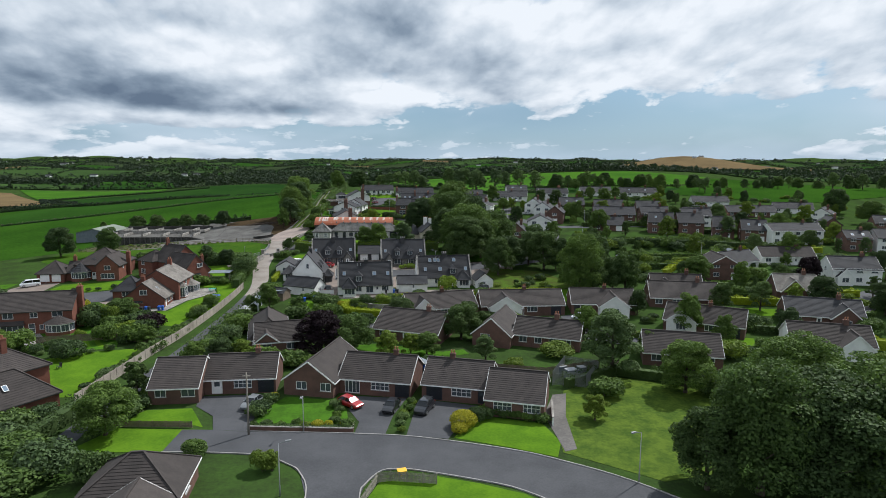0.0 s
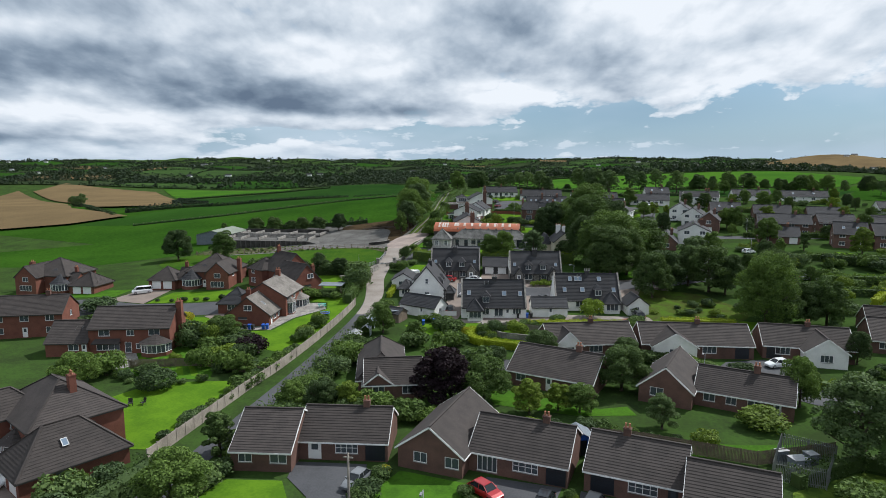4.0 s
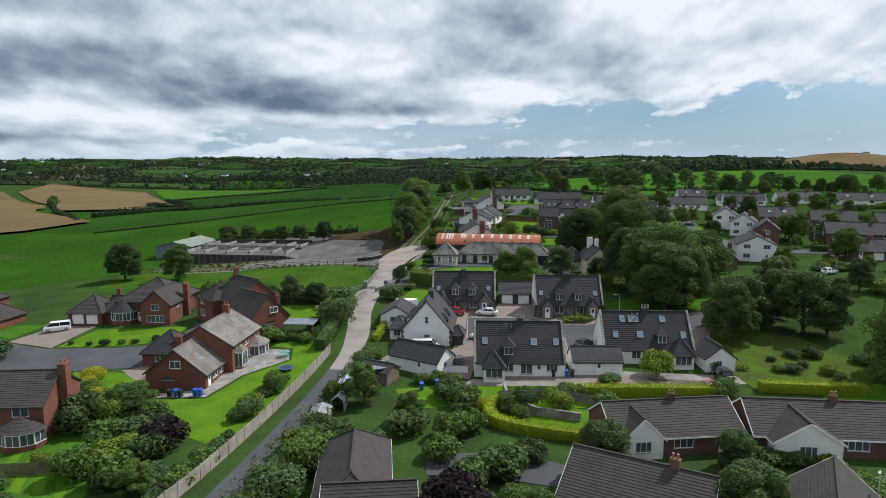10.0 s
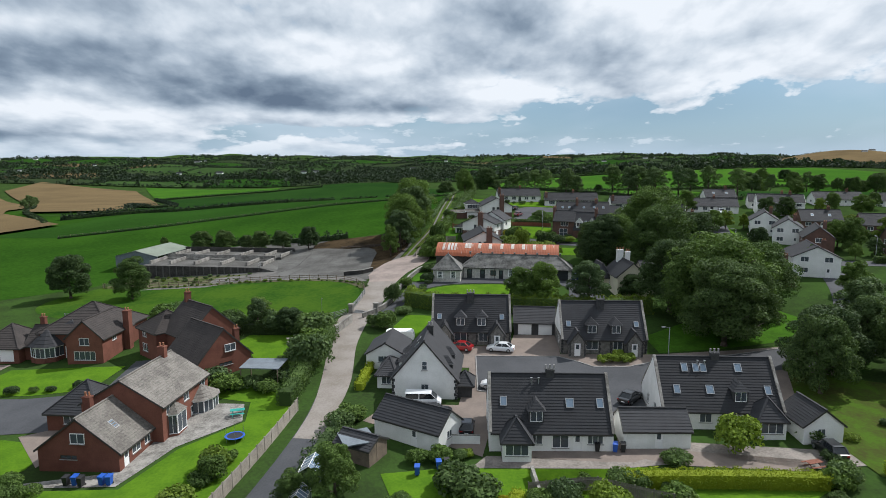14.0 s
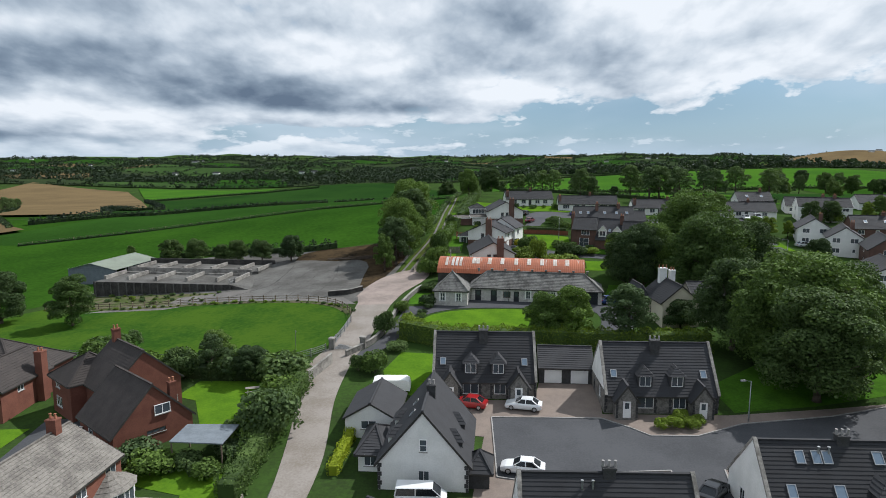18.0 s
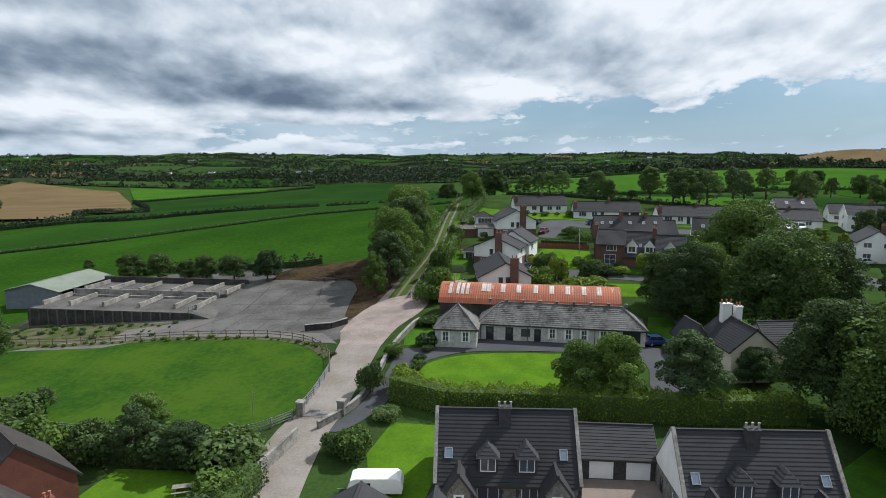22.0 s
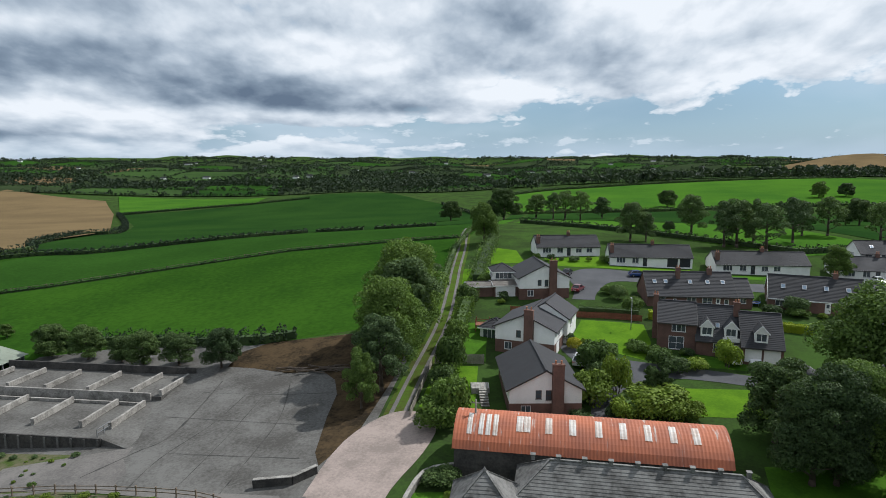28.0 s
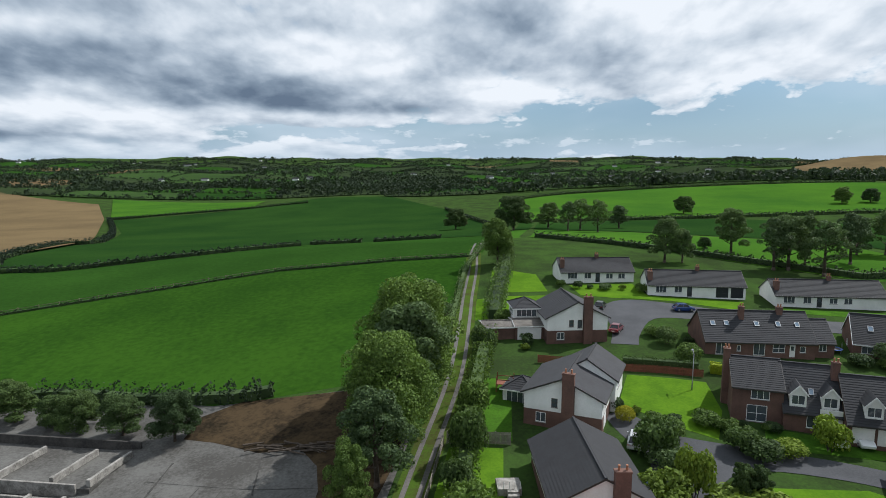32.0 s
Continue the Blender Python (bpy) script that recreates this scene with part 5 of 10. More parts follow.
# ---- red brick houses on the other side of the lane ----
def red_house_garden():
    h, w = home_at((-74.6, 145.6), (-65.0, 146.4), "red brick house with stepped gables and grey tiled roof", z=1.2)
    block(h, 0, 0, 9.5, 6.8, 2.5, 3.6, "y", wall="brick_red", tile="tile_grey", trim="fascia_dark", openings=[("s", "win", 4.2, 3.3, 1.5, 1.2, (2, 1)), ("s", "win", 2.6, 1.3, 2.0, 0.5, (3, 1), "frame_brown"), ("e", "door", 0.9, 0.1, 1.0, 2.0), ("e", "win", 2.5, 0.9, 1.7, 1.1, (2, 1)), ("e", "win", 5.0, 0.9, 1.2, 1.1, (2, 1))][1:])
    win = put_window(h, pose(4.0, -0.13, 3.2), 1.7, 1.2, (2, 1))
    block(h, 0.6, 6.8, 10.8, 18.6, 5.0, 3.0, "y", wall="brick_red", tile="tile_grey", trim="fascia_dark", openings=[("e", "win", 1.0, 3.4, 1.6, 1.2, (2, 1)), ("e", "win", 5.2, 3.4, 1.4, 1.2, (2, 1)), ("e", "win", 9.4, 3.4, 1.6, 1.2, (2, 1)), ("e", "door", 6.8, 0.1, 1.0, 2.05)])
    block(h, -6.2, 9.5, 0.6, 16.5, 2.6, 3.0, "x", "hip", wall="brick_red", tile="tile_dark", trim="fascia_dark", openings=[("s", "win", 2.2, 0.9, 1.8, 1.2, (2, 1))])
    chimney(h, 3.4, 4.2, 4.4, 7.0, "brick_red", 0.9, 0.7)
    chimney(h, 5.7, 16.5, 7.2, 9.3, "brick_red", 1.0, 0.8)
    rooflight(h, 7.1, 3.0, 4.25, 3.6 / 4.75, 1, 0.8, 1.2, "y")
    b = bay(h, 0, 0, 1.5, 3.3, 3, 1.3, "tile_grey", "brick_red")
    b.matrix_basis = pose(10.8, 9.6, 0, 0, 0, 90)
    c = bay(h, 0, 0, 2.4, 2.6, 5, 1.5, "tile_grey", "brick_red")
    c.matrix_basis = pose(10.8, 16.6, 0, 0, 0, 90)


def red_house_back():
    h, w = home_at((-69.9, 169.7), (-65.3, 177.4), "red brick house with steep dark tiled roofs")
    block(h, 0, 0, 9, 9.5, 2.7, 4.6, "y", wall="brick_red", trim="fascia_dark", openings=[("s", "win", 3.6, 1.5, 2.2, 0.5, (3, 1), "frame_brown"), ("e", "door", 2.0, 0.1, 1.0, 2.05), ("w", "win", 2.5, 0.9, 1.4, 1.2, (2, 1))])
    put_window(h, pose(4.6, -0.13, 3.6), 1.8, 1.15, (2, 1))
    block(h, 2.6, 7.8, 11.6, 16.5, 4.8, 4.2, "y", wall="brick_red", trim="fascia_dark", openings=[("s", "win", 7.2, 0.9, 1.3, 1.3, (2, 1)), ("e", "win", 3, 0.9, 1.6, 1.2, (2, 1)), ("e", "win", 3, 3.3, 1.6, 1.2, (2, 1))])
    block(h, 0.8, 14.5, 8.0, 21, 4.8, 2.6, "y", "hip", wall="brick_red", trim="fascia_dark", openings=[("w", "win", 1.5, 3.3, 1.5, 1.2, (2, 1)), ("w", "win", 1.3, 0.8, 2.0, 1.4, (3, 1))])
    chimney(h, 7.3, 1.2, 3.2, 6.6, "brick_red", 0.8, 0.7)
    chimney(h, 7.1, 15.6, 8.4, 10.4, "brick_red", 0.9, 0.7)


def red_house_close(fl, fr, label, flip=False):
    """The pair at the head of the drive: gabled wing, glazed bay, hipped garage."""
    h, w = home_at(fl, fr, label)
    s = (lambda a, b: (w - b, w - a)) if flip else (lambda a, b: (a, b))
    a, b = s(9.5, 22)
    block(h, a, 1.5, b, 13.5, 4.7, 3.9, "x", "hip", wall="brick_red", trim="fascia_dark", openings=[("s", "win", 2, 0.9, 1.6, 1.2, (2, 1)), ("s", "door", 4.4, 0.1, 1.1, 2.1)])
    a2, b2 = s(16.2, 22.3)
    block(h, a2, -1.6, b2, 8, 4.7, 2.8, "y", wall="brick_red", trim="fascia_dark", openings=[("s", "win", 2.2, 3.3, 1.7, 1.25, (2, 1)), ("s", "win", 1.2, 0.8, 3.6, 1.5, (4, 1)), ("e", "win", 3.0, 3.3, 1.2, 1.1, (2, 1))])
    a3, b3 = s(0, 7.2)
    block(h, a3, -0.5, b3, 7.5, 2.6, 3.0, "x", "hip", wall="brick_red", trim="fascia_dark", openings=[("s", "garage", 0.9, 0.05, 2.4, 2.1), ("s", "garage", 3.9, 0.05, 2.4, 2.1)])
    a4, b4 = s(7.2, 9.5)
    block(h, a4, 1.0, b4, 7.5, 2.6, 2.6, "x", wall="brick_red", trim="fascia_dark")
    m = sum(s(9.6, 12.6)) / 2
    bay(h, m, 1.3, 2.6, 2.6, 5, 2.6, "tile_dark", "brick_red")
    dormer(h, sum(s(13.0, 15.0)) / 2, 3.0, 4.3, 1.7, 1.3, 0.7, 2.2, "brick_red")
    chimney(h, s(22.3, 23.3)[0] + 0.5, 5.5, 0, 7.6, "brick_red", 1.0, 1.2)
    chimney(h, sum(s(8, 9)) / 2, 4.5, 4.6, 6.6, "brick_red", 0.8, 0.7)


def red_house_conservatory():
    h, w = home_at((-90.4, 124.4), (-76.2, 128.0), "red brick house with conservatory and brown tiled roof")
    block(h, 0, 0, 14.6, 9.2, 5.0, 3.0, "x", wall="brick_red", tile="tile_brown", trim="fascia_dark", openings=[("s", "win", 1.8, 3.4, 2.0, 1.25, (2, 1)), ("s", "win", 6.8, 3.4, 1.4, 1.1, (2, 1)), ("s", "win", 10.8, 3.4, 2.0, 1.25, (2, 1)), ("s", "win", 1.3, 0.7, 4.2, 1.2, (4, 1)), ("s", "win", 6.4, 0.2, 1.2, 2.0, (1, 2)), ("s", "win", 8.4, 0.9, 0.8, 1.0, (1, 1))])
    block(h, -7.5, -0.6, 0, 7.6, 2.6, 3.1, "x", wall="brick_red", tile="tile_brown", trim="fascia_dark", openings=[("s", "win", 4.0, 0.9, 1.9, 1.2, (2, 1)), ("s", "door", 6.4, 0.1, 0.9, 2.0)])
    rooflight(h, -2.4, 2.0, 4.45, 3.1 / 4.1, -1, 1.2, 1.2)
    bay(h, 12.4, -0.8, 2.7, 2.4, 5, 1.5, "tile_brown", "brick_red")
    chimney(h, 15.1, 4.6, 0, 8.9, "brick_red", 1.0, 1.3)
    part("canopy", Shape().box(1.0, -1.3, 2.1, 5.8, 0.0, 2.3).quad((0.9, -1.4, 2.3), (5.9, -1.4, 2.3), (5.7, 0, 2.9), (1.1, 0, 2.9)), "tile_brown", h)


def red_house_front():
    h, w = home_at((-77.5, 87.6), (-60.4, 77.9), "large red brick house with hipped roofs and double garage", z=0.45)
    block(h, 0, 3.0, 13.0, 13.5, 4.9, 3.6, "x", "hip", wall="brick_red", tile="tile_brown", trim="fascia_dark", openings=[("s", "win", 5.5, 3.3, 1.6, 1.2, (2, 1)), ("s", "door", 7.5, 0.1, 1.1, 2.1), ("s", "win", 9.5, 0.9, 1.6, 1.2, (2, 1))])
    block(h, 0.4, 0.2, 6.0, 7, 4.9, 2.6, "y", "hip", wall="brick_red", tile="tile_brown", trim="fascia_dark", openings=[("s", "win", 1.6, 3.4, 2.0, 1.2, (2, 1)), ("s", "win", 1.2, 0.8, 2.8, 1.4, (3, 1))])
    block(h, 11.8, -0.2, 19.4, 11.2, 2.5, 3.6, "y", "hip", wall="brick_red", tile="tile_brown", trim="fascia_dark", openings=[("s", "garage", 0.9, 0.05, 2.5, 2.1), ("s", "garage", 4.2, 0.05, 2.5, 2.1), ("e", "win", 3.5, 1.3, 1.8, 0.6, (2, 1), "frame_brown")])
    rooflight(h, 17.7, 5.0, 4.3, 3.6 / 3.8, 1, 0.7, 1.0, "y")
    dormer(h, 9.6, 4.3, 4.3, 1.9, 1.3, 0.8, 2.5, "brick_red", "tile_brown")
    bay(h, 8.6, 2.9, 1.9, 2.6, 5, 1.6, "tile_brown", "brick_red")
    chimney(h, 9.5, 9.0, 7.0, 9.3, "brick_red", 0.9, 0.8)


red_house_garden()
red_house_back()
red_house_close((-113.5, 175.5), (-91.2, 178.6), "red brick house with gabled wing and glazed bay")
red_house_close((-151.0, 170.5), (-127.0, 171.5), "red brick house with conical bay roof", True)
red_house_conservatory()
red_house_front()
simple_home((-119.5, 131.0), (-106.0, 136.0), 9, 5.0, 3.0, wall="brick_red", tile="tile_brown", label="red brick house with brown tiled roof", trim="fascia_dark")
simple_home((-86, 66), (-77, 62), 9, 4.8, 3.0, wall="brick_red", tile="tile_brown", label="red brick house with tiled roof", trim="fascia_dark")


# ---- white cottages round the court ----
def stone_pair(fl, fr, label):
    h, w = home_at(fl, fr, label, "cottage")
    d, e, r = 8.4, 2.7, 4.9
    block(h, 0, 0, w, d, e, r, wall="stone_grey", gable_wall="render_white", tile="tile_dark", coping=True, trim="fascia_dark", over=0.4, verge=-0.12,
          openings=[("s", "win", 3.9, 0.6, 2.0, 1.5, (2, 1)), ("s", "win", w - 5.4, 0.6, 1.5, 1.5, (2, 1)), ("w", "win", 5.2, 1.0, 0.9, 1.3, (2, 1)), ("w", "door", 1.8, 0.1, 0.9, 2.0, "door_dark")])
    # quoins at the corners and windows
    for x in (0.0, w - 0.36, 3.4, 5.95, w - 5.9, w - 3.85):
        for k in range(6):
            g = 0.34 if k % 2 else 0.24
            part("quoin", Shape().box(x, -0.05, 0.05 + 0.43 * k, x + g, -0.004, 0.44 + 0.43 * k), "stone_dark", h)
    for x in (2.3, w - 2.4):
        block(h, x - 1.25, -1.7, x + 1.25, 0.6, 2.3, 1.7, "y", wall="stone_grey", tile="tile_dark", trim="fascia_dark", over=0.25, verge=0.1, openings=[("s", "door", 0.78, 0.05, 0.95, 2.05)])
        for k in range(5):
            for sx in (-1.27, 1.03):
                part("quoin", Shape().box(x + sx, -1.75, 0.05 + 0.43 * k, x + sx + 0.24, -1.704, 0.44 + 0.43 * k), "stone_dark", h)
    sl = r / (d / 2)
    for x in (4.9, w - 4.9):
        dormer(h, x, 0.35, 3.1, 1.75, 1.5, 0.95, 2.6, "stone_dark", "tile_dark")
    for x in (1.3, w - 1.5):
        rooflight(h, x, 1.45, e + 1.45 * sl + 0.04, sl, -1, 0.75, 1.0)
    chimney(h, w * 0.49, d / 2 - 0.7, e + r - 1.9, e + r + 0.55, "stone_dark", 1.1, 0.9, 3)
    return h, w


stone_pair((-38.4, 188.6), (-25.2, 190.3), "semi-detached stone cottages with dormers and dark tiled roof")
stone_pair((-17.0, 187.7), (-3.5, 189.5), "stone cottages with white gable, dormers and dark roof")


def garden_cottage(fl, fr, label, lights, dx, sx):
    h, w = home_at(fl, fr, label, "cottage")
    d, e, r = 8.8, 2.7, 5.0
    block(h, 0, 0, w, d, e, r, wall="render_white", tile="tile_dark", coping=True, trim="fascia_dark", over=0.4, verge=-0.12,
          openings=[("s", "win", 4.6, 0.8, 1.5, 1.3, (2, 1)), ("s", "win", 7.2, 0.4, 1.9, 1.8, (2, 1)), ("s", "door", 9.6, 0.05, 0.95, 2.05), ("s", "win", 11.2, 0.9, 1.8, 1.2, (3, 1)), ("w", "win", 2.5, 1.0, 1.0, 1.3, (2, 1)), ("w", "win", 5.6, 1.0, 0.8, 1.2, (1, 1))])
    sl = r / (d / 2)
    for x, y, ww in lights:
        rooflight(h, x, y, e + y * sl + 0.04, sl, -1, ww, 1.15)
    dormer(h, dx, 0.45, 3.2, 1.75, 1.5, 1.0, 2.6, "stone_dark", "tile_dark")
    block(h, sx, -2.4, sx + 3.2, 1.2, 2.4, 2.0, "y", "hip", wall="render_white", tile="tile_dark", trim="fascia_dark", over=0.25,
          openings=[("s", "win", 0.3, 0.55, 2.6, 1.65, (3, 1)), ("w", "win", 0.8, 0.55, 1.4, 1.65, (2, 1)), ("e", "win", 1.2, 0.55, 1.4, 1.65, (2, 1))])
    chimney(h, w * 0.52, d / 2, e + r - 0.8, e + r + 0.6, "stone_dark", 1.0, 0.7, 3)
    for x in (w * 0.36, w * 0.42):
        part("vent_pipe", Shape().lathe(x, d / 2 - 0.8, ((0.09, e + r - 1.1), (0.09, e + r - 0.35), (0.14, e + r - 0.3), (0.14, e + r - 0.2)), 8), "metal_grey", h)
    return h, w


garden_cottage((-25.4, 156.6), (-11.4, 158.6), "white rendered cottage with sunroom and dark tiled roof", ((1.7, 2.1, 0.8), (9.4, 2.0, 0.95), (12.9, 2.0, 0.8)), 5.4, 1.4)
garden_cottage((-5.2, 165.0), (9.3, 166.9), "white rendered cottage with skylights and sunroom", ((3.6, 3.4, 0.8), (5.0, 3.4, 0.8), (5.9, 3.4, 0.8), (10.2, 3.4, 0.9), (2.2, 1.5, 0.8), (6.2, 1.5, 0.95), (13.2, 1.5, 0.8)), 9.6, 10.6)


def tall_white_house():
    h, w = home_at((-40.0, 168.5), (-31.1, 169.3), "tall white rendered house with steep gable and slate roof", z=2.9)
    block(h, 0, 0, w, 11.5, 2.9, 5.3, "y", wall="render_white", tile="tile_dark", trim="fascia_dark", over=0.3, verge=0.12,
          openings=[("s", "win", 4.0, 0.9, 1.1, 1.2, (2, 1))])
    put_window(h, pose(4.15, -0.13, 4.1), 0.75, 1.25, (1, 2))
    for x in (0.0, w - 0.4):
        for k in range(6):
            g = 0.42 if k % 2 else 0.28
            part("quoin", Shape().box(x if x < 1 else w - g, -0.05, 0.05 + 0.46 * k, (x + g) if x < 1 else w, -0.004, 0.47 + 0.46 * k), "stone_dark", h)
    for y in (2.6, 6.8):
        dormer(h, w - 0.7, y, 3.3, 1.7, 1.2, 0.9, 2.2, "stone_dark", face="e")
        dormer(h, 0.7, y + 0.6, 3.3, 1.9, 1.2, 0.9, 2.2, "render_white", face="w")
    for y in (3.2, 6.0):
        rooflight(h, 3.1, y, 2.9 + 5.3 * 3.1 / (w / 2) + 0.04, 5.3 / (w / 2), -1, 0.6, 0.8, "y")
    block(h, -2.6, 3.0, 0, 9.5, 2.3, 1.6, "x", "hip", wall="render_white", tile="tile_dark", trim="fascia_dark", openings=[("s", "win", 0.6, 0.8, 1.4, 1.2, (2, 1))])
    block(h, w, 0.6, w + 2.0, 4.0, 2.1, 1.3, "x", "hip", wall="stone_dark", tile="tile_dark", trim="fascia_dark")
    chimney(h, w / 2 + 0.3, 5.5, 7.2, 8.9, "stone_dark", 0.9, 0.8, 2)


tall_white_house()


def outbuilding(fl, fr, depth, eave, rise, label, axis="x", openings=(), roof="gable", name="garage", tile="tile_dark", wall="render_white"):
    h, w = home_at(fl, fr, label, name, category="outbuilding")
    block(h, 0, 0, w, depth, eave, rise, axis, roof, wall, tile, openings, over=0.25, trim="fascia_dark")
    return h


outbuilding((-25.0, 195.0), (-17.9, 195.6), 6.2, 2.3, 2.0, "stone double garage with white doors and tiled roof", openings=[("s", "garage", 0.7, 0.05, 2.3, 2.0), ("s", "garage", 4.2, 0.05, 2.3, 2.0)], wall="stone_dark")
outbuilding((-10.2, 159.4), (-2.6, 160.6), 4.6, 2.3, 1.7, "white rendered garage with grey tiled roof", openings=[("s", "door", 3.6, 0.05, 0.9, 1.95)])
outbuilding((10.4, 163.6), (15.0, 164.6), 5.4, 2.3, 1.8, "white rendered garage with gabled slate roof", axis="y", openings=[("s", "win", 1.6, 0.9, 1.0, 0.9, (2, 1))])
outbuilding((-39.6, 158.6), (-31.0, 155.0), 5.0, 2.4, 1.9, "white rendered outbuilding with low tiled roof", openings=[("s", "door", 5.4, 0.05, 0.9, 1.95), ("e", "win", 1.8, 1.0, 1.1, 0.9, (2, 1))])
outbuilding((-46.4, 177.6), (-40.6, 178.2), 8.0, 2.4, 1.7, "white garage with grey tiled roof beside the lane", axis="y", openings=[("s", "win", 1.8, 1.0, 1.8, 1.0, (2, 1))])
outbuilding((-42.5, 152.5), (-38.0, 151.0), 3.5, 2.0, 0.9, "low dark shed beside the lane", name="shed", wall="timber")

# court paving, kerbs, roads
sheet("drive", [(-42, 161.5), (-26, 155.2), (-25.6, 166.5), (-19.4, 167.3), (-19, 163.5), (-10.8, 164.5), (-10.6, 160), (-2.0, 161.2), (-5.6, 166), (-6.0, 175), (10, 177), (9.6, 167), (14, 169), (22, 180), (24, 197), (10, 192.6), (-2.4, 189.2), (-17.2, 187.4), (-17.4, 196.4), (-25, 195.6), (-25.4, 190), (-38.6, 188), (-40.5, 180), (-30.8, 180), (-30.6, 167.6), (-40, 166.8)], "paver", "yard", "brown block paving of the court", "paving")
COURT = [(-30.4, 184.6), (-17.4, 186.2), (-14.2, 184.4), (-12.2, 182.9), (-7.0, 183.6), (-1.3, 187.2), (9.5, 190.6), (21.4, 196.0), (36, 204), (39.5, 198), (24, 189), (11, 184), (3, 180), (-5.8, 177), (-6.2, 168), (-10.6, 167), (-11.2, 176), (-18, 174.6), (-24, 171.8), (-28.6, 172.2)]
sheet("road", COURT, "asphalt", "drive", "grey asphalt turning court between the cottages", "road")
kerb(COURT[:9])
kerb(COURT[13:] + COURT[:1])
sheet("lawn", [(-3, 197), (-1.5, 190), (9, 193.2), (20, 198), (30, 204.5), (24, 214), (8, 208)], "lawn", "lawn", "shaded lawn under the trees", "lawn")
sheet("lawn", [(-44.6, 189.5), (-39.4, 188.6), (-39, 197), (-39.4, 203), (-46, 203), (-47, 196)], "lawn_bright", "lawn", "mown side lawn beside the cottage", "lawn")
sheet("lawn", [(-36.5, 150), (-26, 153.4), (-18, 154.6), (-12, 155.6), (-9, 153), (-12, 148), (-24, 146.5), (-33, 143.5)], "lawn_bright", "lawn", "mown garden lawn behind the cottages", "lawn")
sheet("path", [(-27, 152.6), (-11, 155.0), (-3.0, 157.6), (-3, 160), (-11, 157.4), (-25.6, 155.4)], "patio", "drive", "pale paved terrace behind the cottages", "paving")
sheet("path", [(-3.6, 162), (14.5, 162.6), (16.5, 160), (9, 158), (-3.2, 159.6)], "patio", "drive", "pale paved terrace behind the cottage", "paving")
sheet("lawn", [(-20.5, 146.8), (-11, 147.8), (-4.5, 145.5), (-5, 141.5), (-12, 139.5), (-20, 140.8)], "lawn_bright", "lawn", "mown lawn inside the curved hedge", "lawn")
sheet("drive", [(-28, 131.8), (-22, 133), (-13, 132.4), (-8.5, 130), (-8.5, 126.4), (-20, 127.8), (-27, 127)], "asphalt", "drive", "dark drive behind the copper beech", "drive")
sheet("road", [(24, 137.2), (31, 139.6), (36.2, 131.5), (46, 123), (52, 112), (46, 109), (38, 116), (28, 123), (24.5, 126.5), (22, 134)], "asphalt", "road", "asphalt close in front of the bungalows", "road")
sheet("lawn", [(-16, 117.4), (-11, 118.4), (1, 113.4), (5, 115), (6, 112), (-2, 110.4), (-14, 112.5)], "lawn", "lawn", "garden lawn behind the trees", "lawn")
sheet("lawn", [(12, 132.6), (23, 133.4), (24.2, 129), (20, 126.4), (13, 127.4)], "lawn", "lawn", "front lawn with shrub beds", "lawn")
sheet("lawn", [(5.5, 104.5), (18, 104.8), (26, 106.4), (27, 103.4), (16, 100.5), (6, 101)], "lawn", "lawn", "back lawn along the timber fence", "lawn")
sheet("path", [(16.0, 73.3), (15.2, 84.5), (17.8, 92), (20, 92.6), (18.2, 84), (17.6, 74)], "tarmac_old", "drive", "narrow worn path beside the bungalow", "path")
for q in ([(50, 118), (62, 117), (64, 122), (52, 126)], [(70, 140), (92, 136), (93, 142), (74, 146)], [(24, 152), (50, 150), (52, 160), (26, 164)], [(90, 196), (118, 194), (120, 206), (92, 210)], [(76, 225), (118, 214), (120, 218), (80, 234)]):
    sheet("lawn", q, "lawn_bright", "lawn", "mown garden lawn of the estate", "lawn")
ESTATE = smooth_line([(34, 200), (37, 214), (42, 230), (45, 247), (42, 262), (33, 284), (35, 310), (40, 334)])
sheet("road", ribbon(ESTATE, 6.0), "asphalt", "road", "grey asphalt estate road", "road")
sheet("road", ribbon(smooth_line([(43, 255), (56, 257), (72, 258.5), (90, 264), (112, 268)]), 6.0), "asphalt", "mark", "grey asphalt estate side road", "road")
sheet("road", ribbon(smooth_line([(96, 140), (104, 148), (112, 158), (124, 162)]), 5.5), "asphalt", "road", "grey asphalt estate road", "road")


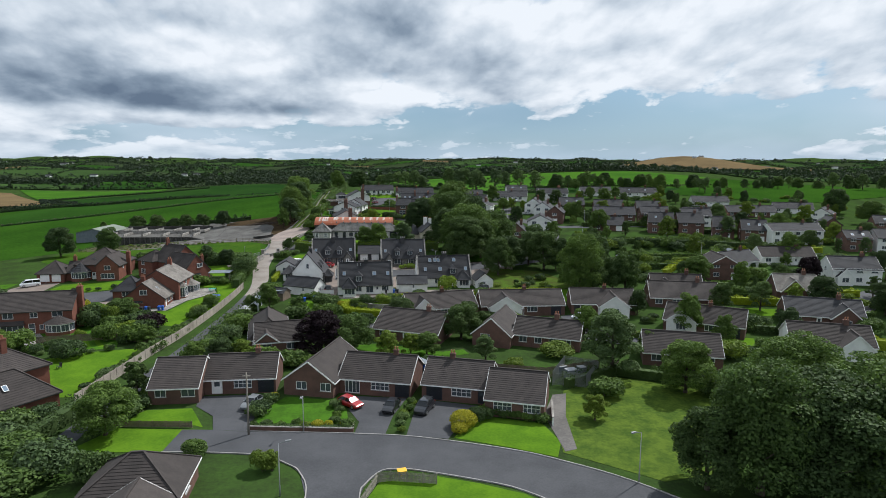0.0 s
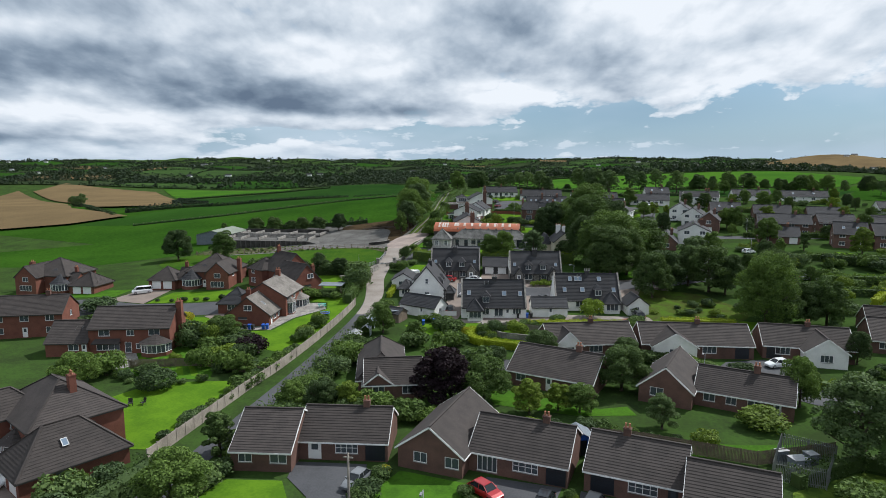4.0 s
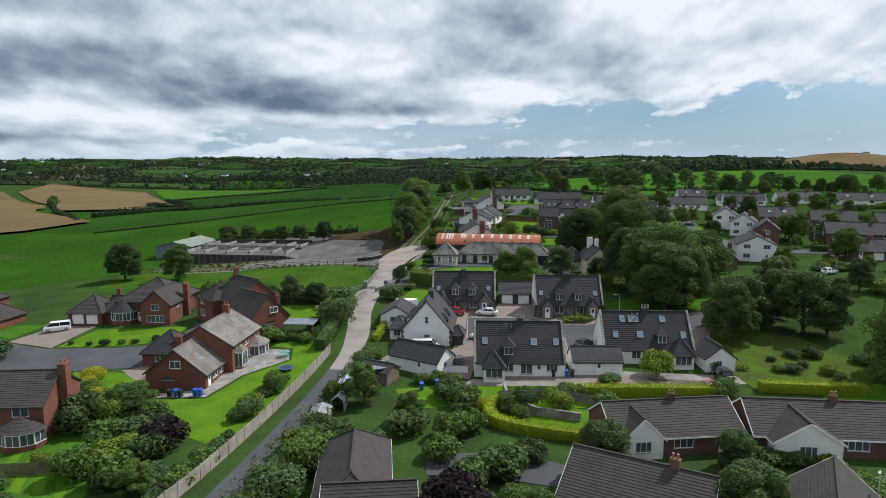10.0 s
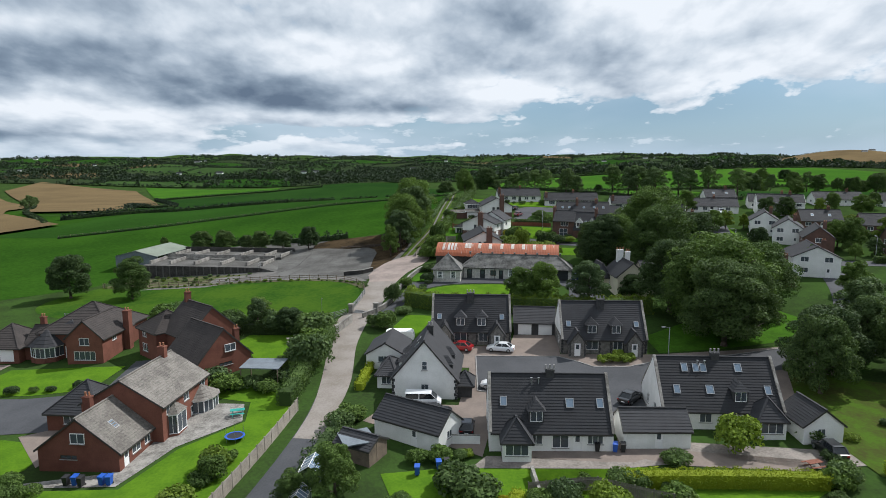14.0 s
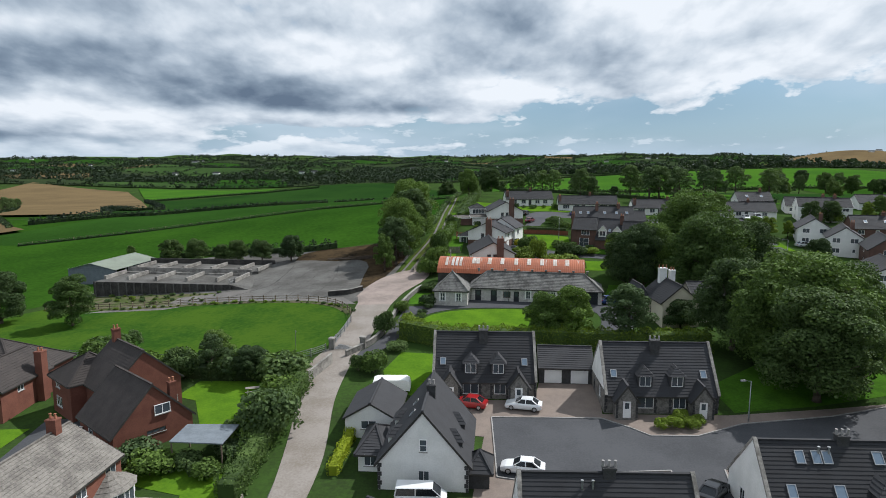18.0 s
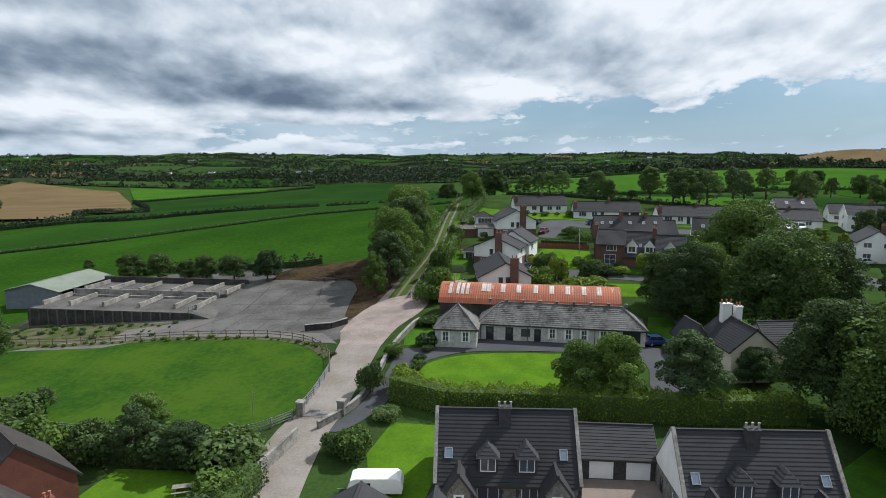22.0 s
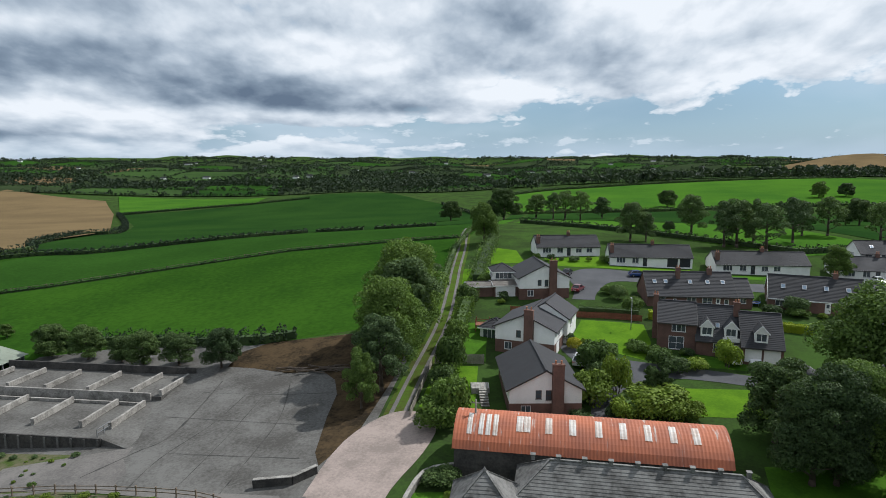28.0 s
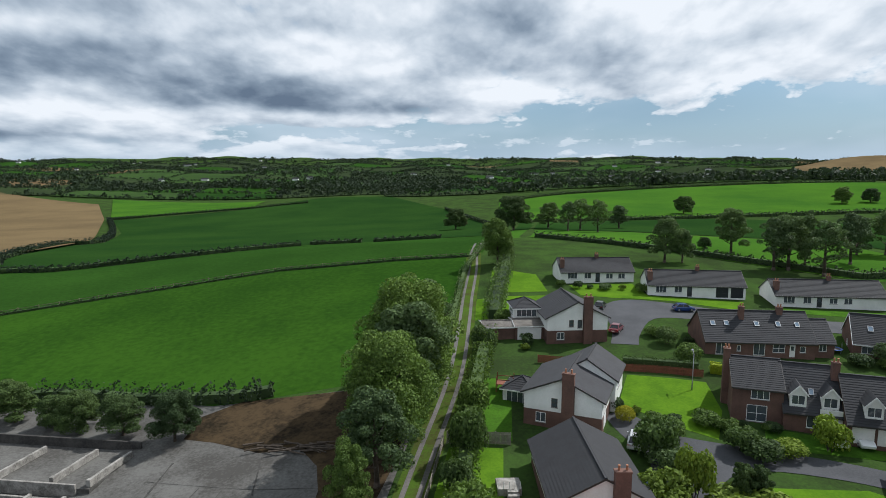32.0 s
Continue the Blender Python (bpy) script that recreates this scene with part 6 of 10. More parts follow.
# ---- stables, barn and villa ----
def stables():
    h, w = home_at((-39.3, 230.2), (-14.4, 230.0), "long grey stone stable range with weathered slate roof", "stable", z=7.85)
    d, e, r = 6.4, 2.9, 2.5
    doors = [("s", "door", 1.2, 0.05, 1.2, 2.2, "door_dark"), ("s", "door", 4.2, 0.05, 1.2, 2.2, "door_dark"), ("s", "win", 6.6, 0.9, 1.4, 1.2, (2, 1), "frame_brown"), ("s", "door", 8.6, 0.05, 1.0, 2.1, "door_dark")]
    wins = [("s", "win", x, 0.8, 0.85, 1.5, (2, 2)) for x in (10.9, 13.3, 15.6, 18.4)]
    block(h, 0, 0, w, d, e, r, "x", "hip", "stone_pale", "slate_old", doors + wins + [("s", "garage", 21.6, 0.05, 2.6, 2.5, "door_dark")], over=0.3, trim="fascia_dark")
    for k in range(9):
        x = 1.5 + k * 2.6
        part("ridge_vent", Shape().box(x - 0.18, d / 2 - 0.2, e + r - 0.1, x + 0.18, d / 2 + 0.2, e + r + 0.42).box(x - 0.26, d / 2 - 0.28, e + r + 0.42, x + 0.26, d / 2 + 0.28, e + r + 0.5), "slate_old", h)
    for x in (0.4, 7.6, 17.6):
        part("downpipe", Shape().tube((x, -0.12, 0), (x, -0.12, e - 0.2), 0.05, 0.05, 6), "fascia_dark", h)
    for x, y, ww, hh, *_ in ((a[2], a[3], a[4], a[5]) for a in wins):
        part("surround", Shape().box(x - 0.2, -0.05, y - 0.12, x - 0.005, -0.003, y + hh + 0.14).box(x + ww + 0.005, -0.05, y - 0.12, x + ww + 0.2, -0.003, y + hh + 0.14), "fascia_white", h)


def pavilion():
    h, w = home_at((-45.3, 226.1), (-39.1, 226.4), "square stone pavilion with hipped slate roof", "pavilion", z=7.7)
    block(h, 0, 0, w, 6.0, 3.1, 2.8, "x", "hip", "stone_pale", "slate_old", [("s", "win", 1.1, 0.9, 0.9, 1.5, (2, 2)), ("s", "win", 4.1, 0.9, 0.9, 1.5, (2, 2)), ("e", "win", 1.5, 0.9, 0.9, 1.5, (2, 2))], over=0.3, trim="fascia_dark")
    for x in (0.9, 2.01, 3.9, 5.01):
        part("surround", Shape().box(x, -0.05, 0.8, x + 0.19, -0.003, 2.55), "fascia_white", h)
    part("finial", Shape().lathe(w / 2, 3.0, ((0.22, 5.85), (0.16, 6.1), (0.05, 6.3)), 8), "lead_ridge", h)


def rust_material():
    m = bpy.data.materials.new("rust_sheet")
    m.use_nodes = True
    nt = m.node_tree
    b = nt.nodes["Principled BSDF"]
    co = nt.nodes.new("ShaderNodeTexCoord").outputs["Object"]
    mp = nt.nodes.new("ShaderNodeMapping")
    mp.inputs["Scale"].default_value = (1.0, 0.12, 0.12)
    link(nt, co, mp.inputs[0])
    st = node(nt, "ShaderNodeTexNoise", Scale=2.2, Detail=5, Roughness=0.65)
    link(nt, mp.outputs[0], st.inputs["Vector"])
    n2 = node(nt, "ShaderNodeTexNoise", Scale=0.35, Detail=4)
    link(nt, co, n2.inputs["Vector"])
    c = mix(nt, ramp(nt, n2.outputs[0], [(0.35, 0.0), (0.7, 1.0)]), (0.36, 0.105, 0.045), (0.24, 0.075, 0.04))
    c = mix(nt, ramp(nt, st.outputs[0], [(0.60, 0.0), (0.68, 0.8)]), c, (0.42, 0.36, 0.32))
    link(nt, c, b.inputs["Base Color"])
    b.inputs["Roughness"].default_value = 0.75
    MATS["rust_sheet"] = m


rust_material()
mat("sheet_pale", (0.52, 0.50, 0.47), 0.6, 0.4, 0.8, 5, tint=(0.36, 0.26, 0.2))


def barn():
    h, w = home_at((-46.6, 236.9), (-17.4, 236.9), "round-roofed barn of rusty corrugated iron with pale patches", "barn", z=8.4)
    d, e, rise = 8.0, 3.6, 2.7
    wl = Shape()
    for k, ((fx, fy), u, n) in FACES.items():
        wall_face(wl, (fx * w, fy * d, -1), (*u, 0), (*n, 0), w if u[0] else d, e + 1, [])
    part("wall", wl, "concrete_dark", h)

    def arc(y):
        return e + rise * math.sin(math.pi * min(1, max(0, (y + 0.3) / (d + 0.6)))) ** 0.72

    N = 16

    def strip(x0, x1, mname, nm, lift):
        """A run of corrugated sheets over the arch from x0 to x1."""
        sh = Shape()
        nx = max(2, int((x1 - x0) / 0.19))
        for i in range(nx + 1):
            x = x0 + (x1 - x0) * i / nx
            dz = lift + (0.035 if i % 2 else 0.0)
            sh.v += [(x, -0.3 + (d + 0.6) * j / N, arc(-0.3 + (d + 0.6) * j / N) + dz) for j in range(N + 1)]
        for i in range(nx):
            for j in range(N):
                a = i * (N + 1) + j
                sh.f.append((a, a + N + 1, a + N + 2, a + 1))
        part(nm, sh, mname, h)

    strip(-0.2, w + 0.2, "rust_sheet", "roof", 0.0)
    # paler replacement sheets on the slope that faces the court
    rng = random.Random(3)
    for x in (1.3, 2.6, 3.4, 4.2, 6.8, 7.6, 10.0, 12.6, 15.4, 18.0, 20.6, 23.2, 25.6):
        sh = Shape()
        ww = 0.55 if x < 5 else 0.75
        j0, j1 = (3, 7) if x > 5 else (2, 7)
        for i in range(5):
            xx = x + ww * i / 4
            sh.v += [(xx, -0.3 + (d + 0.6) * j / N, arc(-0.3 + (d + 0.6) * j / N) + 0.05 + (0.035 if i % 2 else 0.0)) for j in range(j0, j1 + 1)]
        m = j1 - j0 + 1
        sh.f = [(i * m + j, (i + 1) * m + j, (i + 1) * m + j + 1, i * m + j + 1) for i in range(4) for j in range(m - 1)]
        part("patch_sheet", sh, "sheet_pale", h)
    for x in (0, w):
        sh = Shape()
        pts = [(x, -0.3 + (d + 0.6) * j / N, arc(-0.3 + (d + 0.6) * j / N)) for j in range(N + 1)]
        sh.quad(*(pts if x else pts[::-1]))
        part("gable_sheet", sh, "rust_sheet", h)


def villa():
    h, w = home_at((-5.4, 219.0), (0.9, 220.4), "cream rendered villa with slate roofs and stone chimney", "villa", z=7.2)
    block(h, 0, 0, 6.2, 9, 4.4, 2.6, "y", wall="render_cream", tile="tile_dark", trim="fascia_dark", over=0.4, openings=[("s", "win", 2.5, 0.9, 1.2, 1.6, (2, 2)), ("s", "win", 2.6, 3.0, 1.0, 1.2, (2, 1)), ("w", "win", 3.0, 0.9, 1.0, 1.5, (2, 2))])
    block(h, 6.2, 2.0, 13.5, 9, 4.2, 2.4, "x", wall="render_cream", tile="tile_dark", trim="fascia_dark", openings=[("s", "win", 2.0, 0.9, 1.1, 1.5, (2, 2)), ("s", "win", 5.0, 0.9, 1.1, 1.5, (2, 2)), ("s", "win", 3.4, 3.0, 0.9, 1.0, (2, 1))])
    block(h, -2.2, 5.5, 0, 13, 3.6, 2.2, "y", "hip", wall="render_cream", tile="tile_dark", trim="fascia_dark")
    chimney(h, 2.6, 7.2, 5.6, 8.8, "render_white", 1.3, 0.9, 3)
    chimney(h, 4.3, 7.2, 5.6, 8.4, "render_white", 0.9, 0.9, 2)


stables()
pavilion()
barn()
villa()
sheet("drive", smooth_line([(-50.5, 224.4), (-50.2, 214.5), (-51.2, 205.5), (-53.0, 200.8), (-51.2, 200.2), (-48.6, 205), (-47.4, 211.5), (-46.6, 218.6), (-43.5, 222.6), (-38.3, 225.2), (-26, 226.6), (-17, 226.6), (-15, 222), (-15.4, 216), (-11.6, 216), (-9, 221), (-8.8, 228), (-14, 230.2)]) + [(-39.4, 230.0), (-39.0, 226.2), (-45.4, 225.9)], "asphalt", "drive", "dark asphalt carriage drive before the stables", "drive")
sheet("lawn", smooth_line([(-46.2, 212), (-45.6, 218.6), (-42.8, 222), (-38, 224.2), (-30, 225.4), (-20.6, 225.6), (-17.8, 223.6), (-19, 219), (-24.7, 213.4), (-36, 209.6), (-44, 209.4), (-46.2, 212)])[:-1], "lawn_bright", "path", "oval mown lawn before the stables", "lawn")
sheet("lawn", [(-50.2, 226), (-45.8, 226.4), (-46, 234), (-51.4, 233)], "lawn", "lawn", "small lawn beside the pavilion", "lawn")
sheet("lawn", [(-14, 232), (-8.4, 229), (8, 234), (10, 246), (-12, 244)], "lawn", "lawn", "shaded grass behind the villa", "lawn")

# ---- the yard, paddock and pens ----
sheet("field", smooth_line([(-61.6, 222.5), (-70, 229), (-78, 230.6), (-92.6, 230.4), (-112, 227.6), (-132, 228), (-134, 210), (-120, 200), (-95, 199), (-78, 197.4), (-64.4, 198.4), (-58.8, 203.6), (-58.6, 214), (-61.6, 222.5)])[:-1], "paddock_grass", "lawn", "bright green paddock inside a post and rail fence", "paddock")
sheet("yard", [(-58.5, 232), (-62, 228.3), (-66, 231.2), (-85.3, 232.2), (-95, 234), (-98, 240), (-132, 240), (-134, 264), (-134, 274), (-112, 279.6), (-92, 277.4), (-72, 282), (-63, 282.5), (-59.4, 268), (-59, 250)], "concrete", "yard", "stained grey concrete farmyard", "yard")
sheet("yard", [(-61.4, 283), (-72, 281.8), (-88, 278.6), (-92, 274), (-91, 268), (-86, 267.2), (-78.5, 264.8), (-73, 265.6), (-69.5, 262), (-67.4, 257), (-66.4, 250), (-64.6, 241), (-63, 238), (-60.6, 246), (-60, 262), (-60.4, 274)], "slurry_brown", "drive", "wet brown mud and straw on the yard edge", "mud")
sheet("yard", smooth_line([(-60.2, 226), (-62.4, 233.5), (-61.8, 243.5), (-58.6, 250), (-54.6, 251.5), (-50.6, 248), (-51.0, 241), (-53.0, 233.4), (-53.6, 226)], 3), "lane_pink", 0.08, "broken pinkish concrete apron of the lane", "lane")
sheet("yard", [(-95, 234), (-85.3, 231.8), (-92.6, 231), (-112, 228.2), (-132, 228.6), (-132, 240), (-98, 240)], "weedy_ground", "yard", "weedy rough ground below the pens", "grass")
TRACK = smooth_line([(-56.5, 247), (-56.6, 262), (-56.4, 286), (-58.4, 310), (-60.0, 326), (-62.0, 350), (-64.5, 372), (-66, 395)])
sheet("track", ribbon(TRACK, 4.0), "rough_grass", "yard", "grassy farm track with wheel ruts", "track")
for off in (-0.95, 0.95):
    sheet("rut", ribbon([(x + off, y) for x, y in TRACK], 0.62), "tarmac_old", "drive", "bare gravel wheel rut of the farm track", "track")


def pens():
    """Concrete feed pens on two levels, divided by stout sloping cross walls, with a feed passage between the rows."""
    e = thing("feed_pens", -95.5, 243.5, 6.5, 3.0, "weathered concrete cattle feed pens with low walls", "pens")
    part("slab", Shape().box(-34, -1.2, -4.0, 0, 10.4, 0.0), "concrete", e)
    part("slab", Shape().box(-34, 12.2, -4.0, 0.6, 22.0, 0.72), "concrete", e)
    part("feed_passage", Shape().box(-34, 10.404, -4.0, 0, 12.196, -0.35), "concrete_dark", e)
    part("ramp", Shape().quad((0.004, -1.2, 0.0), (6.2, -2.6, -1.0), (6.2, 1.5, -0.75), (0.004, 10.4, 0.0)).quad((0.004, -1.2, -2.0), (6.2, -2.6, -1.6), (6.2, -2.6, -1.0), (0.004, -1.2, 0.0)), "concrete", e)
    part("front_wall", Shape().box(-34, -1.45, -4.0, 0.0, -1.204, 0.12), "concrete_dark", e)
    for k in range(18):
        part("pillar", Shape().box(-33.6 + k * 1.95, -1.6, -4.0, -33.3 + k * 1.95, -1.454, 0.0), "concrete", e)
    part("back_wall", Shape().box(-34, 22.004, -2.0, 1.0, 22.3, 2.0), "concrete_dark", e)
    part("trough_wall", Shape().box(-34, 11.9, -0.346, -1.0, 12.194, 1.3), "concrete_pale", e)
    part("trough_wall", Shape().box(-34, 10.1, 0.004, -1.2, 10.396, 0.45), "concrete_pale", e)
    for x in (-33.2, -27.4, -20.2, -12.6, -5.2, -0.8):
        part("cross_wall", Shape().beam((x, 2.4, 0.45), (x, 10.06, 0.55), 0.4, 0.9), "concrete_pale", e)
        part("end_post", Shape().box(x - 0.28, 1.8, 0.004, x + 0.28, 2.38, 0.95), "concrete_pale", e)
    for x in (-32.0, -26.0, -19.4, -12.0, -4.6, 0.2):
        part("cross_wall", Shape().beam((x, 13.2, 1.15), (x + 0.6, 20.2, 1.25), 0.38, 0.85), "concrete_pale", e)
        part("end_post", Shape().box(x - 0.26, 12.64, 0.724, x + 0.26, 13.18, 1.62), "concrete_pale", e)
    for y in (-1.0, 0.4, 1.8):
        part("rail_post", Shape().box(-0.75, y, 0.004, -0.65, y + 0.1, 1.25), "metal_grey", e)
    part("rail", Shape().beam((-0.7, -1.0, 1.2), (-0.7, 1.9, 1.2), 0.07, 0.07).beam((-0.7, -1.0, 0.65), (-0.7, 1.9, 0.65), 0.07, 0.07), "metal_grey", e)


pens()


def green_barn():
    e = thing("barn", -146.0, 251.9, 2.4, 3.0, "farm shed with pale green sheet roof", "barn")
    for k in range(12):
        # lapped sheets, each a little proud of the next, the ridge running away from the yard
        y0, y1, up = -0.4 + k * 1.58, -0.4 + (k + 1) * 1.58 + 0.06, 0.03 * (k % 2)
        for x0 in (-0.4, 13.4):
            sh = Shape()
            sh.quad((x0, y0, 4.7 + up), (x0, y1, 4.7 + up), (6.5, y1, 6.3 + up), (6.5, y0, 6.3 + up))
            sh.quad((x0, y0, 4.68 + up), (6.5, y0, 6.28 + up), (6.5, y1, 6.28 + up), (x0, y1, 4.68 + up))
            part("roof_sheet", weld(sh), "barn_green", e)
    part("side_wall", Shape().box(0, 0, -2, 0.2, 18, 4.65), "shed_metal", e)
    part("back_wall", Shape().box(0.204, 17.7, -2, 13, 17.9, 4.65), "shed_metal", e)
    part("gable_wall", Shape().box(0.204, 0, -2, 13, 0.2, 4.65).quad((0, 0.1, 4.65), (13, 0.1, 4.65), (6.5, 0.1, 6.2)), "shed_metal", e)
    for k in range(5):
        part("post", Shape().box(12.7, 0.5 + k * 4.1, -2, 12.95, 0.75 + k * 4.1, 4.65), "metal_grey", e)


green_barn()


# ---- houses at the end of the lane ----
def split_house(fl, fr, depth, label, z, eave=4.8, rise=2.4, stack=0.66):
    """White upper storey over brick, gable to the front with an outside brick stack."""
    h, w = home_at(fl, fr, label, z=z)
    block(h, 0, 0, w, depth, eave, rise, "y", wall="brick_brown", tile="tile_dark", trim="fascia_dark", over=0.45, verge=0.3, band=(2.3, "render_white"),
          openings=[("s", "win", w * 0.16, 0.7, 1.3, 1.3, (2, 1), "frame_white"), ("s", "win", w * 0.36, 2.9, 0.8, 1.2, (1, 2), "frame_brown"), ("s", "win", w * 0.5, 2.7, 0.8, 1.4, (1, 2), "frame_brown"), ("e", "win", 2.5, 3.0, 1.6, 1.2, (3, 1)), ("e", "win", 6.5, 3.0, 1.6, 1.2, (3, 1)), ("e", "garage", 1.6, 0.1, 2.4, 2.1), ("w", "win", 3.0, 2.9, 1.4, 1.2, (2, 1))])
    st = chimney(h, w * stack, -0.36, -0.5, eave + rise + 0.9, "brick_brown", 1.5, 0.7, 2)
    return h, w


h, w = split_house((-41.4, 250.8), (-32.0, 252.6), 13.5, "white house with brick chimney stack and dark roof", 9.6, 4.4, 2.5)
steps = thing("garden_stair", -45.2, 252.5, 9.6, 12, "white rendered outside stair and raised terrace", "stair")
for k in range(9):
    part("step", Shape().box(0, k * 0.55, -0.6, 1.2, k * 0.55 + 0.55, 0.18 * (k + 1)), "concrete_pale", steps)
part("terrace", Shape().box(-1.0, 5.0, -0.5, 1.6, 7.4, 1.62), "concrete_pale", steps)
for k in range(5):
    part("baluster", Shape().box(-1.0 + k * 0.6, 5.0, 1.624, -0.94 + k * 0.6, 5.06, 2.4), "fascia_white", steps)
h, w = split_house((-45.3, 272.8), (-35.6, 270.6), 11.5, "white and brick house with stepped gables and tall stack", 11.9, 4.7, 2.2, 0.58)
block(h, 2.8, 7, 10.6, 14.5, 5.2, 2.4, "y", wall="render_white", tile="tile_dark", trim="fascia_dark", openings=[("e", "win", 2, 3.2, 1.8, 1.2, (3, 1))])
block(h, -4.4, 5.0, 0, 9.5, 2.7, 1.2, "x", "hip", wall="render_white", tile="tile_dark", openings=[("s", "win", 0.5, 0.6, 3.2, 1.7, (4, 1)), ("w", "win", 0.8, 0.6, 2.6, 1.7, (3, 1))])
h, w = split_house((-42.7, 299.3), (-32.6, 301.9), 11, "white and brick house with sunroom and red brick base", 14.9, 4.7, 2.6)
block(h, -5.0, 2.5, 0, 8.5, 2.6, 0.5, "x", wall="brick_brown", tile="tile_grey", openings=[("s", "garage", 0.4, 0.1, 4.2, 2.1)])
block(h, -4.5, 6.0, 0, 11.5, 5.0, 1.3, "x", "hip", wall="render_white", tile="tile_dark", openings=[("s", "win", 0.4, 3.3, 3.6, 1.4, (4, 1)), ("w", "win", 0.8, 3.3, 3.0, 1.4, (4, 1))])
block(h, -10.5, 3.0, -5.0, 7.5, 2.4, 0.5, "x", wall="brick_brown", tile="tile_grey")


def white_bungalow(fl, fr, label, brick=True, garage=False):
    h, w = home_at(fl, fr, label, "bungalow", group="white bungalows along the field edge")
    ops = [("s", "win", 1.6, 0.9, 2.2, 1.3, (3, 1)), ("s", "win", 5.4, 0.9, 1.6, 1.3, (2, 1)), ("s", "door", 8.0, 0.1, 1.0, 2.05, "door_dark"), ("s", "win", 10.4, 0.9, 1.6, 1.2, (2, 1)), ("s", "win", 13.2, 0.9, 1.6, 1.2, (2, 1))]
    if garage:
        ops = ops[:3] + [("s", "garage", w - 6.0, 0.05, 2.5, 2.1, "door_dark"), ("s", "garage", w - 3.0, 0.05, 2.5, 2.1, "door_dark")]
    block(h, 0, 0, w, 8.2, 2.6, 2.5, wall="render_white", tile="tile_dark", trim="fascia_dark", openings=ops)
    chimney(h, 0.6, 1.6, 0.0, 5.2, "brick_brown", 0.9, 1.1)
    chimney(h, w * 0.55, 4.1, 4.4, 5.9, "brick_brown", 0.8, 0.6)


white_bungalow((-40.2, 336.6), (-23.8, 340.4), "white bungalow with brick stack and dark roof")
white_bungalow((-22.0, 330.6), (-2.2, 331.8), "white bungalow with garages below and dark roof", garage=True)
white_bungalow((2.6, 328.8), (24.0, 330.4), "white and brown bungalow with dark roof")
white_bungalow((29.5, 329.6), (47.0, 328.6), "white bungalow with dark roof")


def long_dormer_house():
    h, w = home_at((-17.2, 299.6), (3.4, 301.4), "long brown brick house with skylights and dark roof")
    block(h, 0, 0, 17.2, 9.5, 2.7, 3.9, wall="brick_brown", tile="tile_dark", trim="fascia_dark", openings=[("s", "win", 1.7, 0.3, 1.7, 1.9, (2, 1)), ("s", "win", 5.0, 0.9, 0.6, 1.0, (1, 1)), ("s", "win", 7.6, 0.3, 1.8, 1.9, (2, 1)), ("s", "win", 10.6, 0.8, 1.9, 1.4, (2, 2)), ("s", "door", 13.2, 0.1, 0.9, 2.0), ("s", "win", 14.8, 0.9, 0.9, 1.0, (1, 1))])
    block(h, 17.2, 1.0, 20.6, 8.5, 2.5, 2.9, wall="brick_brown", tile="tile_dark", trim="fascia_dark", openings=[("s", "win", 1.0, 0.9, 1.2, 1.1, (2, 1))])
    for x in (1.8, 4.0, 8.8, 12.2, 15.2):
        rooflight(h, x, 2.6, 2.7 + 3.9 * 2.6 / 4.75 + 0.04, 3.9 / 4.75, -1, 0.75, 0.95)
    chimney(h, 6.6, 3.6, 4.8, 7.6, "brick_brown", 0.8, 0.8)
    chimney(h, 13.0, 4.4, 5.8, 7.4, "brick_brown", 0.9, 0.7)


def dormer_house():
    h, w = home_at((-18.6, 278.2), (-0.4, 275.6), "brown brick house with white dormers and double garage")
    block(h, 0, 0, 6.0, 9.4, 5.0, 2.6, wall="brick_brown", tile="tile_dark", trim="fascia_dark", openings=[("s", "win", 2.2, 3.4, 2.2, 1.3, (3, 1)), ("s", "win", 1.8, 0.4, 2.4, 2.2, (2, 2))])
    block(h, 6.0, -0.6, 12.6, 9.4, 2.7, 4.7, wall="brick_brown", tile="tile_dark", trim="fascia_dark", openings=[("s", "win", 2.6, 0.6, 2.0, 1.5, (2, 1))])
    block(h, 12.6, -2.4, 18.6, 7.8, 2.7, 4.3, wall="brick_brown", tile="tile_dark", trim="fascia_dark", openings=[("s", "garage", 0.5, 0.05, 2.4, 2.1), ("s", "garage", 3.2, 0.05, 2.4, 2.1)])
    for x, y in ((7.6, -0.2), (11.2, -0.2), (15.4, -1.9)):
        dormer(h, x, y, 3.2, 1.9, 1.5, 1.2, 2.6, "render_white", "tile_dark", False, trim="fascia_white")
    part("porch_wall", Shape().box(10.0, -0.75, 0.0, 12.5, -0.61, 3.2), "render_white", h)
    rooflight(h, 9.3, 1.4, 2.7 + 4.7 * 2.0 / 5.0 + 0.04, 4.7 / 5.0, -1, 0.6, 0.9)
    chimney(h, -0.4, 4.7, 0, 8.6, "brick_brown", 0.8, 1.1)
    chimney(h, 12.2, 3.0, 6.0, 8.4, "brick_brown", 0.9, 0.8)


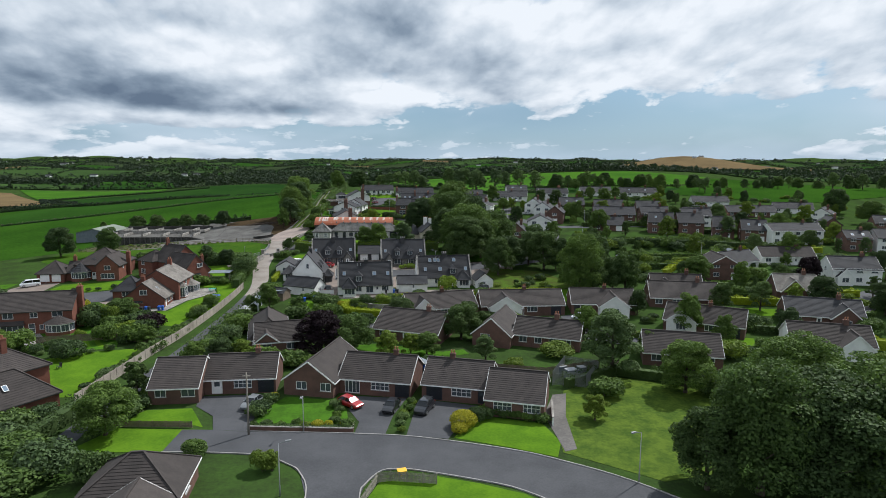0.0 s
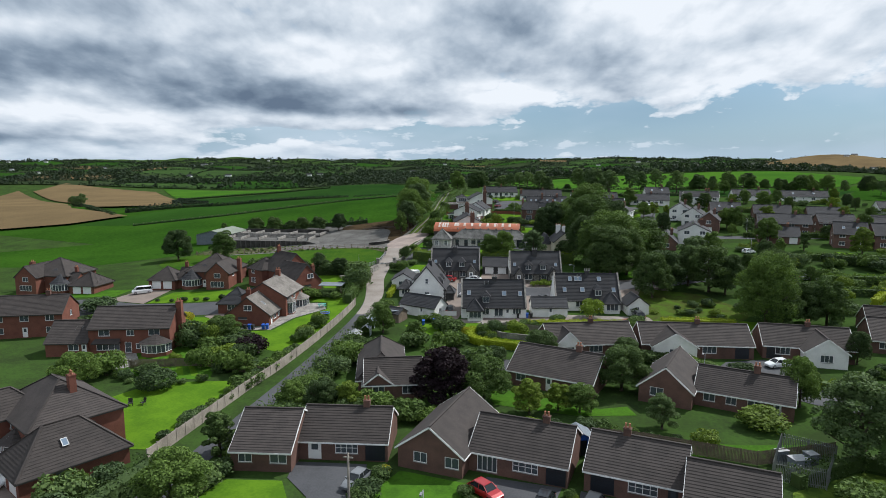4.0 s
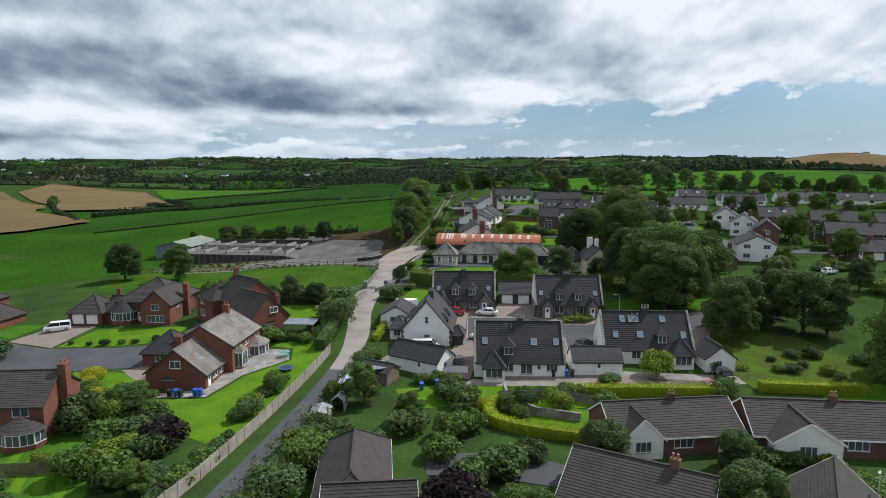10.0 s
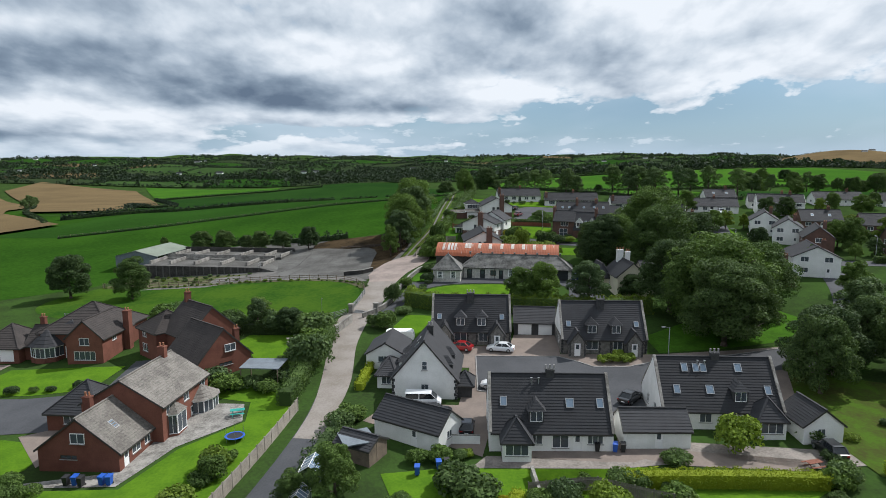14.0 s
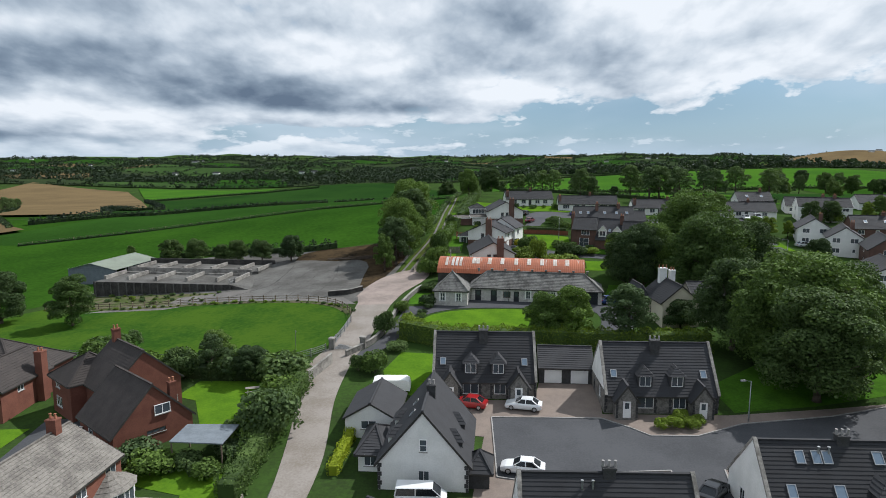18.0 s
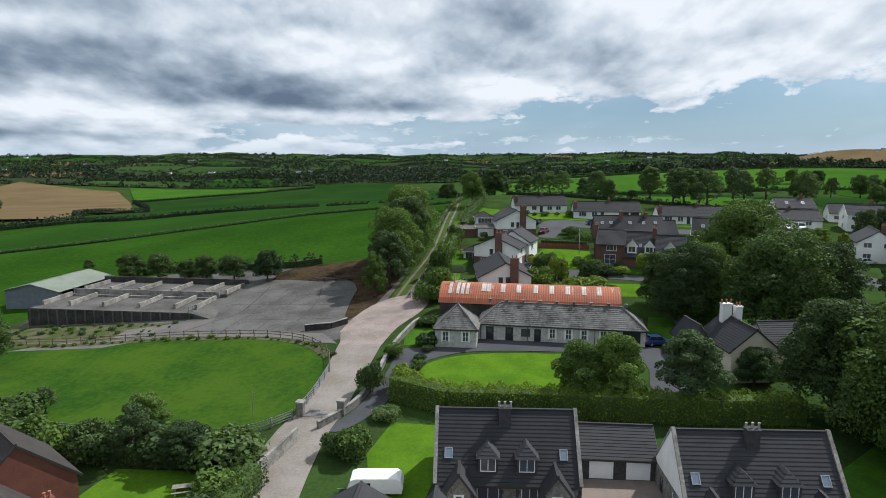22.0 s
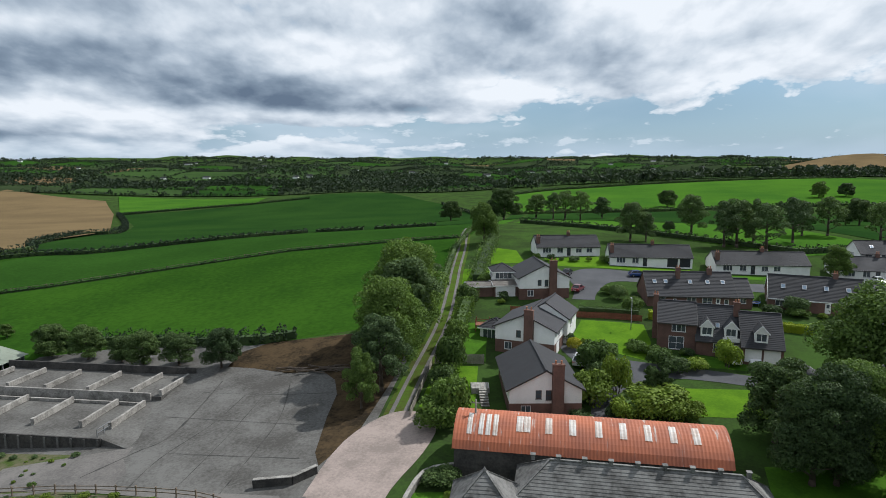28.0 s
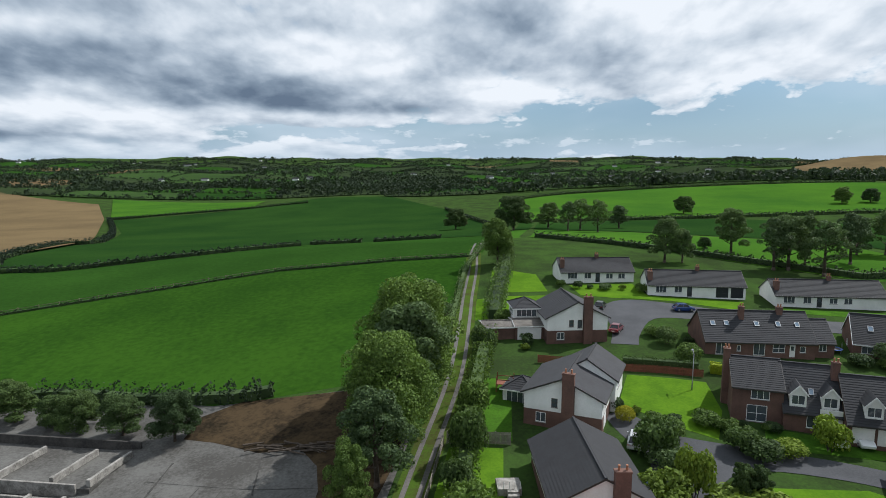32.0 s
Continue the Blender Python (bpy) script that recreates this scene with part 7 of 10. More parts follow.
long_dormer_house()
dormer_house()
simple_home((6.8, 304.4), (23.0, 300.6), 9.5, 2.7, 3.8, wall="brick_brown", label="long brown brick house with skylights", lights=4)
simple_home((14.0, 283.0), (23.5, 280.0), 9, 4.8, 2.6, "y", wall="render_white", label="white gabled house with dark roof")
simple_home((6.5, 262.5), (14.5, 260.5), 7, 2.4, 2.2, "y", wall="brick_brown", label="small brown garage house with dark roof", chim=False)
simple_home((-6.0, 262.0), (1.6, 260.0), 6, 2.4, 2.0, "y", wall="brick_brown", label="small brown garage with dark roof", name="garage", chim=False)
simple_home((53, 328), (68, 326), 8, 4.8, 2.6, "x", wall="render_white", label="white house with brick garage storey", garage=True)
sheet("road", smooth_line([(-3, 264.5), (-9.8, 266.2), (-18, 266.4), (-23.2, 263), (-26, 254), (-27, 249), (-30.6, 250), (-30.4, 258), (-30.6, 268.4), (-32.6, 270.8), (-34.6, 276), (-31.6, 277), (-27.2, 272.8), (-20.6, 271.4), (-9.8, 270.2), (2, 268), (14, 270), (14, 265.4)]), "asphalt", "road", "grey asphalt road of the end close", "road")
sheet("road", smooth_line([(-32.0, 301), (-31.2, 309), (-32.4, 319), (-28, 325.6), (-17, 325.4), (-4, 322), (8, 321), (30, 322), (30, 316), (8, 314.6), (-6, 314.8), (-16, 316.4), (-23, 314.8), (-26.6, 306), (-27.4, 301)]), "asphalt", "road", "grey asphalt turning head of the upper close", "road")
for poly, mname in (
    ([(-32.6, 280), (-30.6, 289), (-19.4, 288.6), (-19.2, 280), (-21.4, 272.4), (-26.4, 274.8)], "lawn_bright"),
    ([(-54, 250), (-46, 250.4), (-47.4, 266.6), (-54, 266)], "lawn_bright"),
    ([(-54, 267.6), (-46.4, 268.2), (-47.8, 285), (-54.4, 285)], "lawn"),
    ([(-16, 271.6), (-2, 271.2), (0, 275), (-6, 275.2), (-15, 276.6)], "lawn"),
    ([(-20, 263), (-8, 264.6), (-4, 262.6), (-8, 256), (-18, 255)], "lawn_bright"),
    ([(-29.4, 327), (-17, 327.2), (-5, 324), (-3, 330.2), (-22, 329.8), (-24.4, 338.6), (-38.4, 335.6), (-36, 328)], "lawn_bright"),
    ([(-55.6, 327), (-43, 330), (-46, 344), (-57, 349)], "lawn_bright"),
    ([(-58, 310), (-44, 313), (-43, 327), (-57.6, 324)], "lawn_bright"),
    ([(3, 325), (26, 324), (27, 328.6), (3.4, 327.6)], "lawn"),
    ([(26, 284), (38, 284), (36, 312), (24, 314)], "lawn_bright"),
):
    sheet("lawn", poly, mname, "lawn", "mown garden lawn of the end houses", "lawn")


# ---- fields, hedges, fences ----
sheet("field", [(-62.6, 369), (-87, 368.3), (-119, 361), (-150, 341), (-177, 324.5), (-215, 308), (-252, 312), (-222, 368), (-202, 371), (-181, 385), (-161, 405), (-142, 433), (-119, 438), (-87, 442), (-64, 440)], "field_mid", "lawn", "green meadow below the hedge", "field", cell=8)
sheet("field", [(-142, 435), (-161, 407), (-181, 387), (-202, 373), (-224, 371), (-247, 393), (-285, 460), (-280, 490), (-330, 570), (-441, 705), (-335, 772), (-300, 860), (-224, 876), (-135, 734), (-80, 570), (-66, 470), (-64, 442), (-87, 444)], "field_dark", "field", "dark green pasture on the hillside", "field", cell=16)
sheet("field", [(-462, 729), (-342, 786), (-385, 900), (-626, 944)], "field_lime", "lawn", "pale green strip of meadow", "field", cell=16)
sheet("field", [(-803, 944), (-592, 875), (-450, 705), (-295, 500), (-250, 395), (-232, 378), (-300, 384), (-500, 605), (-760, 830)], "field_wheat", "lawn", "ripe tan wheat field", "field", cell=16)
sheet("field", [(-790, 835), (-496, 590), (-310, 378), (-238, 335), (-256, 314), (-290, 303), (-420, 380), (-640, 560)], "field_wheat", "yard", "ripe tan wheat field", "field", cell=16)
sheet("field", [(-200, 262), (-300, 300), (-256, 312), (-215, 306), (-177, 322), (-150, 300), (-132, 272), (-136, 230), (-160, 206), (-210, 206), (-260, 240)], "field_green", "lawn", "green meadow behind the red houses", "field", cell=8)
sheet("field", [(-66, 404), (-50, 408), (-17, 384), (6, 367), (30, 352), (60, 362), (40, 420), (-10, 470), (-60, 480)], "field_lime", "field", "pale green meadow behind the bungalows", "field", cell=8)
sheet("field", [(-60, 484), (-8, 474), (44, 424), (66, 366), (130, 362), (180, 440), (150, 560), (60, 600), (-62, 560)], "field_dark", "field", "green pasture with scattered trees", "field", cell=16)
sheet("field", [(-92, 770), (-32, 818), (51, 843), (130, 850), (260, 860), (330, 760), (240, 640), (158, 645), (60, 610), (-62, 566), (-80, 640)], "field_lime", "lawn", "bright green hilltop pasture", "field", cell=16)
sheet("field", [(180, 445), (135, 362), (190, 330), (420, 420), (520, 640), (330, 752), (244, 632), (160, 640), (156, 560)], "field_green", "field", "green pasture beyond the estate", "field", cell=16)
sheet("field", [(411, 1690), (560, 1640), (800, 1610), (1040, 1660), (1130, 1900), (1000, 2040), (750, 2040), (560, 1930)], "field_wheat", 1.6, "ripe tan field on the far hill", "field", cell=32)
hedge(smooth_line([(-252, 352), (-222.8, 370.1), (-202, 371), (-181, 385), (-161, 405), (-143, 431)], 3), 2.0, 1.5, "leaf_field", "dark field hedge across the pasture", wild=0.3, dens=7, size=0.3)
hedge([(-140.7, 437), (-119, 437.7)], 1.8, 1.4, "leaf_field", "dark field hedge across the pasture", wild=0.3, dens=7, size=0.3)
hedge([(-114, 438), (-87, 442.8)], 1.8, 1.4, "leaf_field", "dark field hedge across the pasture", wild=0.3, dens=7, size=0.3)
hedge(smooth_line([(-252, 352), (-235, 378), (-250, 398), (-288, 470), (-284, 492), (-340, 575), (-446, 706)], 3), 2.6, 2.2, "leaf_field", "dark field hedge beside the wheat", wild=0.35, dens=5, size=0.35)
hedge([(-446, 708), (-338, 774), (-290, 800)], 2.2, 1.8, "leaf_field", "dark field hedge along the pasture", wild=0.35, dens=5, size=0.35)
hedge([(-500, 602), (-300, 382), (-250, 340)], 2.0, 1.5, "leaf_field", "dark field hedge between wheat fields", wild=0.3, dens=5, size=0.35)
hedge([(-64, 442), (-68, 480), (-82, 570), (-136, 734)], 1.2, 1.3, "leaf_field", "tall dark field hedge", wild=0.4, dens=5, size=0.4)
hedge([(-48, 408), (-17, 385), (6, 369), (30, 355), (58, 364)], 1.6, 1.6, "leaf_field", "dark hedge behind the white bungalows", wild=0.3, dens=9, size=0.25)
hedge([(-62, 562), (60, 606), (158, 641), (240, 636)], 2.2, 2.0, "leaf_field", "dark field hedge on the slope", wild=0.35, dens=4, size=0.4)
hedge([(-92, 775), (-32, 822), (51, 847), (130, 856), (262, 864)], 2.4, 2.4, "leaf_field", "dark field hedge on the hilltop", wild=0.35, dens=4, size=0.4)
hedge(smooth_line([(-136, 276), (-123, 280.5), (-105, 278.6), (-90, 279), (-84, 281)], 2), 2.2, 1.6, "leaf_field", "rough hedge along the yard edge", wild=0.5, dens=14, size=0.22)
hedge(smooth_line([(-57.5, 388), (-55.5, 372), (-53.6, 350), (-53.4, 330), (-52.8, 310)], 3), 2.6, 2.4, "leaf_grey", "overgrown hedge beside the farm track", wild=0.4, dens=12, size=0.2)
hedge(smooth_line([(-52.8, 300), (-52.6, 285), (-52.0, 270), (-50.8, 256), (-50.2, 250)], 3), 2.2, 2.2, "leaf_oak", "overgrown hedge beside the farm track", wild=0.4, dens=16, size=0.17)
hedge(smooth_line([(-63.6, 392), (-63.8, 350), (-61.6, 320), (-60.6, 300)], 3), 1.2, 0.9, "leaf_grey", "low overgrown bank beside the track", wild=0.5, dens=12, size=0.17)
hedge([(-63, 368.2), (-87, 367.9), (-119, 360.9), (-150, 340.8), (-177, 324.0), (-214, 306.6)], 0.7, 0.6, "leaf_field", "low dark line of uncut grass and briar under the wire", wild=0.4, dens=14, size=0.2)
# garden hedges
hedge(smooth_line([(-21.4, 147.2), (-21.8, 143.6), (-20.0, 140.4), (-14, 138.6), (-6.6, 137.8), (-5.0, 138.6)], 3), 1.6, 1.5, "leaf_hedge_lime", "clipped yellow-green hedge round the lawn", wild=0.05, dens=60, size=0.085)
hedge([(-11, 151.8), (0.5, 153.6), (9.5, 154.6)], 1.7, 1.6, "leaf_hedge_lime", "clipped yellow-green hedge behind the cottages", wild=0.05, dens=60, size=0.085)
hedge([(16.5, 157.6), (31, 158.4)], 1.8, 1.6, "leaf_hedge_lime", "clipped yellow-green hedge along the plot", wild=0.05, dens=55, size=0.085)
hedge([(-47.4, 209.2), (-40, 206.6), (-28, 207.6), (-12, 208.4), (0, 210)], 2.8, 3.1, "leaf_lime", "tall clipped hedge behind the stone cottages", wild=0.07, dens=40, size=0.11)
hedge([(-24, 79.9), (-18, 79.6), (-11.2, 79.4)], 0.9, 0.7, "leaf_dark", "low clipped hedge on the front wall", wild=0.1, dens=60, size=0.08)
hedge([(-46.4, 183), (-45.6, 176), (-45.2, 170)], 1.1, 1.2, "leaf_hedge_lime", "clipped hedge between lane and house", wild=0.08, dens=50, size=0.09)
hedge(smooth_line([(-56.6, 190), (-55.6, 181), (-54.6, 172), (-53.6, 164)], 3), 2.2, 2.3, "leaf_oak", "ivy-grown hedge along the lane wall", wild=0.25, dens=34, size=0.12)
hedge([(-63, 192.4), (-74, 192.6), (-88, 193), (-106, 191)], 2.4, 1.8, "leaf_dark", "dark hedge behind the red houses", wild=0.35, dens=24, size=0.15)
hedge([(-18.0, 292.2), (-4, 292.4), (10, 290.4)], 1.0, 1.6, "leaf_hedge_lime", "clipped yellow-green hedge between gardens", wild=0.05, dens=40, size=0.1)
hedge([(-31, 291.6), (-20, 291.6)], 1.2, 1.8, "leaf_dark", "dark clipped hedge on the brick wall", wild=0.1, dens=40, size=0.1)
hedge(smooth_line([(-43.8, 138), (-44.4, 150), (-44.6, 158)], 3), 1.5, 1.3, "leaf_grey", "overgrown shrubs along the lane", wild=0.4, dens=26, size=0.13)
hedge(smooth_line([(-43.0, 96), (-43.2, 112), (-43.2, 126), (-43.4, 138)], 3), 2.4, 2.1, "leaf_oak", "overgrown shrubs along the lane", wild=0.35, dens=24, size=0.14)
hedge([(35, 127.4), (46, 118.4)], 1.8, 1.4, "leaf_lime", "green hedge along the close", wild=0.2, dens=34, size=0.11)
hedge([(62, 196), (90, 197), (92, 206)], 2.0, 2.4, "leaf_oak", "tall clipped garden hedge", wild=0.1, dens=14, size=0.2)
hedge([(72, 218), (96, 214), (118, 208)], 2.6, 2.8, "leaf_dark", "tall clipped garden hedge", wild=0.1, dens=12, size=0.22)
hedge([(66, 178), (75, 190)], 1.6, 1.8, "leaf_hedge_lime", "clipped yellow-green garden hedge", wild=0.1, dens=18, size=0.15)
hedge([(78, 117), (92, 113)], 1.8, 2.2, "leaf_hedge_lime", "clipped yellow-green garden hedge", wild=0.1, dens=22, size=0.14)
hedge([(20.6, 95.2), (30, 101.4), (45, 95)], 1.6, 1.6, "leaf_oak", "overgrown hedge round the plot", wild=0.35, dens=24, size=0.13)
hedge([(-57, 66), (-52, 74), (-50.5, 86)], 2.4, 2.0, "leaf_dark", "dense garden hedge beside the house", wild=0.3, dens=26, size=0.13)


def lane_fence(pts, label, h=1.7, gap=1.9):
    """Concrete posts with slotted panels between them."""
    e = thing("fence", 0, 0, 0, 0, label, "fence")
    q = along(pts, gap)
    for x, y, w in q:
        z = ground_z(x, y)
        part("post", Shape().box(x - 0.07, y - 0.07, z - 0.3, x + 0.07, y + 0.07, z + h + 0.12), "fence_concrete", e)
    for a, b in zip(q, q[1:]):
        za, zb = ground_z(a[0], a[1]), ground_z(b[0], b[1])
        d = Vector((b[0] - a[0], b[1] - a[1], 0)).normalized() * 0.08
        part("panel", Shape().beam((a[0] + d.x, a[1] + d.y, za + h / 2), (b[0] - d.x, b[1] - d.y, zb + h / 2), 0.06, h), "fence_concrete", e)


lane_fence(smooth_line([(-53.0, 88), (-52.3, 111), (-51.4, 122), (-51.0, 138), (-51.0, 152), (-51.4, 163)], 3), "weathered concrete panel fence along the lane")


def board_fence(pts, label, h=1.8, material="timber", gap=1.83, board=True):
    e = thing("fence", 0, 0, 0, 0, label, "fence")
    q = along(pts, gap)
    for x, y, w in q:
        z = ground_z(x, y)
        part("post", Shape().box(x - 0.05, y - 0.05, z - 0.3, x + 0.05, y + 0.05, z + h + 0.06), material, e)
    for a, b in zip(q, q[1:]):
        if math.hypot(b[0] - a[0], b[1] - a[1]) < 0.4:
            continue
        za, zb = ground_z(a[0], a[1]), ground_z(b[0], b[1])
        sh = Shape()
        n = 12
        for k in range(n):
            s, t = (k + 0.06) / n, (k + 0.94) / n
            p, r = Vector((a[0], a[1], za)).lerp(Vector((b[0], b[1], zb)), s), Vector((a[0], a[1], za)).lerp(Vector((b[0], b[1], zb)), t)
            sh.quad((p.x, p.y, p.z + 0.05), (r.x, r.y, r.z + 0.05), (r.x, r.y, r.z + h), (p.x, p.y, p.z + h))
        sh.beam((a[0], a[1], za + 0.4), (b[0], b[1], zb + 0.4), 0.06, 0.09).beam((a[0], a[1], za + h - 0.3), (b[0], b[1], zb + h - 0.3), 0.06, 0.09)
        part("panel", sh, material, e, kind="stuff")


board_fence([(-20, 103.4), (-6, 103.0), (4.5, 102.8), (18, 99.6), (28, 103.8)], "weathered timber board fence behind the bungalows", material="timber")
board_fence([(-52.6, 118), (-66, 121.4), (-78, 118.6)], "dark timber garden fence", 1.5)
board_fence([(-46.6, 267.4), (-54.4, 267.0)], "grey timber garden fence", 1.6, "timber_grey")
board_fence([(-54.6, 250), (-54.8, 266.6)], "pale timber garden fence", 1.3, "timber_grey")
board_fence([(-20.6, 148.4), (-14, 150.6), (-5.2, 148.2)], "grey timber garden fence", 1.5, "timber_grey")
board_fence([(-31.6, 290.2), (-19.5, 290.2)], "red-brown garden wall boards", 1.2, "timber_red")
board_fence([(-44.0, 291.6), (-32.0, 291.0)], "red-brown garden wall boards", 1.3, "timber_red")
board_fence([(-43.8, 80.6), (-33.0, 80.3)], "dark brown low timber fence", 0.9, "timber")
board_fence([(-8.0, 60.6), (-6.5, 66.4), (0, 65.6)], "grey timber corner fence", 1.2, "timber_grey")


def rail_fence(pts, label, h=1.15, gap=2.4, rails=(0.4, 0.75, 1.08), material="timber"):
    e = thing("fence", 0, 0, 0, 0, label, "fence")
    q = along(pts, gap)
    for x, y, w in q:
        z = ground_z(x, y)
        part("post", Shape().box(x - 0.07, y - 0.07, z - 0.3, x + 0.07, y + 0.07, z + h + 0.1), material, e)
    for a, b in zip(q, q[1:]):
        if math.hypot(b[0] - a[0], b[1] - a[1]) < 0.4:
            continue
        for r in rails:
            part("rail", Shape().beam((a[0], a[1], ground_z(a[0], a[1]) + r), (b[0], b[1], ground_z(b[0], b[1]) + r), 0.04, 0.1), material, e)


rail_fence(smooth_line([(-58.4, 216), (-61.0, 222.6), (-66, 227.6), (-72, 230.2), (-78, 231.2), (-92.6, 231.2), (-112, 228.4), (-132, 228.6)], 3), "dark post and wire fence round the paddock", 1.15, 2.6, (0.55, 1.0), "timber")
rail_fence(smooth_line([(-58.4, 216), (-57.8, 209), (-57.8, 204.2)], 3), "galvanised steel rail fence along the lane", 1.2, 2.4, (0.25, 0.5, 0.75, 1.0, 1.18), "metal_grey")
rail_fence(smooth_line([(-58.0, 202.4), (-62, 198.4), (-70, 197.0), (-78, 197.2), (-95, 198.6), (-118, 199.6)], 3), "galvanised steel rail fence along the paddock", 1.2, 2.6, (0.3, 0.6, 0.9, 1.18), "metal_grey")
rail_fence([(-63, 368.6), (-87, 368.3), (-119, 361.3), (-150, 341.2), (-177, 324.4), (-214, 307)], "post and wire fence across the meadow", 1.1, 4.5, (1.0,), "timber")


def wall_run(pts, label, h=1.0, t=0.3, material="stone_grey", name="garden_wall"):
    e = thing(name, 0, 0, 0, 0, label, "wall")
    for a, b in zip(pts, pts[1:]):
        za, zb = ground_z(*a), ground_z(*b)
        part("wall", Shape().beam((*a, za + h / 2 - 0.3), (*b, zb + h / 2 - 0.3), t, h + 0.6), material, e)
        part("coping", Shape().beam((*a, za + h + 0.04), (*b, zb + h + 0.04), t + 0.1, 0.08), "concrete_pale", e)


wall_run([(-25.0, 79.5), (-17.5, 79.2), (-11.2, 78.9), (-11.4, 81)], "low brown brick front wall", 0.55, 0.25, "brick_brown")
wall_run(smooth_line([(-54.0, 200.4), (-51.6, 205.4), (-50.9, 212), (-51.4, 222), (-50.9, 230), (-49.8, 236), (-46.6, 238)], 3), "low stone wall beside the lane", 0.9, 0.35, "stone_grey")
wall_run([(-62.6, 236.5), (-64.6, 234.2), (-69, 233.4)], "broken concrete yard wall", 1.0, 0.4, "concrete_dark")
wall_run([(15.8, 80.8), (16.8, 87.2)], "white garden wall beside the bungalow", 1.2, 0.2, "render_white")
wall_run([(-31.4, 157.4), (-26.6, 158.0)], "white boarded screen beside the parked cars", 1.1, 0.1, "render_white")
wall_run([(-20.4, 152.2), (-19.4, 147.6), (-15.4, 144.6), (-9.6, 143.6)], "curved grey garden wall", 1.1, 0.25, "concrete_pale")
wall_run([(-55.4, 198), (-56.6, 190), (-59, 188.6), (-59.6, 184)], "pale rendered garden wall", 1.5, 0.25, "concrete_pale")


def gate_pillars():
    for x, y in ((-57.3, 203.4), (-52.4, 203.9)):
        e = thing("gate_pillar", x, y, label="square stone gate pillar with flat cap", category="pillar", group="pillars of the lane gate")
        part("shaft", Shape().box(-0.4, -0.4, -0.3, 0.4, 0.4, 1.7), "stone_grey", e)
        part("cap", Shape().box(-0.5, -0.5, 1.704, 0.5, 0.5, 1.9), "concrete_pale", e)
    for k in range(7):
        g = thing("cattle_grid_bar", -54.85, 203.0 + k * 0.36, ground_z(-54.85, 203.7) + 0.09, 3, "steel bar of the cattle grid", "cattle grid", "bars of the cattle grid")
        part("bar", Shape().box(-2.0, -0.05, 0, 2.0, 0.05, 0.07), "metal_grey", g)


gate_pillars()


# ---- far country ----
def inside(x, y, poly):
    hit = False
    for (ax, ay), (bx, by) in zip(poly, poly[1:] + poly[:1]):
        if (ay > y) != (by > y) and x < (bx - ax) * (y - ay) / (by - ay) + ax:
            hit = not hit
    return hit


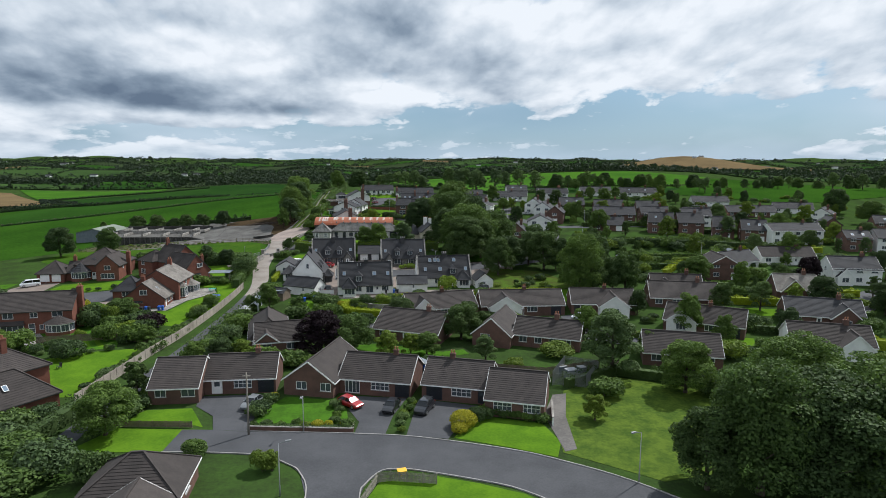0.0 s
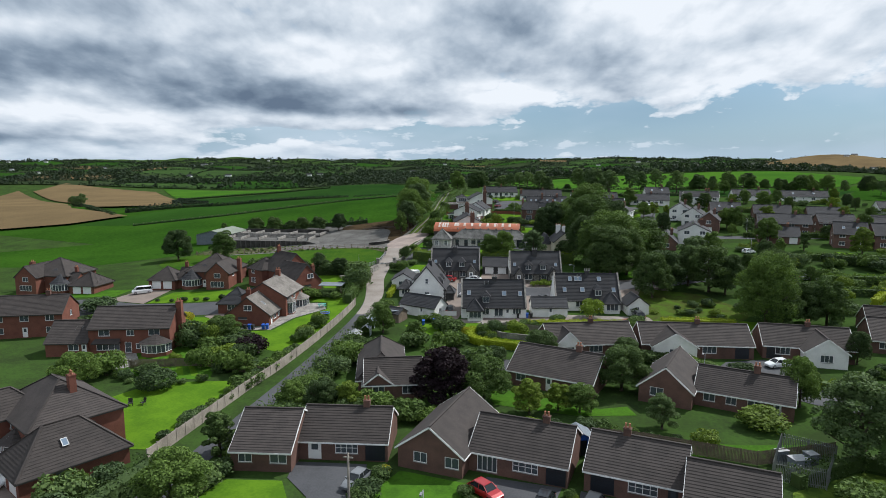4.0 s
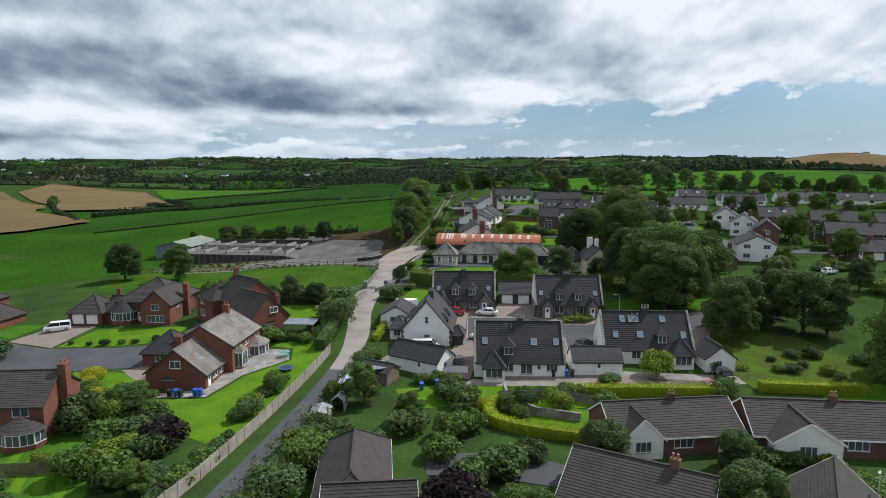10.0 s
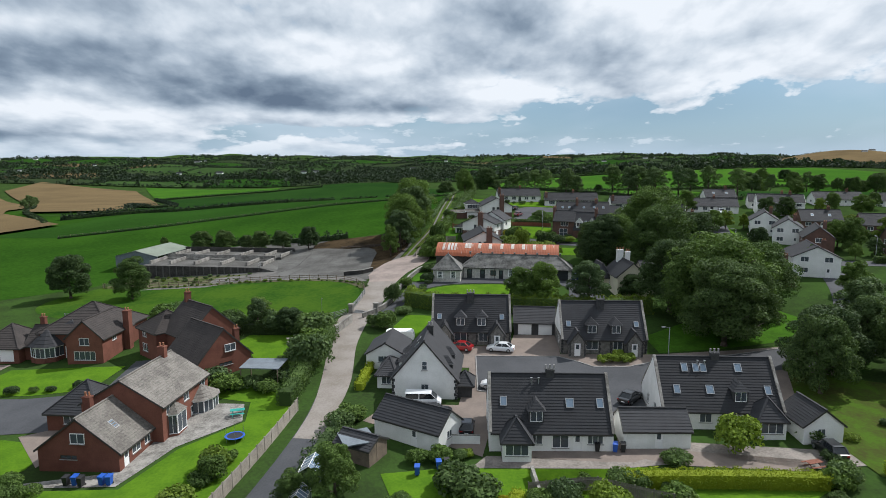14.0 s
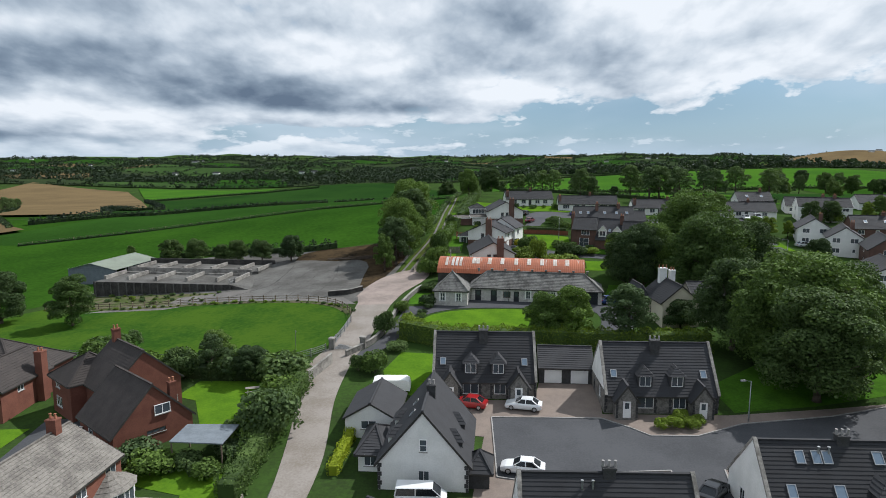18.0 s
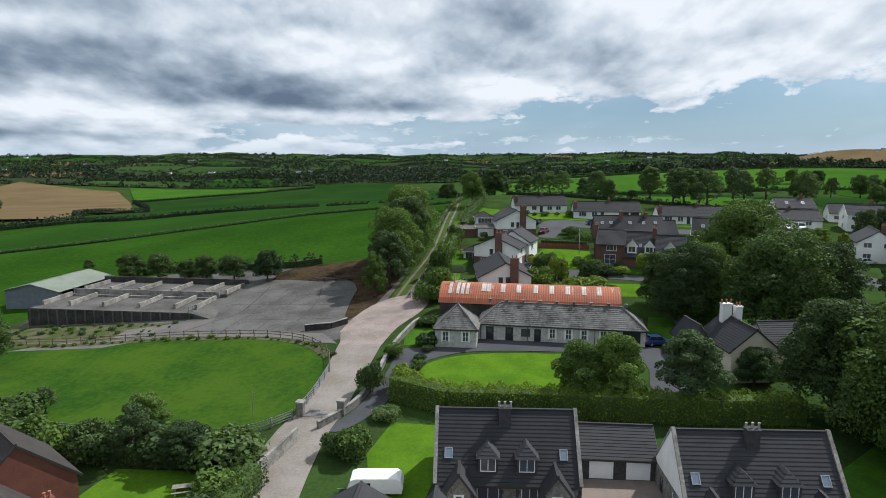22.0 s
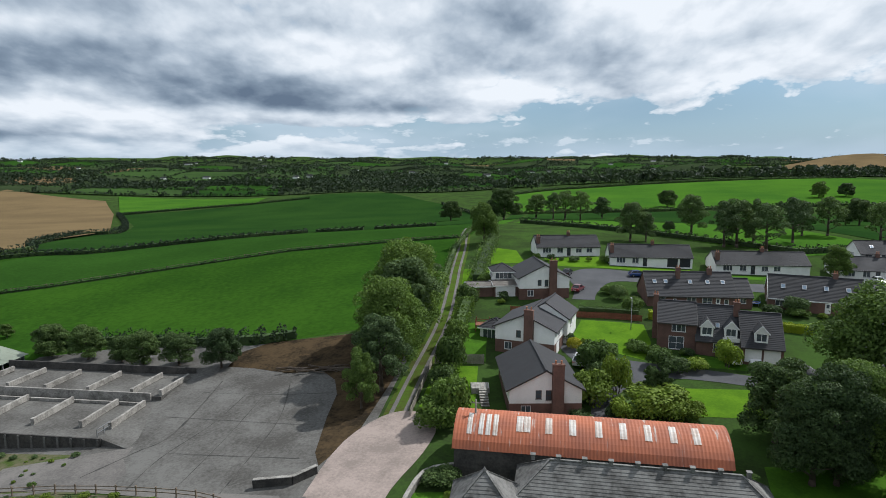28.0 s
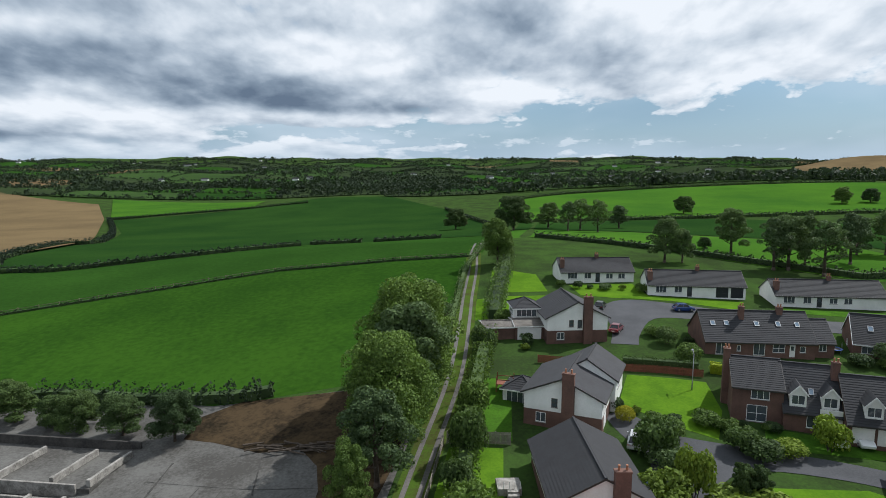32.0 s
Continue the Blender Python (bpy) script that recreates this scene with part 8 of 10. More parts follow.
def far_country():
    """A patchwork of far fields on a crooked net, with hedgerows and copses along its lines."""
    rng = np.random.default_rng(21)
    nx, ny, step = 40, 34, 128.0
    ca, sa = math.cos(0.32), math.sin(0.32)
    net = {}
    for i in range(nx + 1):
        for j in range(ny + 1):
            u, v = (i - nx / 2) * step * 1.25 + rng.normal() * 24, j * step + rng.normal() * 20 - 500
            net[i, j] = (-40 + u * ca - v * sa * 0.4 + 60 * math.sin(v / 420), 150 + u * sa * 0.5 + v * ca)
    pts = []

    def taken(x, y):
        r = math.hypot(x + 40, y - 100)
        return r < 560 or y < -100 or (x > -110 and x < 215 and y < 520) or any(inside(x, y, f) for f in FIELDS)

    near = list(FIELDS)
    mats = ["far_hazy_green", "far_hazy_dull", "field_mid", "far_hazy_dull", "field_dark", "far_hazy_green", "field_wheat", "far_hazy_dull", "field_mid"]
    for i in range(nx):
        for j in range(ny):
            q = [net[i, j], net[i + 1, j], net[i + 1, j + 1], net[i, j + 1]]
            cx, cy = sum(p[0] for p in q) / 4, sum(p[1] for p in q) / 4
            r = math.hypot(cx + 40, cy - 100)
            if r > 3300 or taken(cx, cy) or any(taken(0.85 * p[0] + 0.15 * cx, 0.85 * p[1] + 0.15 * cy) for p in q):
                continue
            m = mats[int(rng.random() * len(mats))]
            if m == "field_wheat" and rng.random() < 0.45:
                m = "far_hazy_green"
            copse = rng.random() < 0.24
            if r < 2700:
                sheet("far_field", q, m, 0.5 + r / 1500, "distant field between hedgerows", "field", cell=64)
            for a, b in ((q[0], q[1]), (q[0], q[3])):
                d = math.hypot(b[0] - a[0], b[1] - a[1])
                n = int(d / (4.4 + r / 420))
                for k in range(n):
                    f = k / n
                    s = 1.3 + (3.2 if rng.random() < 0.42 else 0.5) * rng.random() + r / 1500
                    pts.append((a[0] + (b[0] - a[0]) * f + rng.normal() * 1.2, a[1] + (b[1] - a[1]) * f + rng.normal() * 1.2, s))
            if copse:
                for k in range(34):
                    pts.append((cx + rng.normal() * 40, cy + rng.normal() * 16, 3.2 + 3 * rng.random()))
    # a wooded belt in the valley and trees on the skyline
    for i in range(420):
        u = rng.random()
        pts.append((-1250 + 1050 * u + rng.normal() * 20, 1060 + 190 * math.sin(3 * u) + rng.normal() * 36, 4 + 3 * rng.random()))
    for i in range(460):
        a = (rng.random() - 0.5) * 1.9 + 0.17
        r = 3050 + rng.normal() * 160
        pts.append((-40 - r * math.sin(a), 100 + r * math.cos(a), 4.5 + 5 * rng.random() ** 2))
    for i in range(130):
        pts.append((-100 + 420 * rng.random(), 950 + 50 * rng.normal(), 4 + 3 * rng.random()))
    vs = []
    for x, y, s in pts:
        if any(inside(x, y, f) for f in near):
            continue
        z = ground_z(x, y)
        blobs = [(x + rng.normal() * s * 0.5, y + rng.normal() * s * 0.5, z + s * (0.7 + 0.6 * rng.random()), s * 0.9, s * 0.9, s * 0.8) for _ in range(3)]
        far_off = math.hypot(x + 40, y - 100) > 1500
        vs.append(leaf_cloud(rng, blobs, 24 if far_off else 36, s * (0.36 if far_off else 0.33)))
    ob = new("far_woods", leaf_mesh("far_woods", np.concatenate(vs), "leaf_field"))
    tagged(ob, "dark hedgerow trees and copses of the distant country", "woods", "", "stuff")


far_country()


def far_houses():
    rng = random.Random(8)
    sh, rf = Shape(), Shape()
    for k in range(90):
        r = 1300 + 1900 * rng.random()
        a = (rng.random() - 0.5) * 1.8 + 0.17
        x, y = -40 - r * math.sin(a), 100 + r * math.cos(a)
        z = ground_z(x, y)
        w, d, hh = 8 + 10 * rng.random(), 7, 5
        sh.box(x, y, z - 2, x + w, y + d, z + hh)
        n = len(rf.v)
        rf.v += [(x - 0.4, y - 0.4, z + hh), (x + w + 0.4, y - 0.4, z + hh), (x + w + 0.4, y + d + 0.4, z + hh), (x - 0.4, y + d + 0.4, z + hh), (x, y + d / 2, z + hh + 3), (x + w, y + d / 2, z + hh + 3)]
        rf.f += [(n, n + 1, n + 5, n + 4), (n + 2, n + 3, n + 4, n + 5), (n + 1, n + 2, n + 5), (n + 3, n, n + 4)]
    e = thing("far_farmhouses", 0, 0, 0, 0, "scattered white farmhouses of the distant country", "houses", "", "stuff")
    part("walls", sh, "render_white", e, kind="stuff")
    part("roofs", rf, "tile_dark", e, kind="stuff")


far_houses()


# ---- planting: kind, place, height, breadth ----
for x, y, h, w in ((-43.4, 78.0, 7.3, 2.10), (35.3, 63.5, 14.4, 1.14), (50.5, 83.5, 11.7, 1.60), (-15.7, 113.4, 7.2, 1.29), (-1.9, 111.7, 4.3, 1.82), (-69.5, 134.0, 5.6, 2.20), (-79.9, 108.6, 5.9, 1.72), (10.6, 205.6, 16.0, 1.4), (6.3, 257.7, 17.6, 1.19), (19.1, 213.1, 13.0, 1.33), (5.2, 236.4, 16.0, 1.2), (-56.1, 354.5, 12.5, 0.89), (-61.6, 266.0, 14.5, 1.0), (-62.0, 280.0, 17.0, 1.05), (6.5, 203.0, 14.0, 1.15),):
    plant("oak", x, y, h, w)
for x, y, h, w in ((-45.4, 91.0, 6.2, 1.45), (-24.5, 141.9, 2.5, 1.63), (-22.3, 258.8, 5.4, 1.03), (-20.7, 259.0, 5.3, 1.06),):
    plant("fir", x, y, h, w)
for x, y, h, w in ((29.9, 64.5, 9.3, 1.14), (41.9, 62.1, 13.9, 1.45), (4.8, 121.2, 7.1, 1.43), (-37.6, 105.6, 5.0, 1.34), (-132.0, 217.6, 10.5, 1.2), (-65.0, 191.9, 4.8, 1.92), (20.6, 185.4, 10.0, 1.39), (32.0, 184.9, 11.5, 1.25), (9.3, 194.6, 14.0, 1.32), (3.5, 210.9, 13.9, 1.20), (-2.5, 218.9, 5.0, 1.65), (-131.4, 274.3, 6.4, 1.54), (-108.4, 269.7, 6.2, 1.33), (-92.0, 267.6, 7.0, 1.16), (-114.0, 271.2, 4.9, 1.32), (13.5, 240.4, 14.0, 1.15), (-60.5, 486.2, 16.1, 1.28), (-95.0, 532.1, 11.7, 1.32),):
    plant("dark", x, y, h, w)
for x, y, h, w in ((42.8, 630.9, 12.2, 1.48), (1.8, 387.7, 3.5, 1.70), (187.9, 704.8, 11.0, 2.20), (-5.5, 241.5, 13.0, 0.86),):
    plant("dark", x, y, h, w)
for x, y, h, w in ((48.4, 63.3, 14.7, 1.36), (38.7, 93.0, 8.4, 1.69), (-39.6, 144.4, 6.0, 1.15), (-42.4, 105.9, 4.2, 1.6), (-56.3, 118.2, 3.7, 2.20), (-73.7, 198.1, 5.0, 1.68), (-32.1, 140.2, 4.0, 1.97), (-43.6, 143.1, 3.5, 1.3), (-69.3, 136.0, 5.1, 2.20), (-20.4, 211.4, 8.8, 1.15), (-24.6, 211.0, 7.8, 1.2), (-114.4, 216.0, 9.6, 1.25), (-66.4, 193.1, 4.3, 2.20), (-152.3, 285.1, 3.0, 1.61), (-3.4, 243.6, 12.8, 1.02), (166.2, 698.7, 12.6, 2.20), (-62.2, 252.5, 8.5, 0.75),):
    plant("oak2", x, y, h, w)
for x, y, h, w in ((29.4, 100.9, 11.4, 1.72), (8.7, 108.1, 4.9, 2.20), (-28.0, 97.6, 5.1, 1.30), (30.3, 196.6, 11.8, 1.82), (-11.6, 211.2, 9.6, 1.55), (-44.7, 496.7, 13.0, 1.54), (-10.6, 510.1, 11.9, 1.43), (-13.5, 362.7, 12.2, 1.12), (-8.9, 363.8, 9.2, 1.08), (7.5, 381.4, 13.2, 1.16), (15.7, 360.9, 14.3, 1.18), (41.6, 385.3, 11.5, 1.15), (-60.8, 258.0, 12.0, 1.1), (-61.2, 273.5, 16.5, 1.2), (-61.8, 288.0, 15.0, 1.15),):
    plant("ash", x, y, h, w)
for x, y, h, w in ((22.0, 82.7, 3.7, 2.06), (-19.2, 68.7, 2.4, 1.83), (-8.9, 110.0, 4.9, 1.84), (-4.9, 111.9, 4.0, 1.79), (-34.2, 106.1, 4.5, 1.55),):
    plant("lime", x, y, h, w)
for x, y, h, w in ((26.0, 91.8, 2.7, 1.60), (-49.4, 69.2, 3.8, 1.54), (-46.3, 63.7, 3.2, 2.08), (-29.5, 72.3, 2.0, 1.20), (-42.9, 112.7, 2.4, 1.87), (-40.5, 126.1, 3.6, 1.18), (-65.4, 120.2, 3.6, 1.05), (-79.2, 114.9, 3.7, 1.26), (18.4, 129.4, 2.5, 1.99), (-19.2, 146.0, 2.2, 1.13), (-4.8, 157.0, 1.4, 2.05), (-54.0, 146.4, 2.6, 0.91), (-50.4, 247.1, 4.0, 1.06), (-93.1, 198.6, 3.5, 1.77), (-48.1, 195.2, 3.1, 0.97), (-29.7, 267.4, 4.7, 0.87),):
    plant("bush", x, y, h, w)
for x, y, h, w in ((-49.0, 249.3, 6.0, 0.71), (-50.5, 221.4, 2.1, 1.04), (-27.5, 271.7, 2.7, 1.17), (-19.3, 270.3, 3.0, 1.06), (-24.8, 255.3, 2.4, 2.20), (-51.3, 264.0, 6.0, 0.59), (-50.0, 252.4, 4.6, 0.57), (-52.1, 274.6, 4.2, 0.78), (-20.6, 295.4, 2.9, 1.09), (-51.0, 307.7, 2.8, 0.93),):
    plant("bush", x, y, h, w)
for x, y, h, w in ((43.2, 92.2, 3.0, 1.53), (-38.1, 65.9, 4.0, 0.89), (-42.4, 134.2, 2.5, 1.4), (-74.2, 132.0, 4.5, 1.13), (-73.0, 116.5, 1.7, 1.75), (25.4, 132.6, 1.7, 1.97), (-50.6, 209.8, 4.1, 0.62), (-76.5, 192.6, 4.0, 1.01), (-50.6, 195.7, 2.4, 0.78), (-47.8, 235.3, 1.8, 1.75), (-17.5, 269.2, 2.6, 1.46), (-51.8, 257.6, 3.9, 0.72), (-53.0, 295.9, 4.1, 0.77),):
    plant("bush_dark", x, y, h, w)
for x, y, h, w in ((-44.2, 67.2, 4.1, 1.14), (-42.0, 120.5, 3.0, 1.47), (-112.5, 154.7, 3.2, 1.84), (-55.3, 176.6, 5.4, 0.91), (-17.1, 146.9, 2.8, 0.86), (-53.6, 138.1, 2.4, 1.03), (-46.8, 203.8, 1.3, 1.91), (-28.4, 264.7, 2.8, 1.32), (-22.7, 302.6, 2.9, 0.97), (10.8, 301.3, 3.4, 0.98),):
    plant("bush_grey", x, y, h, w)
for x, y, h, w in ((-20.2, 68.7, 2.4, 0.88), (-70.2, 132.4, 4.5, 0.70), (-63.0, 127.3, 2.6, 1.44), (-71.2, 121.8, 2.0, 0.81), (17.6, 135.6, 1.6, 1.33), (-11.9, 146.7, 2.4, 0.96), (22.0, 111.0, 2.4, 2.20), (-12.7, 146.5, 3.0, 0.98), (2.5, 161.0, 4.0, 0.87), (-62.8, 193.3, 2.7, 1.09), (-22.1, 256.6, 3.3, 1.94), (-26.9, 259.6, 5.9, 0.50), (-46.4, 211.1, 3.3, 0.82), (-30.4, 256.4, 4.6, 0.89), (-8.9, 272.3, 4.2, 0.69), (-14.1, 270.6, 1.7, 1.78), (-46.0, 317.2, 1.8, 1.18),):
    plant("bush_lime", x, y, h, w)
for x, y, h, w in ((-21.8, 112.4, 8.2, 1.37),):
    plant("purple", x, y, h, w)
for x, y, h, w in ((-7.5, 130.4, 6.5, 1.44), (7.0, 133.9, 4.8, 2.01), (12.5, 212.1, 11.4, 1.73), (-122.1, 272.6, 6.6, 1.50), (-101.0, 269.1, 6.1, 1.43), (-8.1, 241.1, 11.8, 1.12), (14.0, 199.0, 12.5, 1.10), (-9.0, 250.0, 10.5, 1.20),):
    plant("dark2", x, y, h, w)
for x, y, h, w in ((-60.2, 128.6, 3.4, 1.33),):
    plant("bush_purple", x, y, h, w)
for x, y, h, w in ((-66.9, 110.1, 2.9, 1.66),):
    plant("ball", x, y, h, w)
for x, y, h, w in ((-22.8, 145.0, 1.7, 0.75), (-86.1, 148.6, 1.9, 1.29), (-32.3, 275.3, 1.8, 0.94),):
    plant("bush_gold", x, y, h, w)
for x, y, h, w in ((-71.6, 192.9, 6.3, 1.13), (-91.0, 202.1, 3.6, 2.20), (-30.3, 481.4, 14.3, 1.33), (-23.7, 465.0, 13.7, 1.25), (22.5, 369.2, 13.0, 0.91), (12.1, 360.2, 13.2, 1.2), (22.1, 356.1, 13.4, 1.3), (49.7, 386.8, 12.5, 1.3), (34.0, 371.0, 13.5, 1.2), (58.0, 372.0, 12.5, 1.3), (-36.0, 470.0, 13.0, 1.2)):
    plant("thin", x, y, h, w)
for x, y, h, w in ((17.6, 178, 11, 1.0), (40.5, 159, 9, 1.1), (42, 169, 14, 0.95), (46.4, 162, 9, 1.1), (195, 304, 12, 1.2)):
    plant("dark", x, y, h, w)
for x, y, h, w in ((37.2, 159.3, 15, 1.0), (189, 270, 11, 1.2), (59.5, 278, 8, 1.1)):
    plant("oak", x, y, h, w)
for x, y, h, w in ((49.6, 161.7, 10, 1.1), (61, 273, 9, 1.1), (41.9, 226.5, 7, 1.2), (29.2, 328.6, 8, 1.2)):
    plant("oak2", x, y, h, w)
for x, y, h, w in ((144, 290, 8, 1.2), (157, 265, 9, 1.1), (35.6, 300, 6, 1.2), (92, 136, 6, 1.2), (41, 300.5, 5, 1.1)):
    plant("lime", x, y, h, w)
for x, y, h, w in ((90.8, 174, 3.5, 1.4), (89.9, 125.6, 3.2, 1.3)):
    plant("bush", x, y, h, w)
for k in range(9):
    plant("thin" if k % 3 else "ash", -522 + 22.5 * k, 624 - 25 * k + (k * 7) % 5, 7.5 + (k * 5) % 4, 1.2)
plant("dark2", 35.3, 183, 10, 1.1)
plant("ash", 28.1, 190, 11, 1.1)
plant("fir", 77.4, 148.8, 8, 0.5)
plant("fir", 46, 296, 7, 0.5)
plant("bush_dark", 95.7, 206, 3.4, 1.3)
plant("bush_lime", 78.7, 106, 2.4, 1.3)


# ---- gardens, patios and beds ----
sheet("patio", [(-76, 142.2), (-71.5, 142.4), (-63.6, 143.6), (-62.2, 152.3), (-57.4, 159.4), (-59.6, 164.2), (-66, 164), (-66, 146)], "concrete_pale", "drive", "pale paved patio round the red brick house", "patio")
sheet("lawn", [(-77, 139.5), (-70.8, 138.6), (-62.0, 132.6), (-54.6, 129.6), (-52.0, 136), (-51.8, 146), (-51.8, 158), (-53.4, 168), (-66, 171), (-66, 166), (-59, 164.8), (-57, 159.4), (-61.6, 152), (-63, 143.2), (-71.5, 141.8)], "lawn_bright", "lawn", "mown sloping lawn beside the lane fence", "lawn")
sheet("lawn", [(-78.4, 116), (-84, 128), (-75, 132), (-64, 122.7), (-61, 115.6), (-69.5, 113.6)], "lawn", "lawn", "striped mown back garden lawn", "lawn")
for k in range(5):
    a, b = 0.1 + k * 0.18, 0.19 + k * 0.18
    p = lambda f, s: (-78.0 + 16.5 * f + (-5.4 * s), 116.4 - 0.6 * f + (12.5 - 6.5 * f) * s)
    sheet("lawn", [p(a, 0.06), p(b, 0.06), p(b, 0.94), p(a, 0.94)], "lawn_bright", 0.046, "paler mown stripe across the lawn", "lawn")
sheet("lawn", [(-72, 104.5), (-69, 112), (-61, 114.4), (-55, 115.5), (-54.6, 103.4), (-55.2, 91), (-60, 90.5)], "lawn_bright", "lawn", "mown back garden lawn beside the lane", "lawn")
sheet("drive", [(-92, 74), (-84, 92), (-74.5, 90.5), (-71.5, 86), (-64, 80.5), (-56.5, 76.8), (-60, 68), (-75, 62)], "paver", "drive", "pale paved drive in front of the garage", "drive")
sheet("road", [(-150, 158), (-135, 163.4), (-123, 165.4), (-107, 161.6), (-93, 163), (-84, 165.8), (-77, 164.6), (-74.6, 160), (-80, 154.4), (-92, 151.6), (-106, 149), (-150, 147)], "asphalt", "road", "grey asphalt turning place of the red brick close", "road")
sheet("drive", [(-118, 164.6), (-106, 162), (-107, 175), (-116, 175)], "paver", "drive", "pale paved drive to the garages", "drive")
sheet("drive", [(-84, 152.5), (-75.5, 146), (-75.5, 158), (-77, 158)], "paver", "drive", "pale paved drive beside the house", "drive")
sheet("drive", [(-83, 165.6), (-77, 164.4), (-71.4, 168.8), (-70.8, 172), (-80, 180), (-86, 178)], "asphalt", "drive", "asphalt drive beside the red brick house", "drive")
sheet("lawn", [(-105.4, 162.4), (-93, 164.2), (-85.5, 167), (-86.4, 176), (-92, 175.2), (-105, 173)], "lawn_bright", "lawn", "mown front lawn of the red brick house", "lawn")
sheet("lawn", [(-92, 151), (-85, 151.6), (-77.5, 151), (-76.4, 145.4), (-79.5, 141), (-88, 146)], "lawn_bright", "lawn", "mown lawn inside the turning place", "lawn")
sheet("lawn", [(-73, 186), (-72.5, 191), (-60.5, 191.4), (-57.8, 186), (-58.4, 177.6), (-64.6, 177.8), (-69.6, 185)], "lawn_bright", "lawn", "mown garden lawn behind the house", "lawn")
sheet("lawn", [(-150, 163), (-136, 165.6), (-124, 167.6), (-119, 166.4), (-119, 176), (-150, 170)], "lawn", "lawn", "mown front lawn of the close", "lawn")
sheet("patio", [(-88, 120), (-79, 117.4), (-77.6, 121), (-84.5, 129), (-90, 130)], "concrete_pale", "drive", "pale paved patio behind the house", "patio")
sheet("patio", [(-22, 160), (9, 162), (9.4, 157.6), (-21, 155.6)], "paver", "drive", "pale paved terrace behind the white houses", "patio")
sheet("lawn", [(-20.6, 148.4), (-12, 147), (8, 152.6), (12, 156.4), (-21, 155.2)], "lawn_bright", "lawn", "mown lawn behind the white houses", "lawn")
sheet("lawn", [(-19.4, 140.8), (-13, 139.8), (-6.6, 139.2), (-5.4, 146), (-9.6, 143.2), (-15.6, 144.2)], "lawn", "lawn", "small mown lawn inside the clipped hedge", "lawn")
sheet("lawn", [(12.6, 170), (16, 157.6), (31, 159.5), (38, 168), (30, 182), (16, 186)], "rough_grass", 0.1, "rough grass slope below the trees", "grass")

for x, y, h in ((-10.7, 184.9, 1.2), (-9.2, 185.2, 1.4), (-7.4, 185.4, 1.3), (-8.2, 187.4, 1.2), (-6.4, 186.5, 1.1)):
    plant("bush_lime", x, y, h, 1.1)
for x, y, h in ((-26.6, 253.0, 2.6), (-23.6, 253.4, 3.0), (-20.6, 253.8, 2.8), (-17.8, 254.2, 2.4)):
    plant("bush_lime", x, y, h, 1.0)
KIND_RNG = random.Random(44)


FAR_SHRUBS = {}


def bed(pts, step, kinds, h0, h1, spread=0.6):
    """Garden shrubs set at uneven steps along a line; those that stay far off are gathered into one planting."""
    for x, y, w in along(pts, step):
        k = KIND_RNG.choice(kinds)
        x, y, h, wide = x + KIND_RNG.gauss(0, spread), y + KIND_RNG.gauss(0, spread), h0 + (h1 - h0) * KIND_RNG.random() ** 1.5, 0.9 + 0.6 * KIND_RNG.random()
        if k in BUSH_FORM and (x > 24 or x < -84 or y > 196):
            v, material = BUSH_FORM[k]
            s = h / TREES[k][2]
            a = KIND_RNG.random() * 6.28
            q = v * (s * wide, s * wide, s)
            FAR_SHRUBS.setdefault(material, []).append(np.stack((q[:, 0] * math.cos(a) - q[:, 1] * math.sin(a) + x, q[:, 0] * math.sin(a) + q[:, 1] * math.cos(a) + y, q[:, 2] + ground_z(x, y)), 1))
        else:
            plant(k, x, y, h, wide)


MIXED = ["low_oak", "low_dark", "low_grey", "low_oak", "low_dark", "low_lime"]
GREENS = ["low_oak", "low_dark", "low_grey"]
bed([(-54.4, 94), (-53.8, 108), (-52.9, 122), (-52.4, 130)], 2.6, GREENS, 1.2, 2.2, 0.3)
bed([(-55.0, 137), (-54.4, 150)], 4.0, MIXED, 1.2, 2.6, 0.4)
bed([(-60, 117), (-57.4, 121), (-60.5, 125), (-63, 130)], 2.2, MIXED, 1.8, 3.6, 1.1)
bed([(-64.5, 124.5), (-70, 131), (-77, 135.5), (-84, 137)], 2.3, MIXED, 1.8, 3.8, 1.1)
bed([(-66, 136.5), (-73, 138.4)], 2.4, MIXED, 1.5, 3.0, 0.8)
bed([(-79, 115), (-72, 111.6), (-66, 111), (-61, 113.5)], 2.7, GREENS, 0.8, 1.8, 0.5)
bed([(-85, 146.5), (-80, 141.5)], 2.2, ["low_lime", "low_oak", "bush_gold"], 1.0, 2.2, 0.5)
bed([(-95, 138), (-104, 143), (-114, 146)], 3.0, MIXED, 1.6, 3.6, 0.9)
bed([(-80, 162.4), (-77.5, 158)], 2.0, ["low_lime", "low_oak", "low_dark"], 0.8, 1.6, 0.4)
bed([(-103, 163.4), (-96, 164.6), (-87, 167)], 3.2, ["low_oak", "low_dark"], 0.8, 1.5, 0.4)
bed([(-57.2, 172), (-57.8, 180), (-59.0, 187)], 2.2, GREENS, 1.6, 3.0, 0.5)
bed([(-61, 192), (-70, 193.6), (-80, 194.4), (-92, 194.6)], 3.0, GREENS, 2.0, 4.2, 0.8)
bed([(-67, 168.5), (-62, 168.3), (-58, 169)], 2.0, GREENS, 1.4, 2.6, 0.5)
bed([(-58, 60), (-56, 70), (-55, 84)], 2.6, GREENS, 1.6, 3.2, 0.8)
